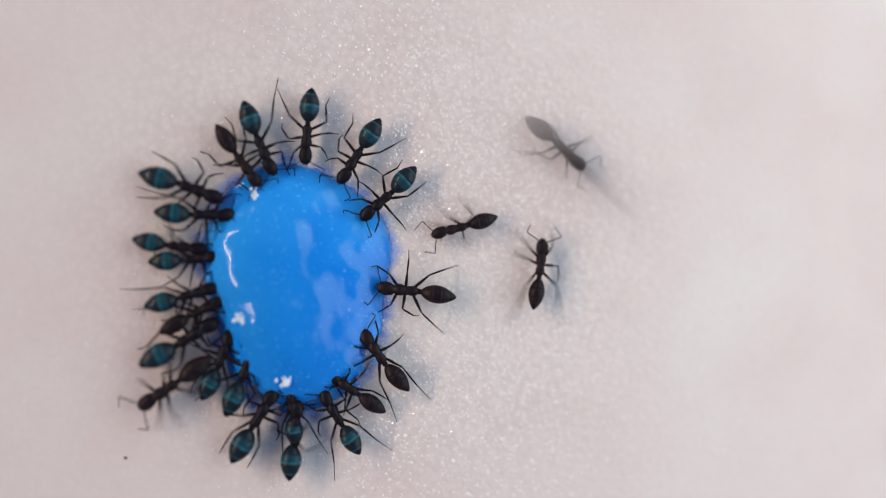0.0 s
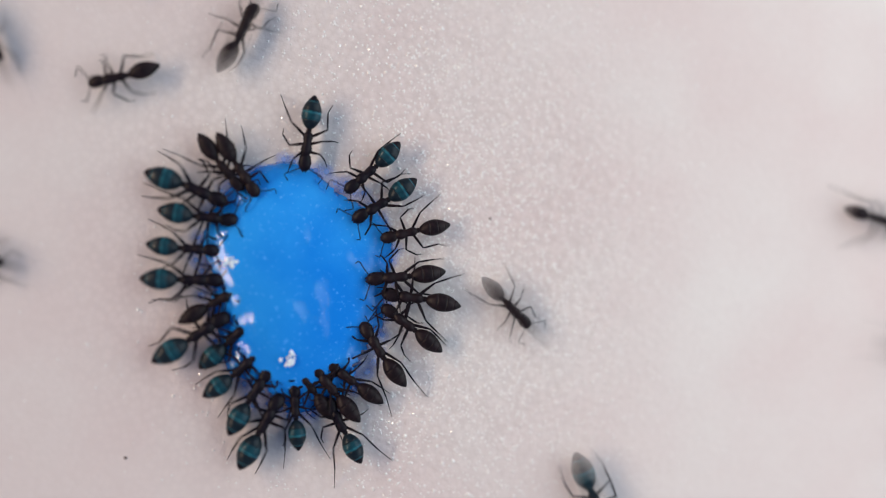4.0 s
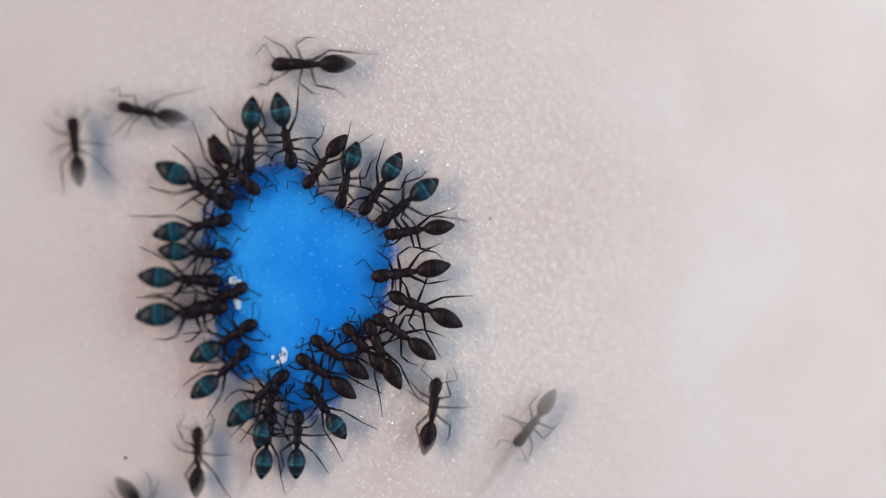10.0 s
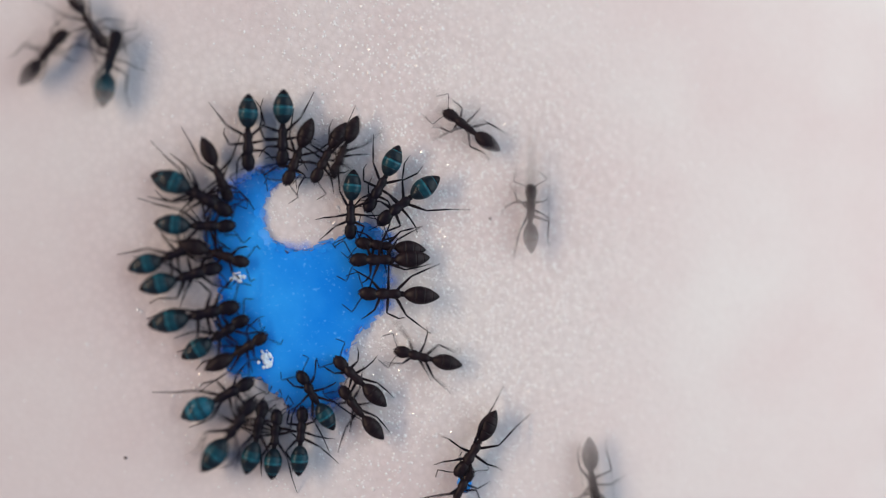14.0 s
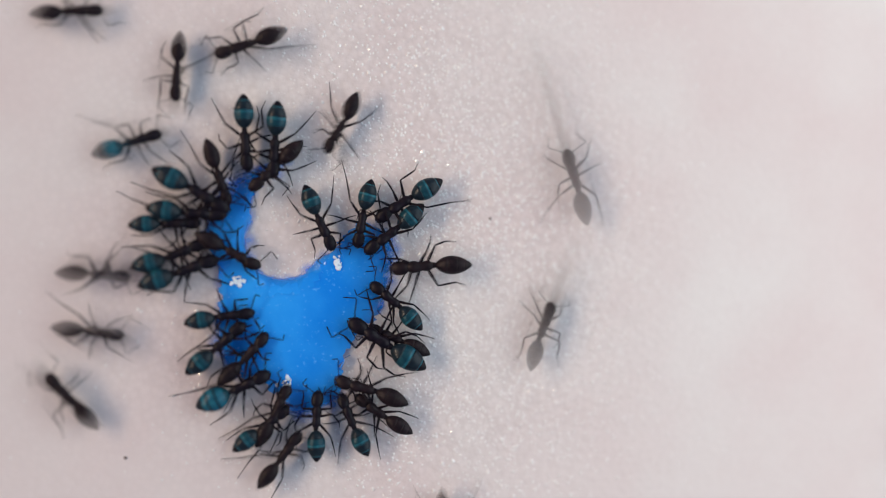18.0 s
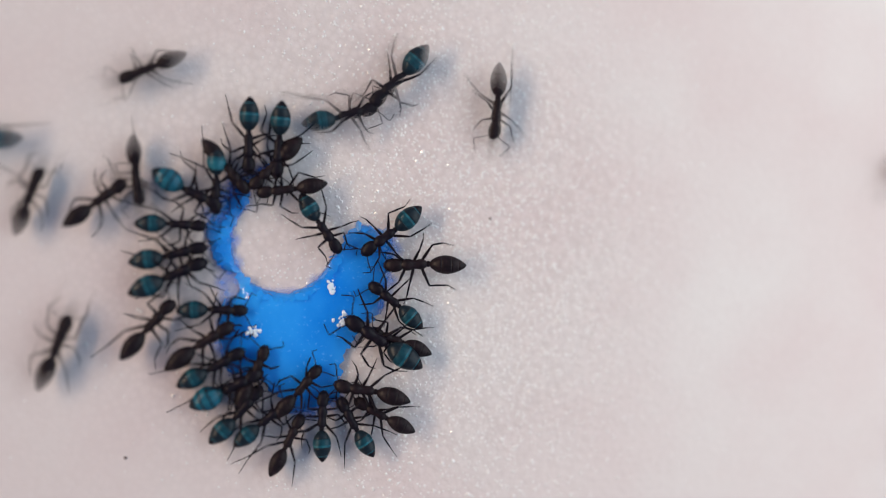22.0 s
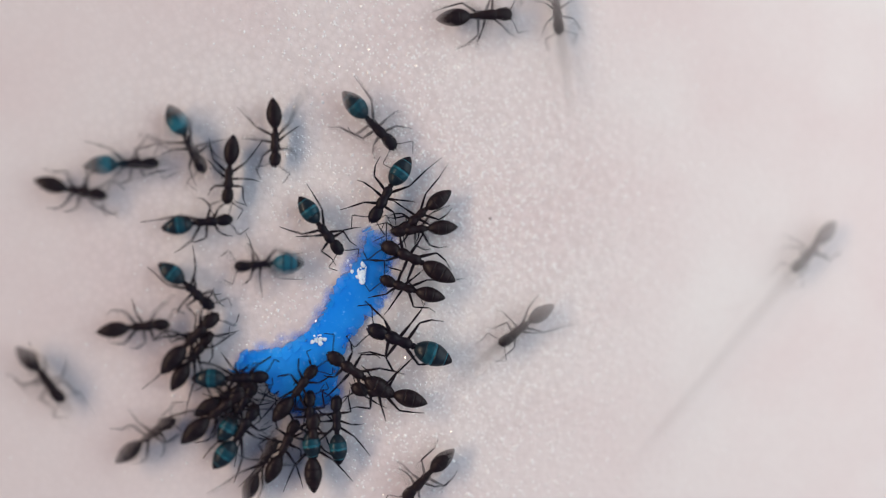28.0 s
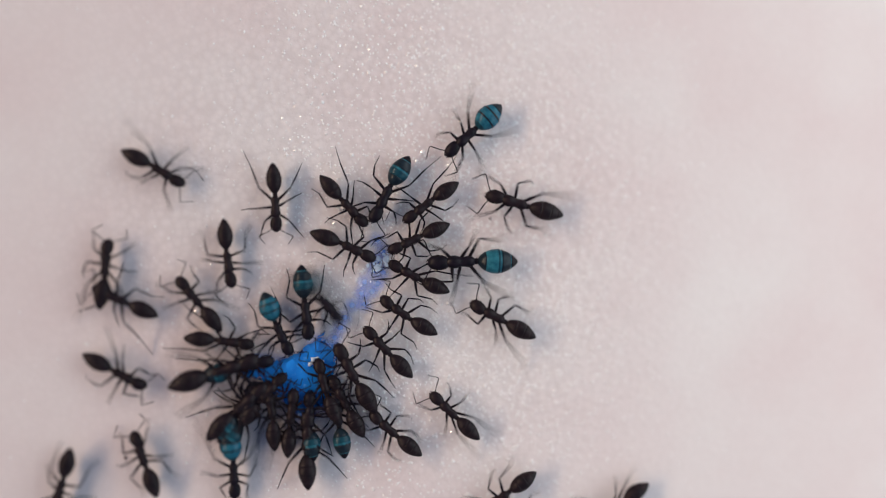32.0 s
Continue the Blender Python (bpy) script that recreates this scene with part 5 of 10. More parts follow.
    walk(ANTS[19], crawl(ANTS[19], [(0.00, -10.13, 0.13, -6), (0.10, -10.38, 0.62, 56), (0.18, -11.13, 2.09, 117), (0.68, -18.75, 17.03, 117), (1.23, -15.25, 16.11, 172), (1.78, -11.75, 15.19, 227), (2.33, -8.25, 14.26, 281), (2.84, -6.96, 7.94, 281), (3.00, -6.52, 5.78, 281), (3.16, -4.59, 4.73, 331), (3.77, 21.81, -9.60, 331), (6.70, 22.21, -10.28, 277), (9.63, 22.61, -10.97, 223), (12.56, 23.01, -11.65, 168), (12.84, 0.97, -7.02, 168), (13.00, -1.18, -6.57, 241), (13.18, -1.48, -8.75, 262), (13.73, -2.47, -16.03, 262), (32.00, -2.47, -16.03, 262)]))
    walk(ANTS[20], crawl(ANTS[20], [(0.00, -9.23, 1.25, 0), (1.00, -9.21, 1.28, -9), (2.00, -9.22, 1.21, -6), (3.00, -9.18, 1.23, -6), (3.50, -9.12, 1.22, -6), (5.50, -9.22, 1.10, -5), (6.00, -9.23, 1.05, -3), (7.00, -9.19, 0.65, 14), (8.00, -9.21, 0.73, 18), (9.00, -9.22, 0.73, 16), (10.00, -9.29, 0.75, 15), (11.00, -9.29, 0.86, 14), (12.00, -9.32, 0.85, 5), (13.00, -9.22, 0.87, 4), (14.00, -9.23, 0.84, 0), (14.50, -9.13, 0.96, -1), (16.50, -9.42, 1.05, -5), (17.00, -9.52, 1.24, 6), (18.00, -9.53, 1.32, -3), (18.13, -9.53, 1.32, -3), (18.21, -9.64, 1.85, 50), (18.29, -9.99, 3.47, 102), (18.69, -12.39, 14.74, 102), (19.59, -11.67, 15.26, 48), (20.50, -10.95, 15.78, -7), (21.40, -10.24, 16.30, -61), (21.84, -5.04, 6.79, -61), (22.00, -3.98, 4.86, 16), (22.18, -2.13, 6.05, 33), (22.78, 11.63, 14.88, 33), (23.99, 5.65, 15.83, -23), (25.20, -0.32, 16.78, -79), (25.34, 3.12, -0.37, -79), (25.50, 3.55, -2.52, -79), (25.66, 3.98, -4.68, -79), (26.25, 5.92, -14.35, -79), (32.00, 5.92, -14.35, -79)]))
    walk(ANTS[21], crawl(ANTS[21], [(0.00, -9.69, 2.37, -21), (1.00, -9.69, 2.37, -21), (2.00, -9.75, 2.42, -20), (3.00, -9.70, 2.40, -19), (3.50, -9.55, 2.32, -20), (5.50, -9.49, 2.42, -36), (6.00, -9.54, 2.44, -31), (7.00, -9.24, 2.38, -32), (8.00, -9.24, 2.45, -32), (9.00, -9.22, 2.41, -33), (10.00, -9.22, 2.41, -33), (11.00, -9.44, 2.38, -31), (12.00, -9.42, 2.27, -33), (13.00, -9.22, 2.12, -33), (14.00, -9.24, 2.12, -31), (14.50, -9.24, 2.12, -31), (16.50, -9.31, 2.01, -25), (17.00, -9.23, 2.14, -32), (18.00, -9.33, 2.25, -32), (19.00, -9.45, 2.47, -39), (20.00, -10.21, 3.00, -34), (20.16, -8.16, 3.79, 21), (20.72, 16.93, 13.41, 21), (20.98, 14.19, 14.36, -31), (21.24, 11.45, 15.31, -84), (21.49, 8.71, 16.26, -136), (21.84, 0.02, 7.99, -136), (22.00, -1.57, 6.48, -136), (22.16, -3.59, 5.60, -156), (22.71, -23.01, -2.88, -156), (32.00, -23.01, -2.88, -156)]))
    walk(ANTS[22], crawl(ANTS[22], [(0.00, 0.85, 0.88, -165), (0.10, 1.07, 1.39, -230), (0.18, 1.73, 2.90, -294), (0.91, 6.90, 14.60, -294), (1.18, 9.51, 14.47, -219), (1.45, 12.12, 14.35, -144), (1.84, -0.18, 5.50, -144), (2.00, -1.97, 4.22, -144), (2.10, -2.11, 4.75, -199), (2.18, -2.55, 6.34, -255), (2.97, -4.99, 15.14, -255), (6.67, -4.93, 15.55, -328), (10.36, -4.87, 15.96, -402), (10.84, 4.39, 7.62, -402), (11.00, 6.02, 6.15, -402), (11.16, 7.66, 4.68, -402), (11.77, 23.93, -9.98, -402), (12.28, 23.29, -10.21, -460), (12.78, 22.65, -10.43, -518), (13.28, 22.00, -10.65, -576), (13.84, 2.90, 3.12, -576), (14.00, 1.11, 4.40, -576), (14.16, -0.67, 5.69, -576), (14.96, -15.47, 16.36, -576), (16.72, -17.02, 16.48, -502), (18.49, -18.58, 16.61, -428), (18.84, -13.91, 5.26, -428), (19.00, -13.07, 3.22, -428), (19.16, -12.42, 1.12, -433), (19.77, -7.84, -13.52, -433), (19.95, -7.81, -13.67, -377), (20.12, -7.79, -13.82, -321), (20.30, -7.77, -13.98, -266), (20.84, -8.00, -11.05, -266), (21.00, -8.12, -9.48, -266), (21.16, -9.03, -7.47, -246), (21.89, -19.66, 15.87, -246), (32.00, -19.66, 15.87, -246)]))
    walk(ANTS[23], crawl(ANTS[23], [(0.00, 3.63, -1.04, 84), (1.00, 4.48, -0.71, 99), (1.16, 4.12, 1.47, 99), (1.57, 1.76, 15.70, 99), (2.83, 7.96, 15.04, 174), (4.09, 14.17, 14.38, 249), (4.62, 10.37, 4.40, 249), (4.78, 9.59, 2.34, 249), (4.94, 8.81, 0.28, 249), (5.48, 2.49, -16.34, 249), (5.94, 6.63, -16.88, 194), (6.41, 10.78, -17.43, 138), (6.84, -1.93, -6.05, 138), (7.00, -3.57, -4.59, 138), (8.00, -3.68, -4.65, 138), (9.00, -4.50, -4.84, 131), (10.00, -4.31, -4.73, 146), (11.00, -4.33, -4.63, 136), (12.00, -4.18, -4.65, 134), (12.16, -4.44, -5.14, 188), (12.24, -5.21, -6.60, 242), (12.85, -9.37, -14.49, 242), (13.51, -1.94, -15.17, 171), (14.18, 5.48, -15.84, 100), (14.34, 3.19, -2.66, 100), (14.50, 2.81, -0.50, 100), (14.66, 2.44, 1.67, 100), (15.21, 0.11, 15.08, 100), (15.62, 0.12, 15.72, 152), (16.03, 0.14, 16.36, 203), (16.45, 0.15, 17.01, 255), (16.84, -2.99, 5.36, 255), (17.00, -3.56, 3.23, 255), (17.10, -3.06, 3.46, 319), (17.18, -1.55, 4.13, 384), (17.65, 19.43, 13.51, 384), (20.69, 18.11, 14.51, 328), (23.72, 16.79, 15.51, 271), (26.75, 15.47, 16.51, 215), (27.34, 4.88, 9.11, 215), (27.50, 3.07, 7.85, 215), (27.66, 1.00, 7.10, 200), (27.88, -22.36, -1.37, 200), (28.75, -22.29, -2.37, 145), (29.61, -22.22, -3.36, 90), (30.48, -22.16, -4.36, 35), (30.84, -10.60, 3.73, 35), (31.00, -8.80, 4.99, 35), (31.16, -7.00, 6.25, 35), (31.67, 7.62, 16.47, 35), (32.00, 7.62, 16.47, 35)]))
    walk(ANTS[24], crawl(ANTS[24], [(0.00, 4.20, 4.13, -42), (0.16, 5.82, 2.65, -42), (0.60, 22.77, -12.77, -42), (1.50, 21.60, -5.06, -106), (2.39, 20.43, 2.64, -170), (2.84, 0.85, -0.72, -170), (3.00, -1.31, -1.09, -170), (3.50, -1.38, -1.06, -176), (5.50, -1.18, -0.92, -174), (6.00, -1.14, -0.89, -173), (7.00, -1.14, -0.87, -174), (8.00, -1.16, -0.85, -173), (9.00, -1.16, -0.85, -173), (10.00, -1.16, -0.85, -173), (11.00, -1.64, -0.45, -187), (12.00, -1.86, -0.37, -182), (13.00, -2.07, -0.29, -180), (14.00, -1.97, -0.40, -180), (14.50, -1.97, -0.40, -180), (16.50, -1.66, -0.37, -177), (16.60, -1.39, 0.11, -238), (16.68, -0.61, 1.56, -299), (16.97, 6.70, 14.98, -299), (19.46, 8.36, 14.81, -351), (21.94, 10.02, 14.64, -404), (24.42, 11.68, 14.48, -456), (24.84, 9.53, -5.03, -456), (25.00, 9.29, -7.22, -456), (25.16, 9.04, -9.41, -456), (25.76, 8.23, -16.77, -456), (26.23, 10.52, -16.08, -515), (26.69, 12.81, -15.39, -574), (27.10, -1.38, -5.91, -574), (27.26, -3.21, -4.68, -574), (27.50, -3.21, -4.68, -574), (28.00, -3.05, -4.77, -575), (29.00, -3.28, -5.01, -592), (30.00, -3.26, -4.99, -590), (31.00, -3.25, -4.94, -605), (32.00, -3.30, -4.91, -602)]))
    walk(ANTS[25], crawl(ANTS[25], [(0.00, 10.16, -14.63, 116), (0.26, 10.16, -14.63, 116), (0.84, 2.83, 0.30, 116), (1.00, 1.86, 2.27, 116), (1.16, 0.89, 4.25, 116), (1.94, -5.41, 17.08, 116), (3.10, -6.33, 16.43, 186), (4.26, -7.25, 15.77, 256), (4.72, -11.98, -3.67, 256), (4.88, -12.50, -5.81, 256), (5.04, -13.02, -7.95, 256), (5.61, -14.52, -14.11, 256), (5.93, -14.44, -14.09, 315), (6.26, -14.36, -14.07, 373), (6.58, -14.27, -14.05, 432), (6.84, -12.46, -8.57, 432), (7.00, -11.77, -6.48, 432), (7.16, -11.45, -4.30, 442), (7.72, -8.73, 14.29, 442), (32.00, -8.73, 14.29, 442)]))
    walk(ANTS[26], crawl(ANTS[26], [(0.00, -20.26, 4.44, -31), (0.29, -20.26, 4.44, -31), (0.84, -14.21, 0.74, -31), (1.00, -12.33, -0.41, -31), (1.16, -11.28, -2.34, -61), (1.60, -4.13, -15.48, -61), (2.06, -3.03, -16.07, 7), (2.52, -1.93, -16.65, 75), (2.84, -0.16, -10.23, 75), (3.00, 0.43, -8.11, 75), (3.16, 1.02, -5.99, 75), (3.88, 7.08, 15.93, 75), (12.44, 7.03, 15.34, 18), (21.01, 6.98, 14.75, -39), (29.57, 6.93, 14.17, -95), (29.84, 6.58, 10.49, -95), (30.00, 6.39, 8.52, -95), (30.16, 6.18, 6.33, -95), (30.82, 3.96, -17.06, -95), (31.12, 7.32, -16.69, -160), (31.42, 10.68, -16.32, -224), (31.84, 2.03, -7.88, -224), (32.00, 0.45, -6.34, -224)]))
    walk(ANTS[27], crawl(ANTS[27], [(0.00, 23.21, 4.96, -170), (0.32, 23.21, 4.96, -170), (0.84, 1.40, 0.95, -170), (1.00, -0.76, 0.56, -170), (2.00, -0.83, 0.89, -168), (3.00, -0.82, 0.73, -165), (3.50, -1.03, 0.70, -166), (5.50, -0.94, 0.69, -167), (6.00, -0.91, 0.72, -168), (7.00, -0.92, 0.74, -167), (8.00, -0.92, 0.78, -167), (9.00, -0.89, 0.71, -168), (10.00, -0.87, 0.74, -170), (11.00, -0.93, 0.76, -169), (11.23, -0.93, 0.76, -169), (11.31, -0.76, 1.28, -228), (11.39, -0.26, 2.85, -288), (11.94, 3.19, 13.53, -288), (16.35, 3.15, 14.38, -342), (20.76, 3.10, 15.22, -397), (25.17, 3.06, 16.07, -451), (25.34, 2.74, 3.41, -451), (25.50, 2.69, 1.21, -451), (25.66, 2.63, -0.99, -451), (26.40, 2.23, -16.75, -451), (26.73, 9.23, -15.26, -523), (27.06, 16.23, -13.76, -595), (27.34, 4.47, 3.26, -595), (27.50, 3.22, 5.07, -595), (27.66, 1.97, 6.88, -595), (27.90, -3.16, 14.31, -595), (32.00, -3.16, 14.31, -595)]))
    walk(ANTS[28], crawl(ANTS[28], [(0.00, -8.20, -13.53, 117), (0.38, -8.20, -13.53, 117), (0.84, -11.03, -7.86, 117), (1.00, -12.01, -5.89, 117), (1.16, -12.99, -3.92, 117), (1.81, -23.42, 16.98, 117), (2.48, -22.21, 14.42, 50), (3.16, -21.00, 11.87, -16), (3.34, -2.84, 6.82, -16), (3.50, -0.72, 6.23, -16), (3.66, 1.40, 5.64, -16), (4.08, 20.76, 0.26, -16), (4.32, 21.26, 1.33, -73), (4.57, 21.76, 2.39, -131), (4.82, 22.25, 3.46, -189), (5.34, 0.69, 6.77, -189), (5.50, -1.48, 7.10, -189), (5.66, -3.66, 7.44, -189), (5.93, -22.64, 10.36, -189), (6.25, -23.52, 10.33, -115), (6.58, -24.39, 10.31, -41), (6.84, -12.86, 0.19, -41), (6.94, -11.70, -0.82, -104), (7.00, -11.20, -1.26, -166), (7.18, -13.34, -1.77, -166), (7.78, -24.56, -4.48, -166), (8.03, -23.53, -3.77, -219), (8.29, -22.50, -3.05, -272), (8.54, -21.47, -2.34, -325), (8.84, -13.91, 3.02, -325), (9.00, -12.12, 4.29, -325), (9.16, -10.32, 5.56, -325), (9.83, 1.85, 14.19, -325), (13.58, 1.90, 13.80, -390), (17.33, 1.96, 13.41, -455), (17.84, 0.15, -8.16, -455), (18.00, -0.03, -10.35, -445), (18.16, 0.06, -11.37, -445), (18.77, 0.23, -13.27, -445), (19.03, -4.87, -13.78, -390), (19.29, -9.97, -14.30, -335), (19.55, -15.07, -14.81, -281), (19.84, -14.36, -11.07, -281), (20.00, -13.98, -9.05, -281), (20.16, -13.57, -6.89, -281), (20.73, -8.98, 17.37, -281), (32.00, -8.98, 17.37, -281)]))
    walk(ANTS[29], crawl(ANTS[29], [(0.00, 2.30, -14.08, 139), (0.39, 2.30, -14.08, 139), (0.84, -1.24, -11.01, 139), (1.00, -2.90, -9.57, 139), (1.16, -4.78, -8.43, 149), (1.95, -22.54, 2.22, 149), (2.57, -22.28, 1.92, 94), (3.18, -22.01, 1.62, 38), (3.79, -21.75, 1.31, -17), (4.20, -12.75, -1.45, -17), (4.36, -10.65, -2.10, -17), (5.50, -10.65, -2.10, -17), (5.60, -10.98, -2.54, -72), (5.68, -11.96, -3.87, -127), (5.96, -18.73, -13.02, -127), (6.77, -15.23, -13.41, -192), (7.58, -11.74, -13.80, -257), (7.84, -13.45, -6.61, -257), (8.00, -13.97, -4.47, -257), (8.16, -14.48, -2.33, -257), (8.67, -18.52, 14.60, -257), (9.93, -18.15, 14.57, -314), (11.18, -17.77, 14.54, -372), (12.43, -17.40, 14.51, -429), (12.84, -10.09, -4.68, -429), (13.00, -9.30, -6.74, -469), (13.16, -10.03, -8.82, -469), (13.85, -12.90, -17.10, -469), (15.06, -12.91, -17.06, -415), (16.27, -12.92, -17.02, -361), (17.47, -12.92, -16.97, -307), (17.84, -7.46, -9.60, -307), (18.00, -6.15, -7.83, -307), (19.00, -5.78, -7.31, -297), (20.00, -5.76, -7.32, -295), (21.00, -5.89, -7.31, -297), (22.00, -5.90, -7.30, -297), (23.00, -5.92, -7.29, -299), (24.00, -5.91, -7.30, -298), (25.00, -5.84, -7.28, -300), (25.50, -5.89, -7.20, -297), (27.50, -5.92, -7.50, -299), (28.00, -6.06, -7.53, -295), (28.24, -6.06, -7.53, -295), (28.32, -5.72, -7.96, -354), (28.40, -4.70, -9.25, -412), (28.91, 0.44, -15.78, -412), (29.12, 1.60, -15.16, -362), (29.33, 2.75, -14.54, -312), (29.54, 3.91, -13.92, -262), (29.84, 3.41, -10.50, -262), (30.00, 3.14, -8.67, -262), (30.16, 2.81, -6.49, -262), (30.77, -0.30, 14.59, -262), (32.00, -0.30, 14.59, -262)]))
    walk(ANTS[30], crawl(ANTS[30], [(0.00, -20.20, -17.28, 49), (0.40, -20.20, -17.28, 49), (0.84, -9.54, -5.12, 49), (1.00, -8.09, -3.47, 49), (2.00, -8.92, -4.01, 65), (3.00, -9.01, -4.37, 60), (3.50, -8.03, -3.45, 46), (5.50, -8.10, -3.62, 41), (6.00, -8.21, -3.51, 40), (7.00, -8.47, -3.55, 39), (8.00, -8.45, -3.57, 40), (9.00, -8.57, -3.41, 28), (10.00, -8.20, -3.42, 32), (11.00, -8.37, -3.42, 39), (12.00, -8.50, -3.28, 33), (13.00, -8.45, -3.26, 31), (14.00, -8.50, -3.28, 33), (14.50, -8.31, -3.12, 31), (16.50, -8.58, -3.48, 35), (17.00, -8.53, -3.65, 39), (18.00, -8.48, -3.70, 42), (19.00, -8.55, -3.63, 37), (20.00, -8.57, -3.64, 36), (21.00, -8.55, -3.62, 37), (21.16, -8.55, -3.62, 37), (21.24, -9.09, -3.50, 102), (21.32, -10.71, -3.17, 168), (22.10, -23.06, -0.60, 168), (24.18, -22.64, -0.42, 110), (26.26, -22.22, -0.23, 52), (28.34, -21.79, -0.04, -6), (28.84, -7.94, -1.49, -6), (28.94, -6.41, -1.65, -48), (29.00, -5.75, -1.72, -91), (30.00, -5.45, -1.79, -87), (31.00, -5.41, -1.73, -82), (32.00, -5.21, -1.90, -83)]))
    walk(ANTS[31], crawl(ANTS[31], [(0.00, -22.25, -14.80, 68), (0.47, -22.25, -14.80, 68), (0.84, -16.36, -0.38, 68), (1.00, -15.53, 1.66, 68), (1.16, -14.70, 3.69, 68), (1.65, -10.41, 14.22, 68), (2.70, -14.83, 14.25, 1), (3.74, -19.26, 14.27, -66), (4.19, -14.48, 3.36, -66), (4.35, -13.59, 1.35, -66), (4.51, -12.71, -0.67, -66), (5.00, -6.25, -15.40, -66), (5.18, -7.93, -14.60, -10), (5.35, -9.61, -13.80, 46), (5.53, -11.29, -12.99, 103), (5.84, -14.14, -0.29, 103), (6.00, -14.62, 1.85, 103), (6.16, -15.10, 4.00, 103), (6.65, -17.17, 13.24, 103), (9.15, -17.60, 13.53, 162), (11.65, -18.02, 13.82, 222), (14.14, -18.45, 14.11, 281), (14.34, -14.71, -4.66, 281), (14.50, -14.28, -6.82, 281), (14.66, -13.85, -8.98, 281), (15.21, -12.36, -16.45, 281), (16.27, -11.98, -16.59, 352), (17.33, -11.61, -16.73, 424), (17.84, -7.35, -8.19, 424), (18.00, -6.37, -6.22, 424), (19.00, -6.33, -6.11, 423), (20.00, -5.87, -5.92, 409), (21.00, -5.68, -5.80, 408), (22.00, -5.51, -5.37, 410), (23.00, -5.38, -5.34, 407), (24.00, -5.33, -5.38, 411), (25.00, -5.39, -5.32, 398), (25.50, -5.31, -5.42, 405), (27.50, -5.23, -5.39, 403), (28.00, -5.60, -5.41, 414), (29.00, -5.64, -5.44, 411), (30.00, -5.62, -5.45, 412), (30.13, -5.62, -5.45, 412), (30.21, -5.26, -5.87, 361), (30.29, -4.19, -7.13, 311), (30.81, 1.16, -13.38, 311), (31.10, -6.09, -13.39, 378), (31.40, -13.33, -13.41, 445), (31.84, -12.52, -3.18, 445), (32.00, -12.34, -0.99, 445)]))
    walk(ANTS[32], crawl(ANTS[32], [(0.00, -22.87, 15.55, -40), (0.48, -22.87, 15.55, -40), (0.84, -10.29, 4.91, -40), (1.00, -8.61, 3.49, -40), (2.00, -8.59, 3.52, -42), (3.00, -8.42, 3.35, -50), (3.50, -8.33, 3.20, -49), (5.50, -8.34, 3.27, -55), (6.00, -8.44, 3.33, -55), (7.00, -8.09, 3.12, -76), (8.00, -8.17, 3.10, -74), (9.00, -8.19, 3.20, -73), (10.00, -8.25, 2.99, -73), (10.18, -8.25, 2.99, -73), (10.26, -8.80, 3.09, -131), (10.34, -10.42, 3.36, -190), (11.12, -24.03, 5.67, -190), (12.28, -23.23, -3.73, -259), (13.45, -22.43, -13.14, -328), (13.84, -9.57, -5.03, -328), (14.00, -7.71, -3.85, -328), (14.50, -7.69, -3.67, -326), (16.50, -7.36, -4.04, -315), (17.00, -7.43, -4.16, -310), (18.00, -7.47, -4.13, -312), (19.00, -7.48, -4.16, -313), (20.00, -7.50, -4.14, -315), (21.00, -7.63, -4.38, -312), (22.00, -7.12, -4.82, -293), (23.00, -7.12, -4.82, -293), (24.00, -7.10, -4.81, -294), (25.00, -6.98, -4.86, -296), (25.50, -6.85, -5.02, -288), (26.77, -6.85, -5.02, -288), (26.85, -7.36, -5.21, -224), (26.93, -8.91, -5.79, -160), (27.36, -21.54, -10.50, -160), (27.82, -21.00, -4.25, -97), (28.27, -20.46, 2.01, -34), (28.84, -14.41, -2.12, -34), (29.00, -12.60, -3.36, -34), (29.16, -10.78, -4.60, -34), (29.92, 4.20, -14.83, -34), (30.21, 2.88, -15.90, 32), (30.50, 1.56, -16.97, 98), (30.84, 0.85, -12.01, 98), (31.00, 0.54, -9.83, 98), (31.16, 0.61, -7.63, 88), (31.80, 1.37, 16.15, 88), (32.00, 1.37, 16.15, 88)]))
    walk(ANTS[33], crawl(ANTS[33], [(0.00, -3.08, -14.23, 117), (1.25, -3.08, -14.23, 117), (1.84, -4.88, -10.77, 117), (2.00, -5.84, -8.92, 117), (2.16, -7.47, -7.43, 137), (2.80, -22.44, 6.30, 137), (3.41, -22.24, 4.87, 70), (4.01, -22.04, 3.45, 3), (4.49, 1.71, 4.86, 3), (4.65, 3.91, 4.99, 13), (4.81, 6.05, 5.50, 13), (5.23, 21.04, 9.08, 13), (5.86, 20.90, -0.88, 82), (6.49, 20.76, -10.83, 151), (6.84, 3.50, -1.39, 151), (7.00, 1.57, -0.33, 151), (7.16, 0.12, 1.32, 131), (7.78, -13.76, 17.12, 131), (32.00, -13.76, 17.12, 131)]))
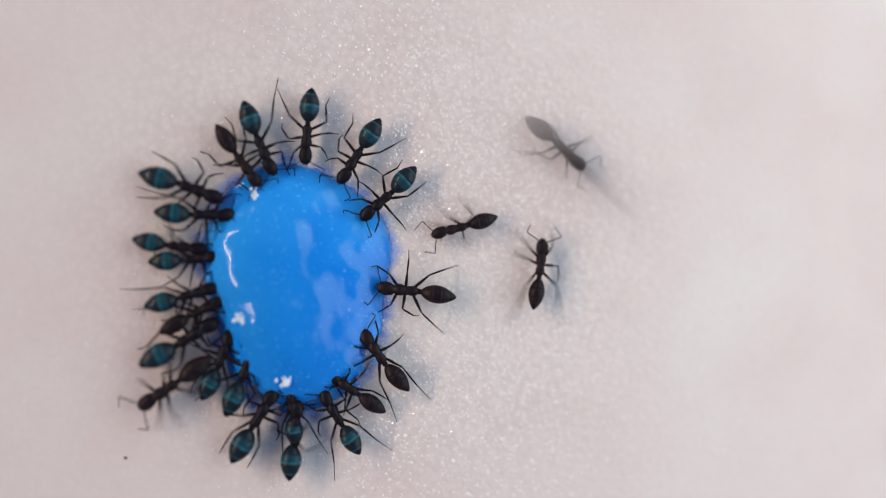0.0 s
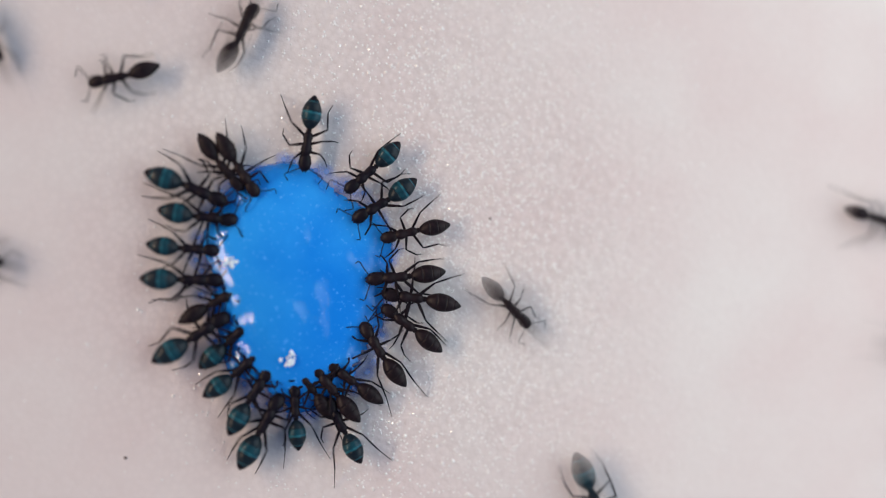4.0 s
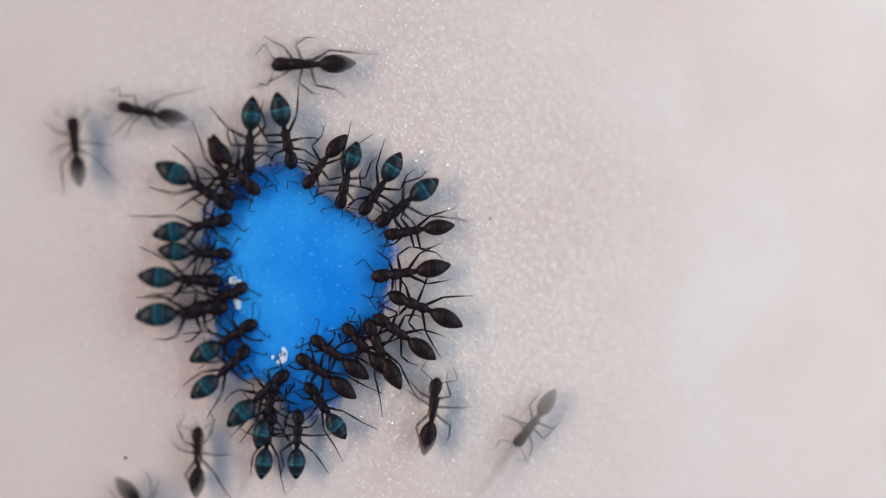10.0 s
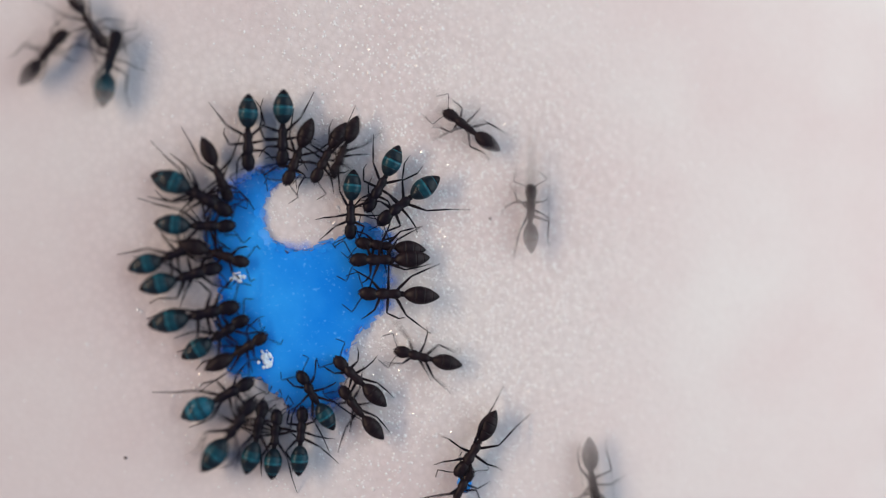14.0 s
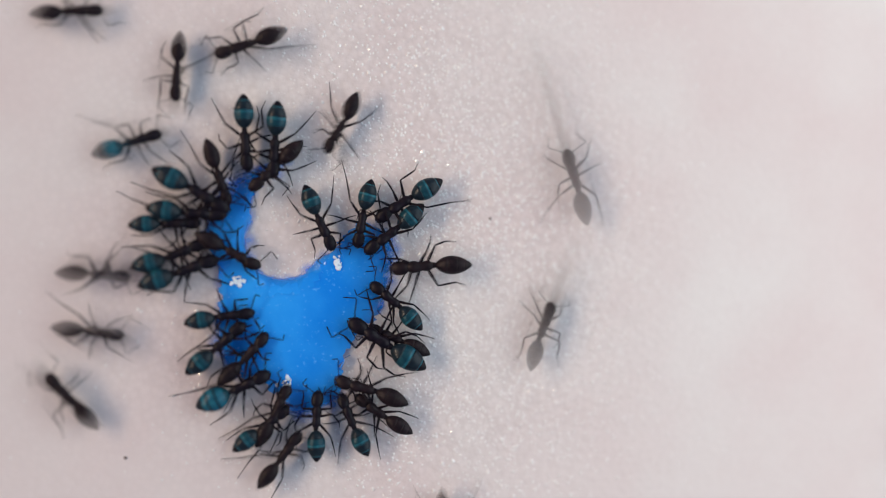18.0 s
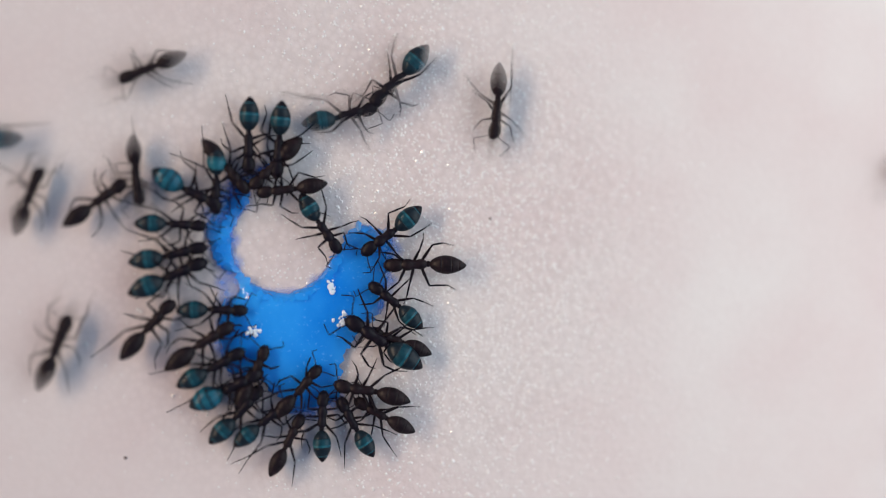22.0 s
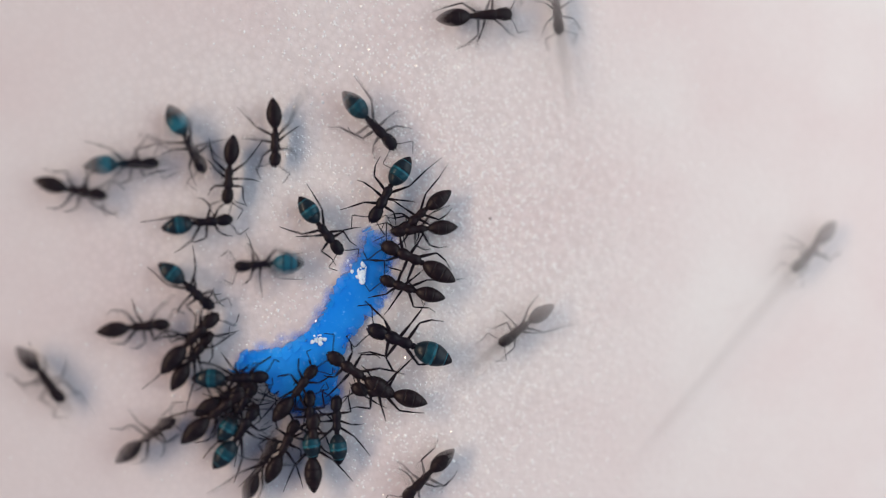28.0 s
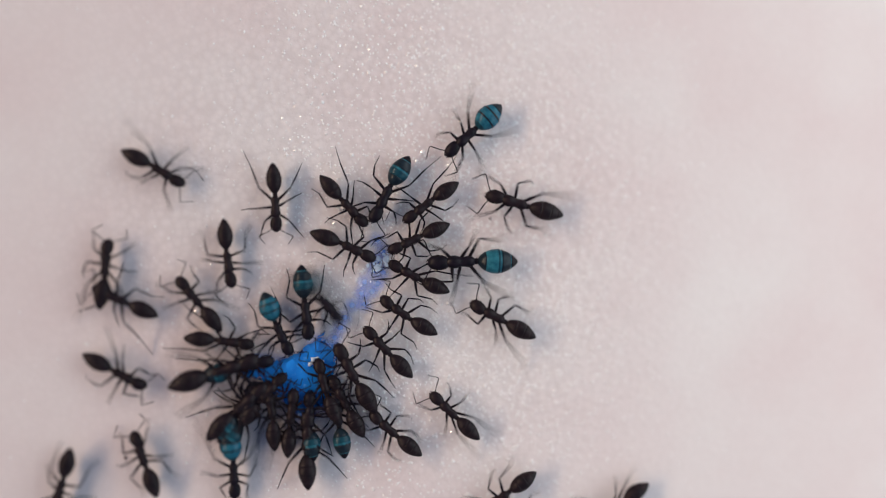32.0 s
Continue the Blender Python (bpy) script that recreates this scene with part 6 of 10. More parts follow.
    walk(ANTS[34], crawl(ANTS[34], [(0.00, 2.13, -14.01, 97), (1.33, 2.13, -14.01, 97), (1.84, 1.19, -6.71, 97), (2.00, 0.91, -4.53, 97), (2.16, 0.63, -2.35, 97), (2.67, -1.41, 13.59, 97), (2.91, -4.57, 14.75, 46), (3.15, -7.72, 15.91, -4), (3.39, -10.87, 17.06, -55), (3.84, 1.03, -0.15, -55), (4.00, 2.28, -1.96, -45), (4.16, 3.83, -3.52, -45), (4.80, 15.35, -15.18, -45), (5.05, 10.60, -14.80, 10), (5.30, 5.85, -14.43, 66), (5.55, 1.09, -14.05, 121), (5.84, -1.01, -10.54, 121), (6.00, -2.15, -8.65, 121), (6.16, -4.23, -7.94, 161), (6.67, -21.00, -2.15, 161), (7.12, -21.19, -2.07, 88), (7.57, -21.39, -1.98, 15), (7.84, -15.05, -0.28, 15), (8.00, -12.92, 0.29, 15), (9.00, -12.45, -0.42, 22), (9.16, -10.94, 1.18, 47), (9.59, 1.98, 14.85, 47), (10.20, 1.86, 15.57, -8), (10.81, 1.73, 16.29, -63), (11.42, 1.60, 17.00, -118), (11.84, -4.39, 5.56, -118), (12.00, -5.41, 3.61, -118), (13.00, -5.50, 3.56, -116), (14.00, -5.39, 3.66, -111), (14.50, -5.35, 3.65, -113), (16.50, -5.96, 3.25, -132), (17.00, -6.20, 3.16, -134), (18.00, -6.17, 3.13, -136), (19.00, -6.02, 3.14, -140), (20.00, -6.05, 3.18, -137), (21.00, -6.18, 3.20, -135), (22.00, -6.19, 3.21, -135), (23.00, -6.02, 3.19, -140), (24.00, -6.21, 3.07, -133), (25.00, -6.10, 3.05, -142), (25.50, -6.11, 3.06, -141), (25.85, -6.11, 3.06, -141), (25.93, -6.57, 3.36, -177), (26.01, -7.95, 4.27, -213), (26.51, -24.74, 15.24, -213), (26.79, -22.75, 9.75, -287), (27.08, -20.77, 4.26, -360), (27.34, -1.11, 4.24, -360), (27.50, 1.09, 4.24, -330), (27.66, 3.00, 5.34, -330), (27.95, 22.00, 16.28, -330), (28.13, 22.67, 14.55, -279), (28.31, 23.33, 12.81, -227), (28.50, 23.99, 11.07, -176), (28.84, -9.21, 8.59, -176), (29.00, -11.41, 8.42, -176), (29.16, -13.60, 8.26, -176), (29.66, -23.33, 7.53, -176), (29.86, -22.59, 9.58, -121), (30.05, -21.85, 11.63, -66), (30.25, -21.10, 13.68, -11), (30.84, 15.52, 6.83, -11), (31.00, 17.68, 6.42, -11), (31.16, 19.62, 6.06, -11), (31.79, 23.22, 5.38, -11), (32.00, 23.22, 5.38, -11)]))
    walk(ANTS[35], crawl(ANTS[35], [(0.00, 5.21, -15.66, 112), (1.37, 5.21, -15.66, 112), (1.84, 3.66, -11.79, 112), (2.00, 2.84, -9.75, 112), (2.16, 2.39, -7.60, 102), (2.86, -2.03, 13.42, 102), (32.00, -2.03, 13.42, 102)]))
    walk(ANTS[36], crawl(ANTS[36], [(0.00, -21.61, -6.68, 25), (1.44, -21.61, -6.68, 25), (1.84, -12.63, -2.48, 25), (2.00, -10.64, -1.55, 25), (2.10, -11.04, -1.17, 81), (2.18, -12.22, -0.02, 136), (2.89, -24.06, 11.40, 136), (3.62, -23.03, 10.47, 80), (4.35, -21.99, 9.54, 24), (5.08, -20.95, 8.61, -31), (5.34, -14.10, 4.42, -31), (5.50, -12.22, 3.27, -31), (5.66, -10.04, 3.60, 9), (5.90, 23.39, 8.62, 9), (6.36, 22.82, 6.08, 64), (6.82, 22.25, 3.53, 120), (7.28, 21.68, 0.98, 175), (7.84, 4.17, 2.41, 175), (8.00, 1.98, 2.59, 175), (8.16, -0.15, 3.15, 165), (8.74, -24.06, 9.41, 165), (9.27, -23.82, 10.31, 106), (9.80, -23.58, 11.21, 47), (10.34, -23.34, 12.11, -12), (10.84, -11.72, 9.65, -12), (11.00, -9.57, 9.19, -12), (11.16, -7.42, 8.74, -12), (11.94, 24.39, 2.00, -12), (13.00, 23.20, 3.08, -68), (14.05, 22.02, 4.15, -123), (15.11, 20.83, 5.23, -179), (15.49, -10.40, 4.57, -179), (15.65, -12.60, 4.52, -184), (15.81, -14.80, 4.67, -184), (16.48, -20.58, 5.05, -184), (16.74, -21.93, 5.96, -241), (17.01, -23.27, 6.86, -299), (17.27, -24.61, 7.77, -356), (17.84, -15.95, 8.36, -356), (18.00, -13.76, 8.51, -356), (18.16, -11.56, 8.66, -356), (18.75, 20.73, 10.87, -356), (20.25, 21.85, 10.36, -410), (21.76, 22.98, 9.85, -464), (23.26, 24.10, 9.34, -518), (23.84, 2.75, 0.56, -518), (24.00, 0.71, -0.28, -518), (24.10, 1.16, -0.60, -457), (24.18, 2.51, -1.55, -395), (24.71, 24.43, -17.13, -395), (25.82, 24.35, -13.97, -470), (26.93, 24.27, -10.81, -545), (27.34, -9.37, -8.15, -545), (27.50, -11.57, -7.98, -545), (27.66, -13.76, -7.80, -545), (27.89, -23.44, -7.04, -545), (28.35, -23.81, -7.56, -596), (28.82, -24.19, -8.09, -648), (29.29, -24.57, -8.62, -700), (29.84, -12.20, -4.08, -700), (30.00, -10.13, -3.32, -700), (31.00, -9.58, -2.92, -693), (31.18, -9.58, -2.92, -693), (31.26, -10.07, -2.68, -630), (31.34, -11.56, -1.95, -566), (32.00, -11.56, -1.95, -566)]))
    walk(ANTS[37], crawl(ANTS[37], [(0.00, 22.45, 1.72, -175), (1.50, 22.45, 1.72, -175), (1.84, 2.07, -0.17, -175), (2.00, -0.12, -0.37, -175), (2.10, 0.18, 0.09, -239), (2.18, 1.08, 1.48, -303), (2.63, 10.36, 15.74, -303), (5.25, 12.43, 14.91, -245), (7.88, 14.51, 14.07, -188), (10.50, 16.59, 13.24, -130), (10.84, 3.89, -1.71, -130), (11.00, 2.47, -3.39, -130), (11.16, 1.04, -5.07, -130), (11.59, -6.98, -14.52, -130), (11.95, -3.73, -15.90, -190), (12.31, -0.48, -17.28, -249), (12.84, -3.63, -8.86, -249), (13.00, -4.40, -6.80, -249), (13.10, -4.73, -7.24, -188), (13.18, -5.72, -8.56, -127), (13.71, -11.92, -16.79, -127), (14.32, -8.81, -15.69, -198), (14.92, -5.70, -14.58, -270), (15.49, -5.70, -8.43, -270), (15.65, -5.70, -6.23, -270), (16.50, -5.70, -6.23, -270), (16.60, -6.13, -6.57, -206), (16.68, -7.41, -7.61, -141), (16.97, -18.03, -16.16, -141), (18.13, -15.19, -15.17, -214), (19.28, -12.36, -14.18, -287), (19.84, -11.31, -10.68, -287), (20.00, -10.75, -8.80, -287), (20.16, -10.87, -6.60, -267), (20.69, -12.23, 16.91, -267), (21.61, -12.21, 16.98, -326), (22.53, -12.18, 17.04, -385), (23.44, -12.16, 17.11, -444), (23.84, -11.23, 8.66, -444), (24.00, -11.00, 6.47, -444), (24.16, -11.14, 4.28, -454), (24.80, -12.43, -15.35, -454), (25.25, -13.36, -15.01, -395), (25.70, -14.29, -14.68, -337), (26.14, -15.22, -14.34, -278), (26.62, -14.04, -6.46, -278), (26.78, -13.72, -4.28, -278), (26.94, -13.39, -2.11, -278), (27.57, -10.79, 15.30, -278), (32.00, -10.79, 15.30, -278)]))
    walk(ANTS[38], crawl(ANTS[38], [(0.00, 22.71, -2.87, 169), (1.60, 22.71, -2.87, 169), (1.84, 7.42, 0.14, 169), (2.00, 5.26, 0.57, 169), (2.16, 3.21, 1.37, 159), (2.67, -24.56, 12.12, 159), (3.61, -24.16, 10.91, 106), (4.56, -23.76, 9.70, 53), (5.50, -23.36, 8.49, 1), (5.84, -12.00, 8.62, 1), (6.00, -9.80, 8.65, 1), (6.16, -7.60, 8.67, 1), (6.85, 21.01, 9.02, 1), (7.08, 20.94, 8.10, 60), (7.30, 20.87, 7.18, 119), (7.52, 20.79, 6.26, 178), (7.84, -9.93, 7.34, 178), (8.00, -12.13, 7.41, 178), (8.16, -14.33, 7.49, 178), (8.68, -20.66, 7.71, 178), (9.52, -22.45, 8.23, 249), (10.36, -24.23, 8.75, 321), (10.84, -13.52, -0.06, 321), (10.94, -12.33, -1.03, 264), (11.00, -11.82, -1.45, 208), (11.18, -13.77, -2.49, 208), (11.83, -23.94, -7.90, 208), (12.33, -23.35, -6.26, 156), (12.83, -22.75, -4.62, 104), (13.33, -22.16, -2.98, 52), (13.84, -15.88, 5.04, 52), (14.00, -14.53, 6.77, 52), (14.16, -13.17, 8.50, 52), (14.91, -6.77, 16.68, 52), (18.87, -6.40, 16.62, -1), (22.84, -6.04, 16.57, -54), (26.80, -5.67, 16.52, -108), (27.34, -11.36, -1.34, -108), (27.50, -12.03, -3.43, -158), (27.66, -14.07, -4.27, -158), (27.88, -20.95, -7.09, -158), (28.38, -21.24, -7.19, -216), (28.87, -21.52, -7.29, -273), (29.36, -21.81, -7.39, -331), (29.84, -11.32, -1.61, -331), (30.00, -9.39, -0.55, -312), (31.00, -9.71, -1.11, -309), (31.20, -9.71, -1.11, -309), (31.28, -10.06, -0.69, -269), (31.36, -11.14, 0.56, -229), (31.85, -21.70, 12.85, -229), (32.00, -21.70, 12.85, -229)]))
    walk(ANTS[39], crawl(ANTS[39], [(0.00, 14.03, -15.39, 141), (2.29, 14.03, -15.39, 141), (2.84, 0.56, -4.43, 141), (3.00, -1.14, -3.04, 141), (3.50, -1.11, -2.96, 143), (5.50, -1.33, -3.33, 143), (6.00, -1.33, -3.33, 143), (7.00, -1.38, -3.31, 143), (8.00, -1.37, -3.40, 144), (9.00, -1.40, -3.38, 145), (10.00, -1.41, -3.33, 145), (11.00, -1.75, -2.70, 139), (12.00, -1.26, -2.84, 140), (12.18, -1.26, -2.84, 140), (12.26, -0.76, -2.60, 83), (12.34, 0.72, -1.89, 26), (12.74, 23.84, 9.21, 26), (14.56, 22.56, -0.96, 96), (16.39, 21.28, -11.13, 166), (16.84, 1.54, -6.11, 166), (17.00, -0.59, -5.57, 166), (17.10, -0.57, -6.12, 219), (17.18, -0.51, -7.77, 272), (17.96, -0.30, -13.39, 272), (19.17, -6.50, -14.44, 325), (20.38, -12.70, -15.49, 377), (21.59, -18.90, -16.54, 429), (21.84, -14.89, -5.89, 429), (22.00, -14.11, -3.83, 429), (22.16, -13.33, -1.77, 429), (22.87, -6.73, 15.75, 429), (32.00, -6.73, 15.75, 429)]))
    walk(ANTS[40], crawl(ANTS[40], [(0.00, -20.56, -11.81, 35), (2.31, -20.56, -11.81, 35), (2.84, -11.62, -5.63, 35), (3.00, -9.81, -4.38, 35), (3.10, -10.35, -4.26, 101), (3.18, -11.96, -3.90, 168), (3.91, -23.46, -1.36, 168), (4.49, -24.09, -5.98, 112), (5.06, -24.73, -10.60, 57), (5.34, -15.46, 3.66, 57), (5.50, -14.26, 5.51, 57), (5.66, -13.06, 7.35, 57), (5.89, -7.01, 16.65, 57), (16.68, -6.64, 16.37, -17), (27.48, -6.27, 16.08, -90), (27.84, -6.27, 6.54, -90), (28.00, -6.27, 4.34, -90), (28.10, -6.73, 4.64, -152), (28.18, -8.09, 5.57, -214), (28.83, -19.09, 12.98, -214), (32.00, -19.09, 12.98, -214)]))
    walk(ANTS[41], crawl(ANTS[41], [(0.00, 1.96, -15.79, 122), (2.35, 1.96, -15.79, 122), (2.84, -3.29, -7.39, 122), (3.00, -4.46, -5.52, 122), (3.50, -4.03, -5.38, 129), (4.29, -4.03, -5.38, 129), (4.37, -4.30, -5.86, 185), (4.45, -5.10, -7.31, 241), (5.04, -10.50, -17.07, 241), (6.16, -12.15, -16.35, 297), (7.28, -13.80, -15.63, 354), (8.40, -15.45, -14.91, 410), (8.84, -9.44, -7.68, 410), (9.00, -8.03, -5.99, 410), (9.10, -7.89, -6.52, 347), (9.18, -7.47, -8.12, 285), (9.91, -5.43, -15.90, 285), (10.13, -2.22, -15.15, 232), (10.36, 0.99, -14.41, 179), (10.59, 4.20, -13.66, 127), (10.84, -0.81, -6.94, 127), (11.00, -2.13, -5.17, 127), (11.10, -1.58, -5.22, 61), (11.18, 0.06, -5.36, -5), (11.62, 23.56, -7.32, -5), (12.78, 23.20, -7.67, 49), (13.94, 22.84, -8.01, 104), (15.10, 22.47, -8.36, 158), (15.39, 2.77, -0.29, 158), (15.55, 0.74, 0.55, 149), (16.50, 0.74, 0.55, 149), (16.60, 0.98, 1.04, 106), (16.68, 1.71, 2.52, 64), (16.96, 6.86, 12.92, 64), (19.11, 7.04, 13.24, 115), (21.26, 7.22, 13.57, 167), (23.41, 7.40, 13.89, 218), (23.84, 2.16, 9.78, 218), (24.00, 0.42, 8.43, 218), (24.16, -1.52, 7.40, 208), (24.83, -22.99, -4.04, 208), (25.03, -22.99, -5.92, 261), (25.24, -22.98, -7.81, 314), (25.45, -22.98, -9.69, 367), (26.02, 4.75, -6.06, 367), (26.18, 6.94, -5.77, 367), (26.34, 9.12, -5.49, 367), (26.80, 21.19, -3.91, 367), (27.99, 21.38, -4.44, 421), (29.17, 21.58, -4.98, 475), (30.36, 21.77, -5.51, 529), (30.84, 7.66, -2.89, 529), (31.00, 5.49, -2.49, 529), (31.16, 3.82, -1.06, 499), (31.66, -12.64, 13.00, 499), (32.00, -12.64, 13.00, 499)]))
    walk(ANTS[42], crawl(ANTS[42], [(0.00, 11.62, 15.02, -140), (2.41, 11.62, 15.02, -140), (2.84, -0.92, 4.51, -140), (3.00, -2.61, 3.10, -140), (3.50, -2.60, 3.05, -140), (5.50, -2.60, 3.01, -136), (6.00, -2.59, 2.98, -134), (7.00, -2.58, 2.94, -134), (8.00, -2.53, 2.92, -135), (9.00, -2.50, 2.84, -128), (10.00, -2.30, 2.46, -125), (11.00, -2.26, 2.50, -124), (12.00, -2.25, 2.50, -124), (13.00, -2.25, 2.52, -122), (14.00, -2.24, 2.66, -119), (14.50, -2.19, 2.63, -122), (14.96, -2.19, 2.63, -122), (15.04, -1.65, 2.70, -57), (15.12, -0.01, 2.89, 7), (15.66, 23.69, 5.75, 7), (15.97, 23.04, 8.57, -66), (16.28, 22.40, 11.39, -139), (16.84, 0.71, -7.17, -139), (17.00, -0.96, -8.60, -139), (17.16, -2.63, -10.03, -139), (17.62, -7.13, -13.88, -139), (32.00, -7.13, -13.88, -139)]))
    walk(ANTS[43], crawl(ANTS[43], [(0.00, -22.79, -14.15, 52), (2.43, -22.79, -14.15, 52), (2.84, -14.11, -2.86, 52), (3.00, -12.76, -1.12, 52), (3.16, -11.42, 0.63, 52), (3.76, -0.83, 14.40, 52), (4.97, 0.01, 14.47, -4), (6.19, 0.85, 14.54, -61), (7.40, 1.69, 14.61, -117), (7.84, -2.95, 5.62, -117), (8.00, -3.96, 3.67, -117), (9.00, -4.50, 3.50, -105), (10.00, -4.44, 3.34, -125), (11.00, -4.43, 3.38, -121), (12.00, -4.47, 3.40, -119), (13.00, -4.47, 3.48, -121), (14.00, -4.30, 3.67, -116), (14.50, -4.14, 3.92, -111), (15.18, -4.14, 3.92, -111), (15.26, -4.44, 4.38, -174), (15.34, -5.37, 5.74, -236), (15.99, -12.44, 16.22, -236), (17.77, -12.62, 15.79, -185), (19.55, -12.81, 15.36, -133), (21.33, -12.99, 14.92, -82), (21.84, -11.60, 5.13, -82), (22.00, -11.29, 2.96, -82), (22.16, -11.17, 0.76, -87), (22.83, -10.41, -13.16, -87), (23.07, -13.33, -13.72, -33), (23.30, -16.26, -14.28, 22), (23.54, -19.19, -14.84, 76), (23.84, -14.19, 5.06, 76), (24.00, -13.65, 7.20, 76), (24.16, -13.11, 9.33, 76), (24.74, -11.27, 16.66, 76), (32.00, -11.27, 16.66, 76)]))
    walk(ANTS[44], crawl(ANTS[44], [(0.00, -19.53, -15.57, 38), (2.55, -19.53, -15.57, 38), (2.84, -12.29, -9.83, 38), (3.00, -10.57, -8.46, 38), (3.16, -8.43, -7.95, 13), (3.88, 20.57, -1.02, 13), (4.43, 21.30, -7.24, 79), (4.98, 22.03, -13.47, 145), (5.34, -7.72, 7.47, 145), (5.50, -9.52, 8.73, 120), (5.66, -10.62, 10.64, 120), (5.93, -14.10, 16.70, 120), (6.40, -14.53, 16.69, 174), (6.86, -14.95, 16.67, 228), (7.33, -15.38, 16.65, 283), (7.84, -13.04, 6.30, 283), (8.00, -12.55, 4.15, 283), (8.16, -12.07, 2.01, 283), (8.69, -8.57, -13.48, 283), (8.88, -8.67, -14.57, 339), (9.07, -8.77, -15.66, 395), (9.26, -8.88, -16.74, 451), (9.84, -8.99, -10.06, 451), (10.00, -9.03, -7.86, 451), (10.16, -9.82, -5.80, 471), (10.90, -18.07, 15.72, 471), (11.72, -17.99, 15.75, 415), (12.55, -17.92, 15.78, 359), (13.37, -17.84, 15.80, 303), (13.84, -14.23, 10.26, 303), (14.00, -13.03, 8.41, 303), (14.16, -12.72, 6.23, 278), (14.57, -10.00, -12.99, 278), (15.91, -6.14, -14.39, 333), (17.25, -2.28, -15.80, 388), (18.58, 1.58, -17.20, 443), (18.84, 3.09, -4.12, 443), (19.00, 3.34, -1.93, 443), (19.16, 3.59, 0.25, 443), (19.75, 5.29, 14.92, 443), (32.00, 5.29, 14.92, 443)]))
    walk(ANTS[45], crawl(ANTS[45], [(0.00, 2.73, -16.20, 125), (3.12, 2.73, -16.20, 125), (3.34, -3.54, -7.13, 125), (3.50, -4.79, -5.32, 125), (5.50, -4.88, -5.31, 126), (5.60, -5.24, -5.72, 178), (5.68, -6.31, -6.98, 229), (5.90, -14.10, -16.11, 229), (6.65, -13.20, -15.06, 156), (7.40, -12.30, -14.01, 83), (7.84, -11.40, -7.00, 83), (8.00, -11.12, -4.82, 83), (8.16, -11.03, -2.62, 88), (8.58, -10.26, 16.10, 88), (10.46, -9.54, 16.18, 21), (12.33, -8.83, 16.27, -47), (12.84, 1.95, 4.87, -47), (13.00, 3.46, 3.27, -47), (13.16, 4.97, 1.67, -47), (13.89, 22.22, -16.58, -47), (14.56, 22.10, -15.43, -99), (15.24, 21.97, -14.28, -150), (15.92, 21.85, -13.13, -202), (16.29, -0.25, -4.05, -202), (16.45, -2.28, -3.21, -202), (16.50, -2.28, -3.21, -202), (17.00, -1.66, -3.36, -193), (18.00, -1.62, -3.44, -203), (19.00, -1.62, -3.45, -204), (20.00, -1.59, -3.49, -200), (21.00, -1.59, -3.49, -200), (22.00, -1.59, -3.49, -200), (23.00, -1.59, -3.49, -200), (24.00, -1.59, -3.49, -200), (25.00, -1.81, -3.84, -223), (25.19, -1.81, -3.84, -223), (25.27, -1.27, -3.75, -286), (25.35, 0.36, -3.45, -350), (25.75, 21.63, 0.36, -350), (26.28, 22.64, 1.45, -291), (26.80, 23.65, 2.55, -232), (27.33, 24.66, 3.64, -174), (27.84, 1.49, 1.02, -174), (28.00, -0.70, 0.77, -174), (29.00, -0.82, 0.88, -168), (30.00, -0.83, 0.92, -166), (31.00, -0.83, 0.92, -166), (32.00, -0.90, 0.48, -154)]))
    walk(ANTS[46], crawl(ANTS[46], [(0.00, -11.21, -14.23, 88), (3.13, -11.21, -14.23, 88), (3.34, -10.94, -7.81, 88), (3.50, -10.85, -5.61, 88), (3.66, -10.95, -3.41, 93), (4.12, -11.82, 15.69, 93), (8.19, -9.08, 14.52, 21), (12.26, -6.34, 13.36, -51), (12.84, 5.74, -1.31, -51), (13.00, 7.14, -3.01, -51), (13.16, 8.53, -4.71, -51), (13.60, 15.51, -13.18, -51), (13.86, 11.54, -14.22, 23), (14.12, 7.58, -15.26, 96), (14.34, 5.60, 2.16, 96), (14.50, 5.36, 4.35, 96), (14.66, 5.11, 6.53, 96), (15.34, 4.34, 13.29, 96), (32.00, 4.34, 13.29, 96)]))
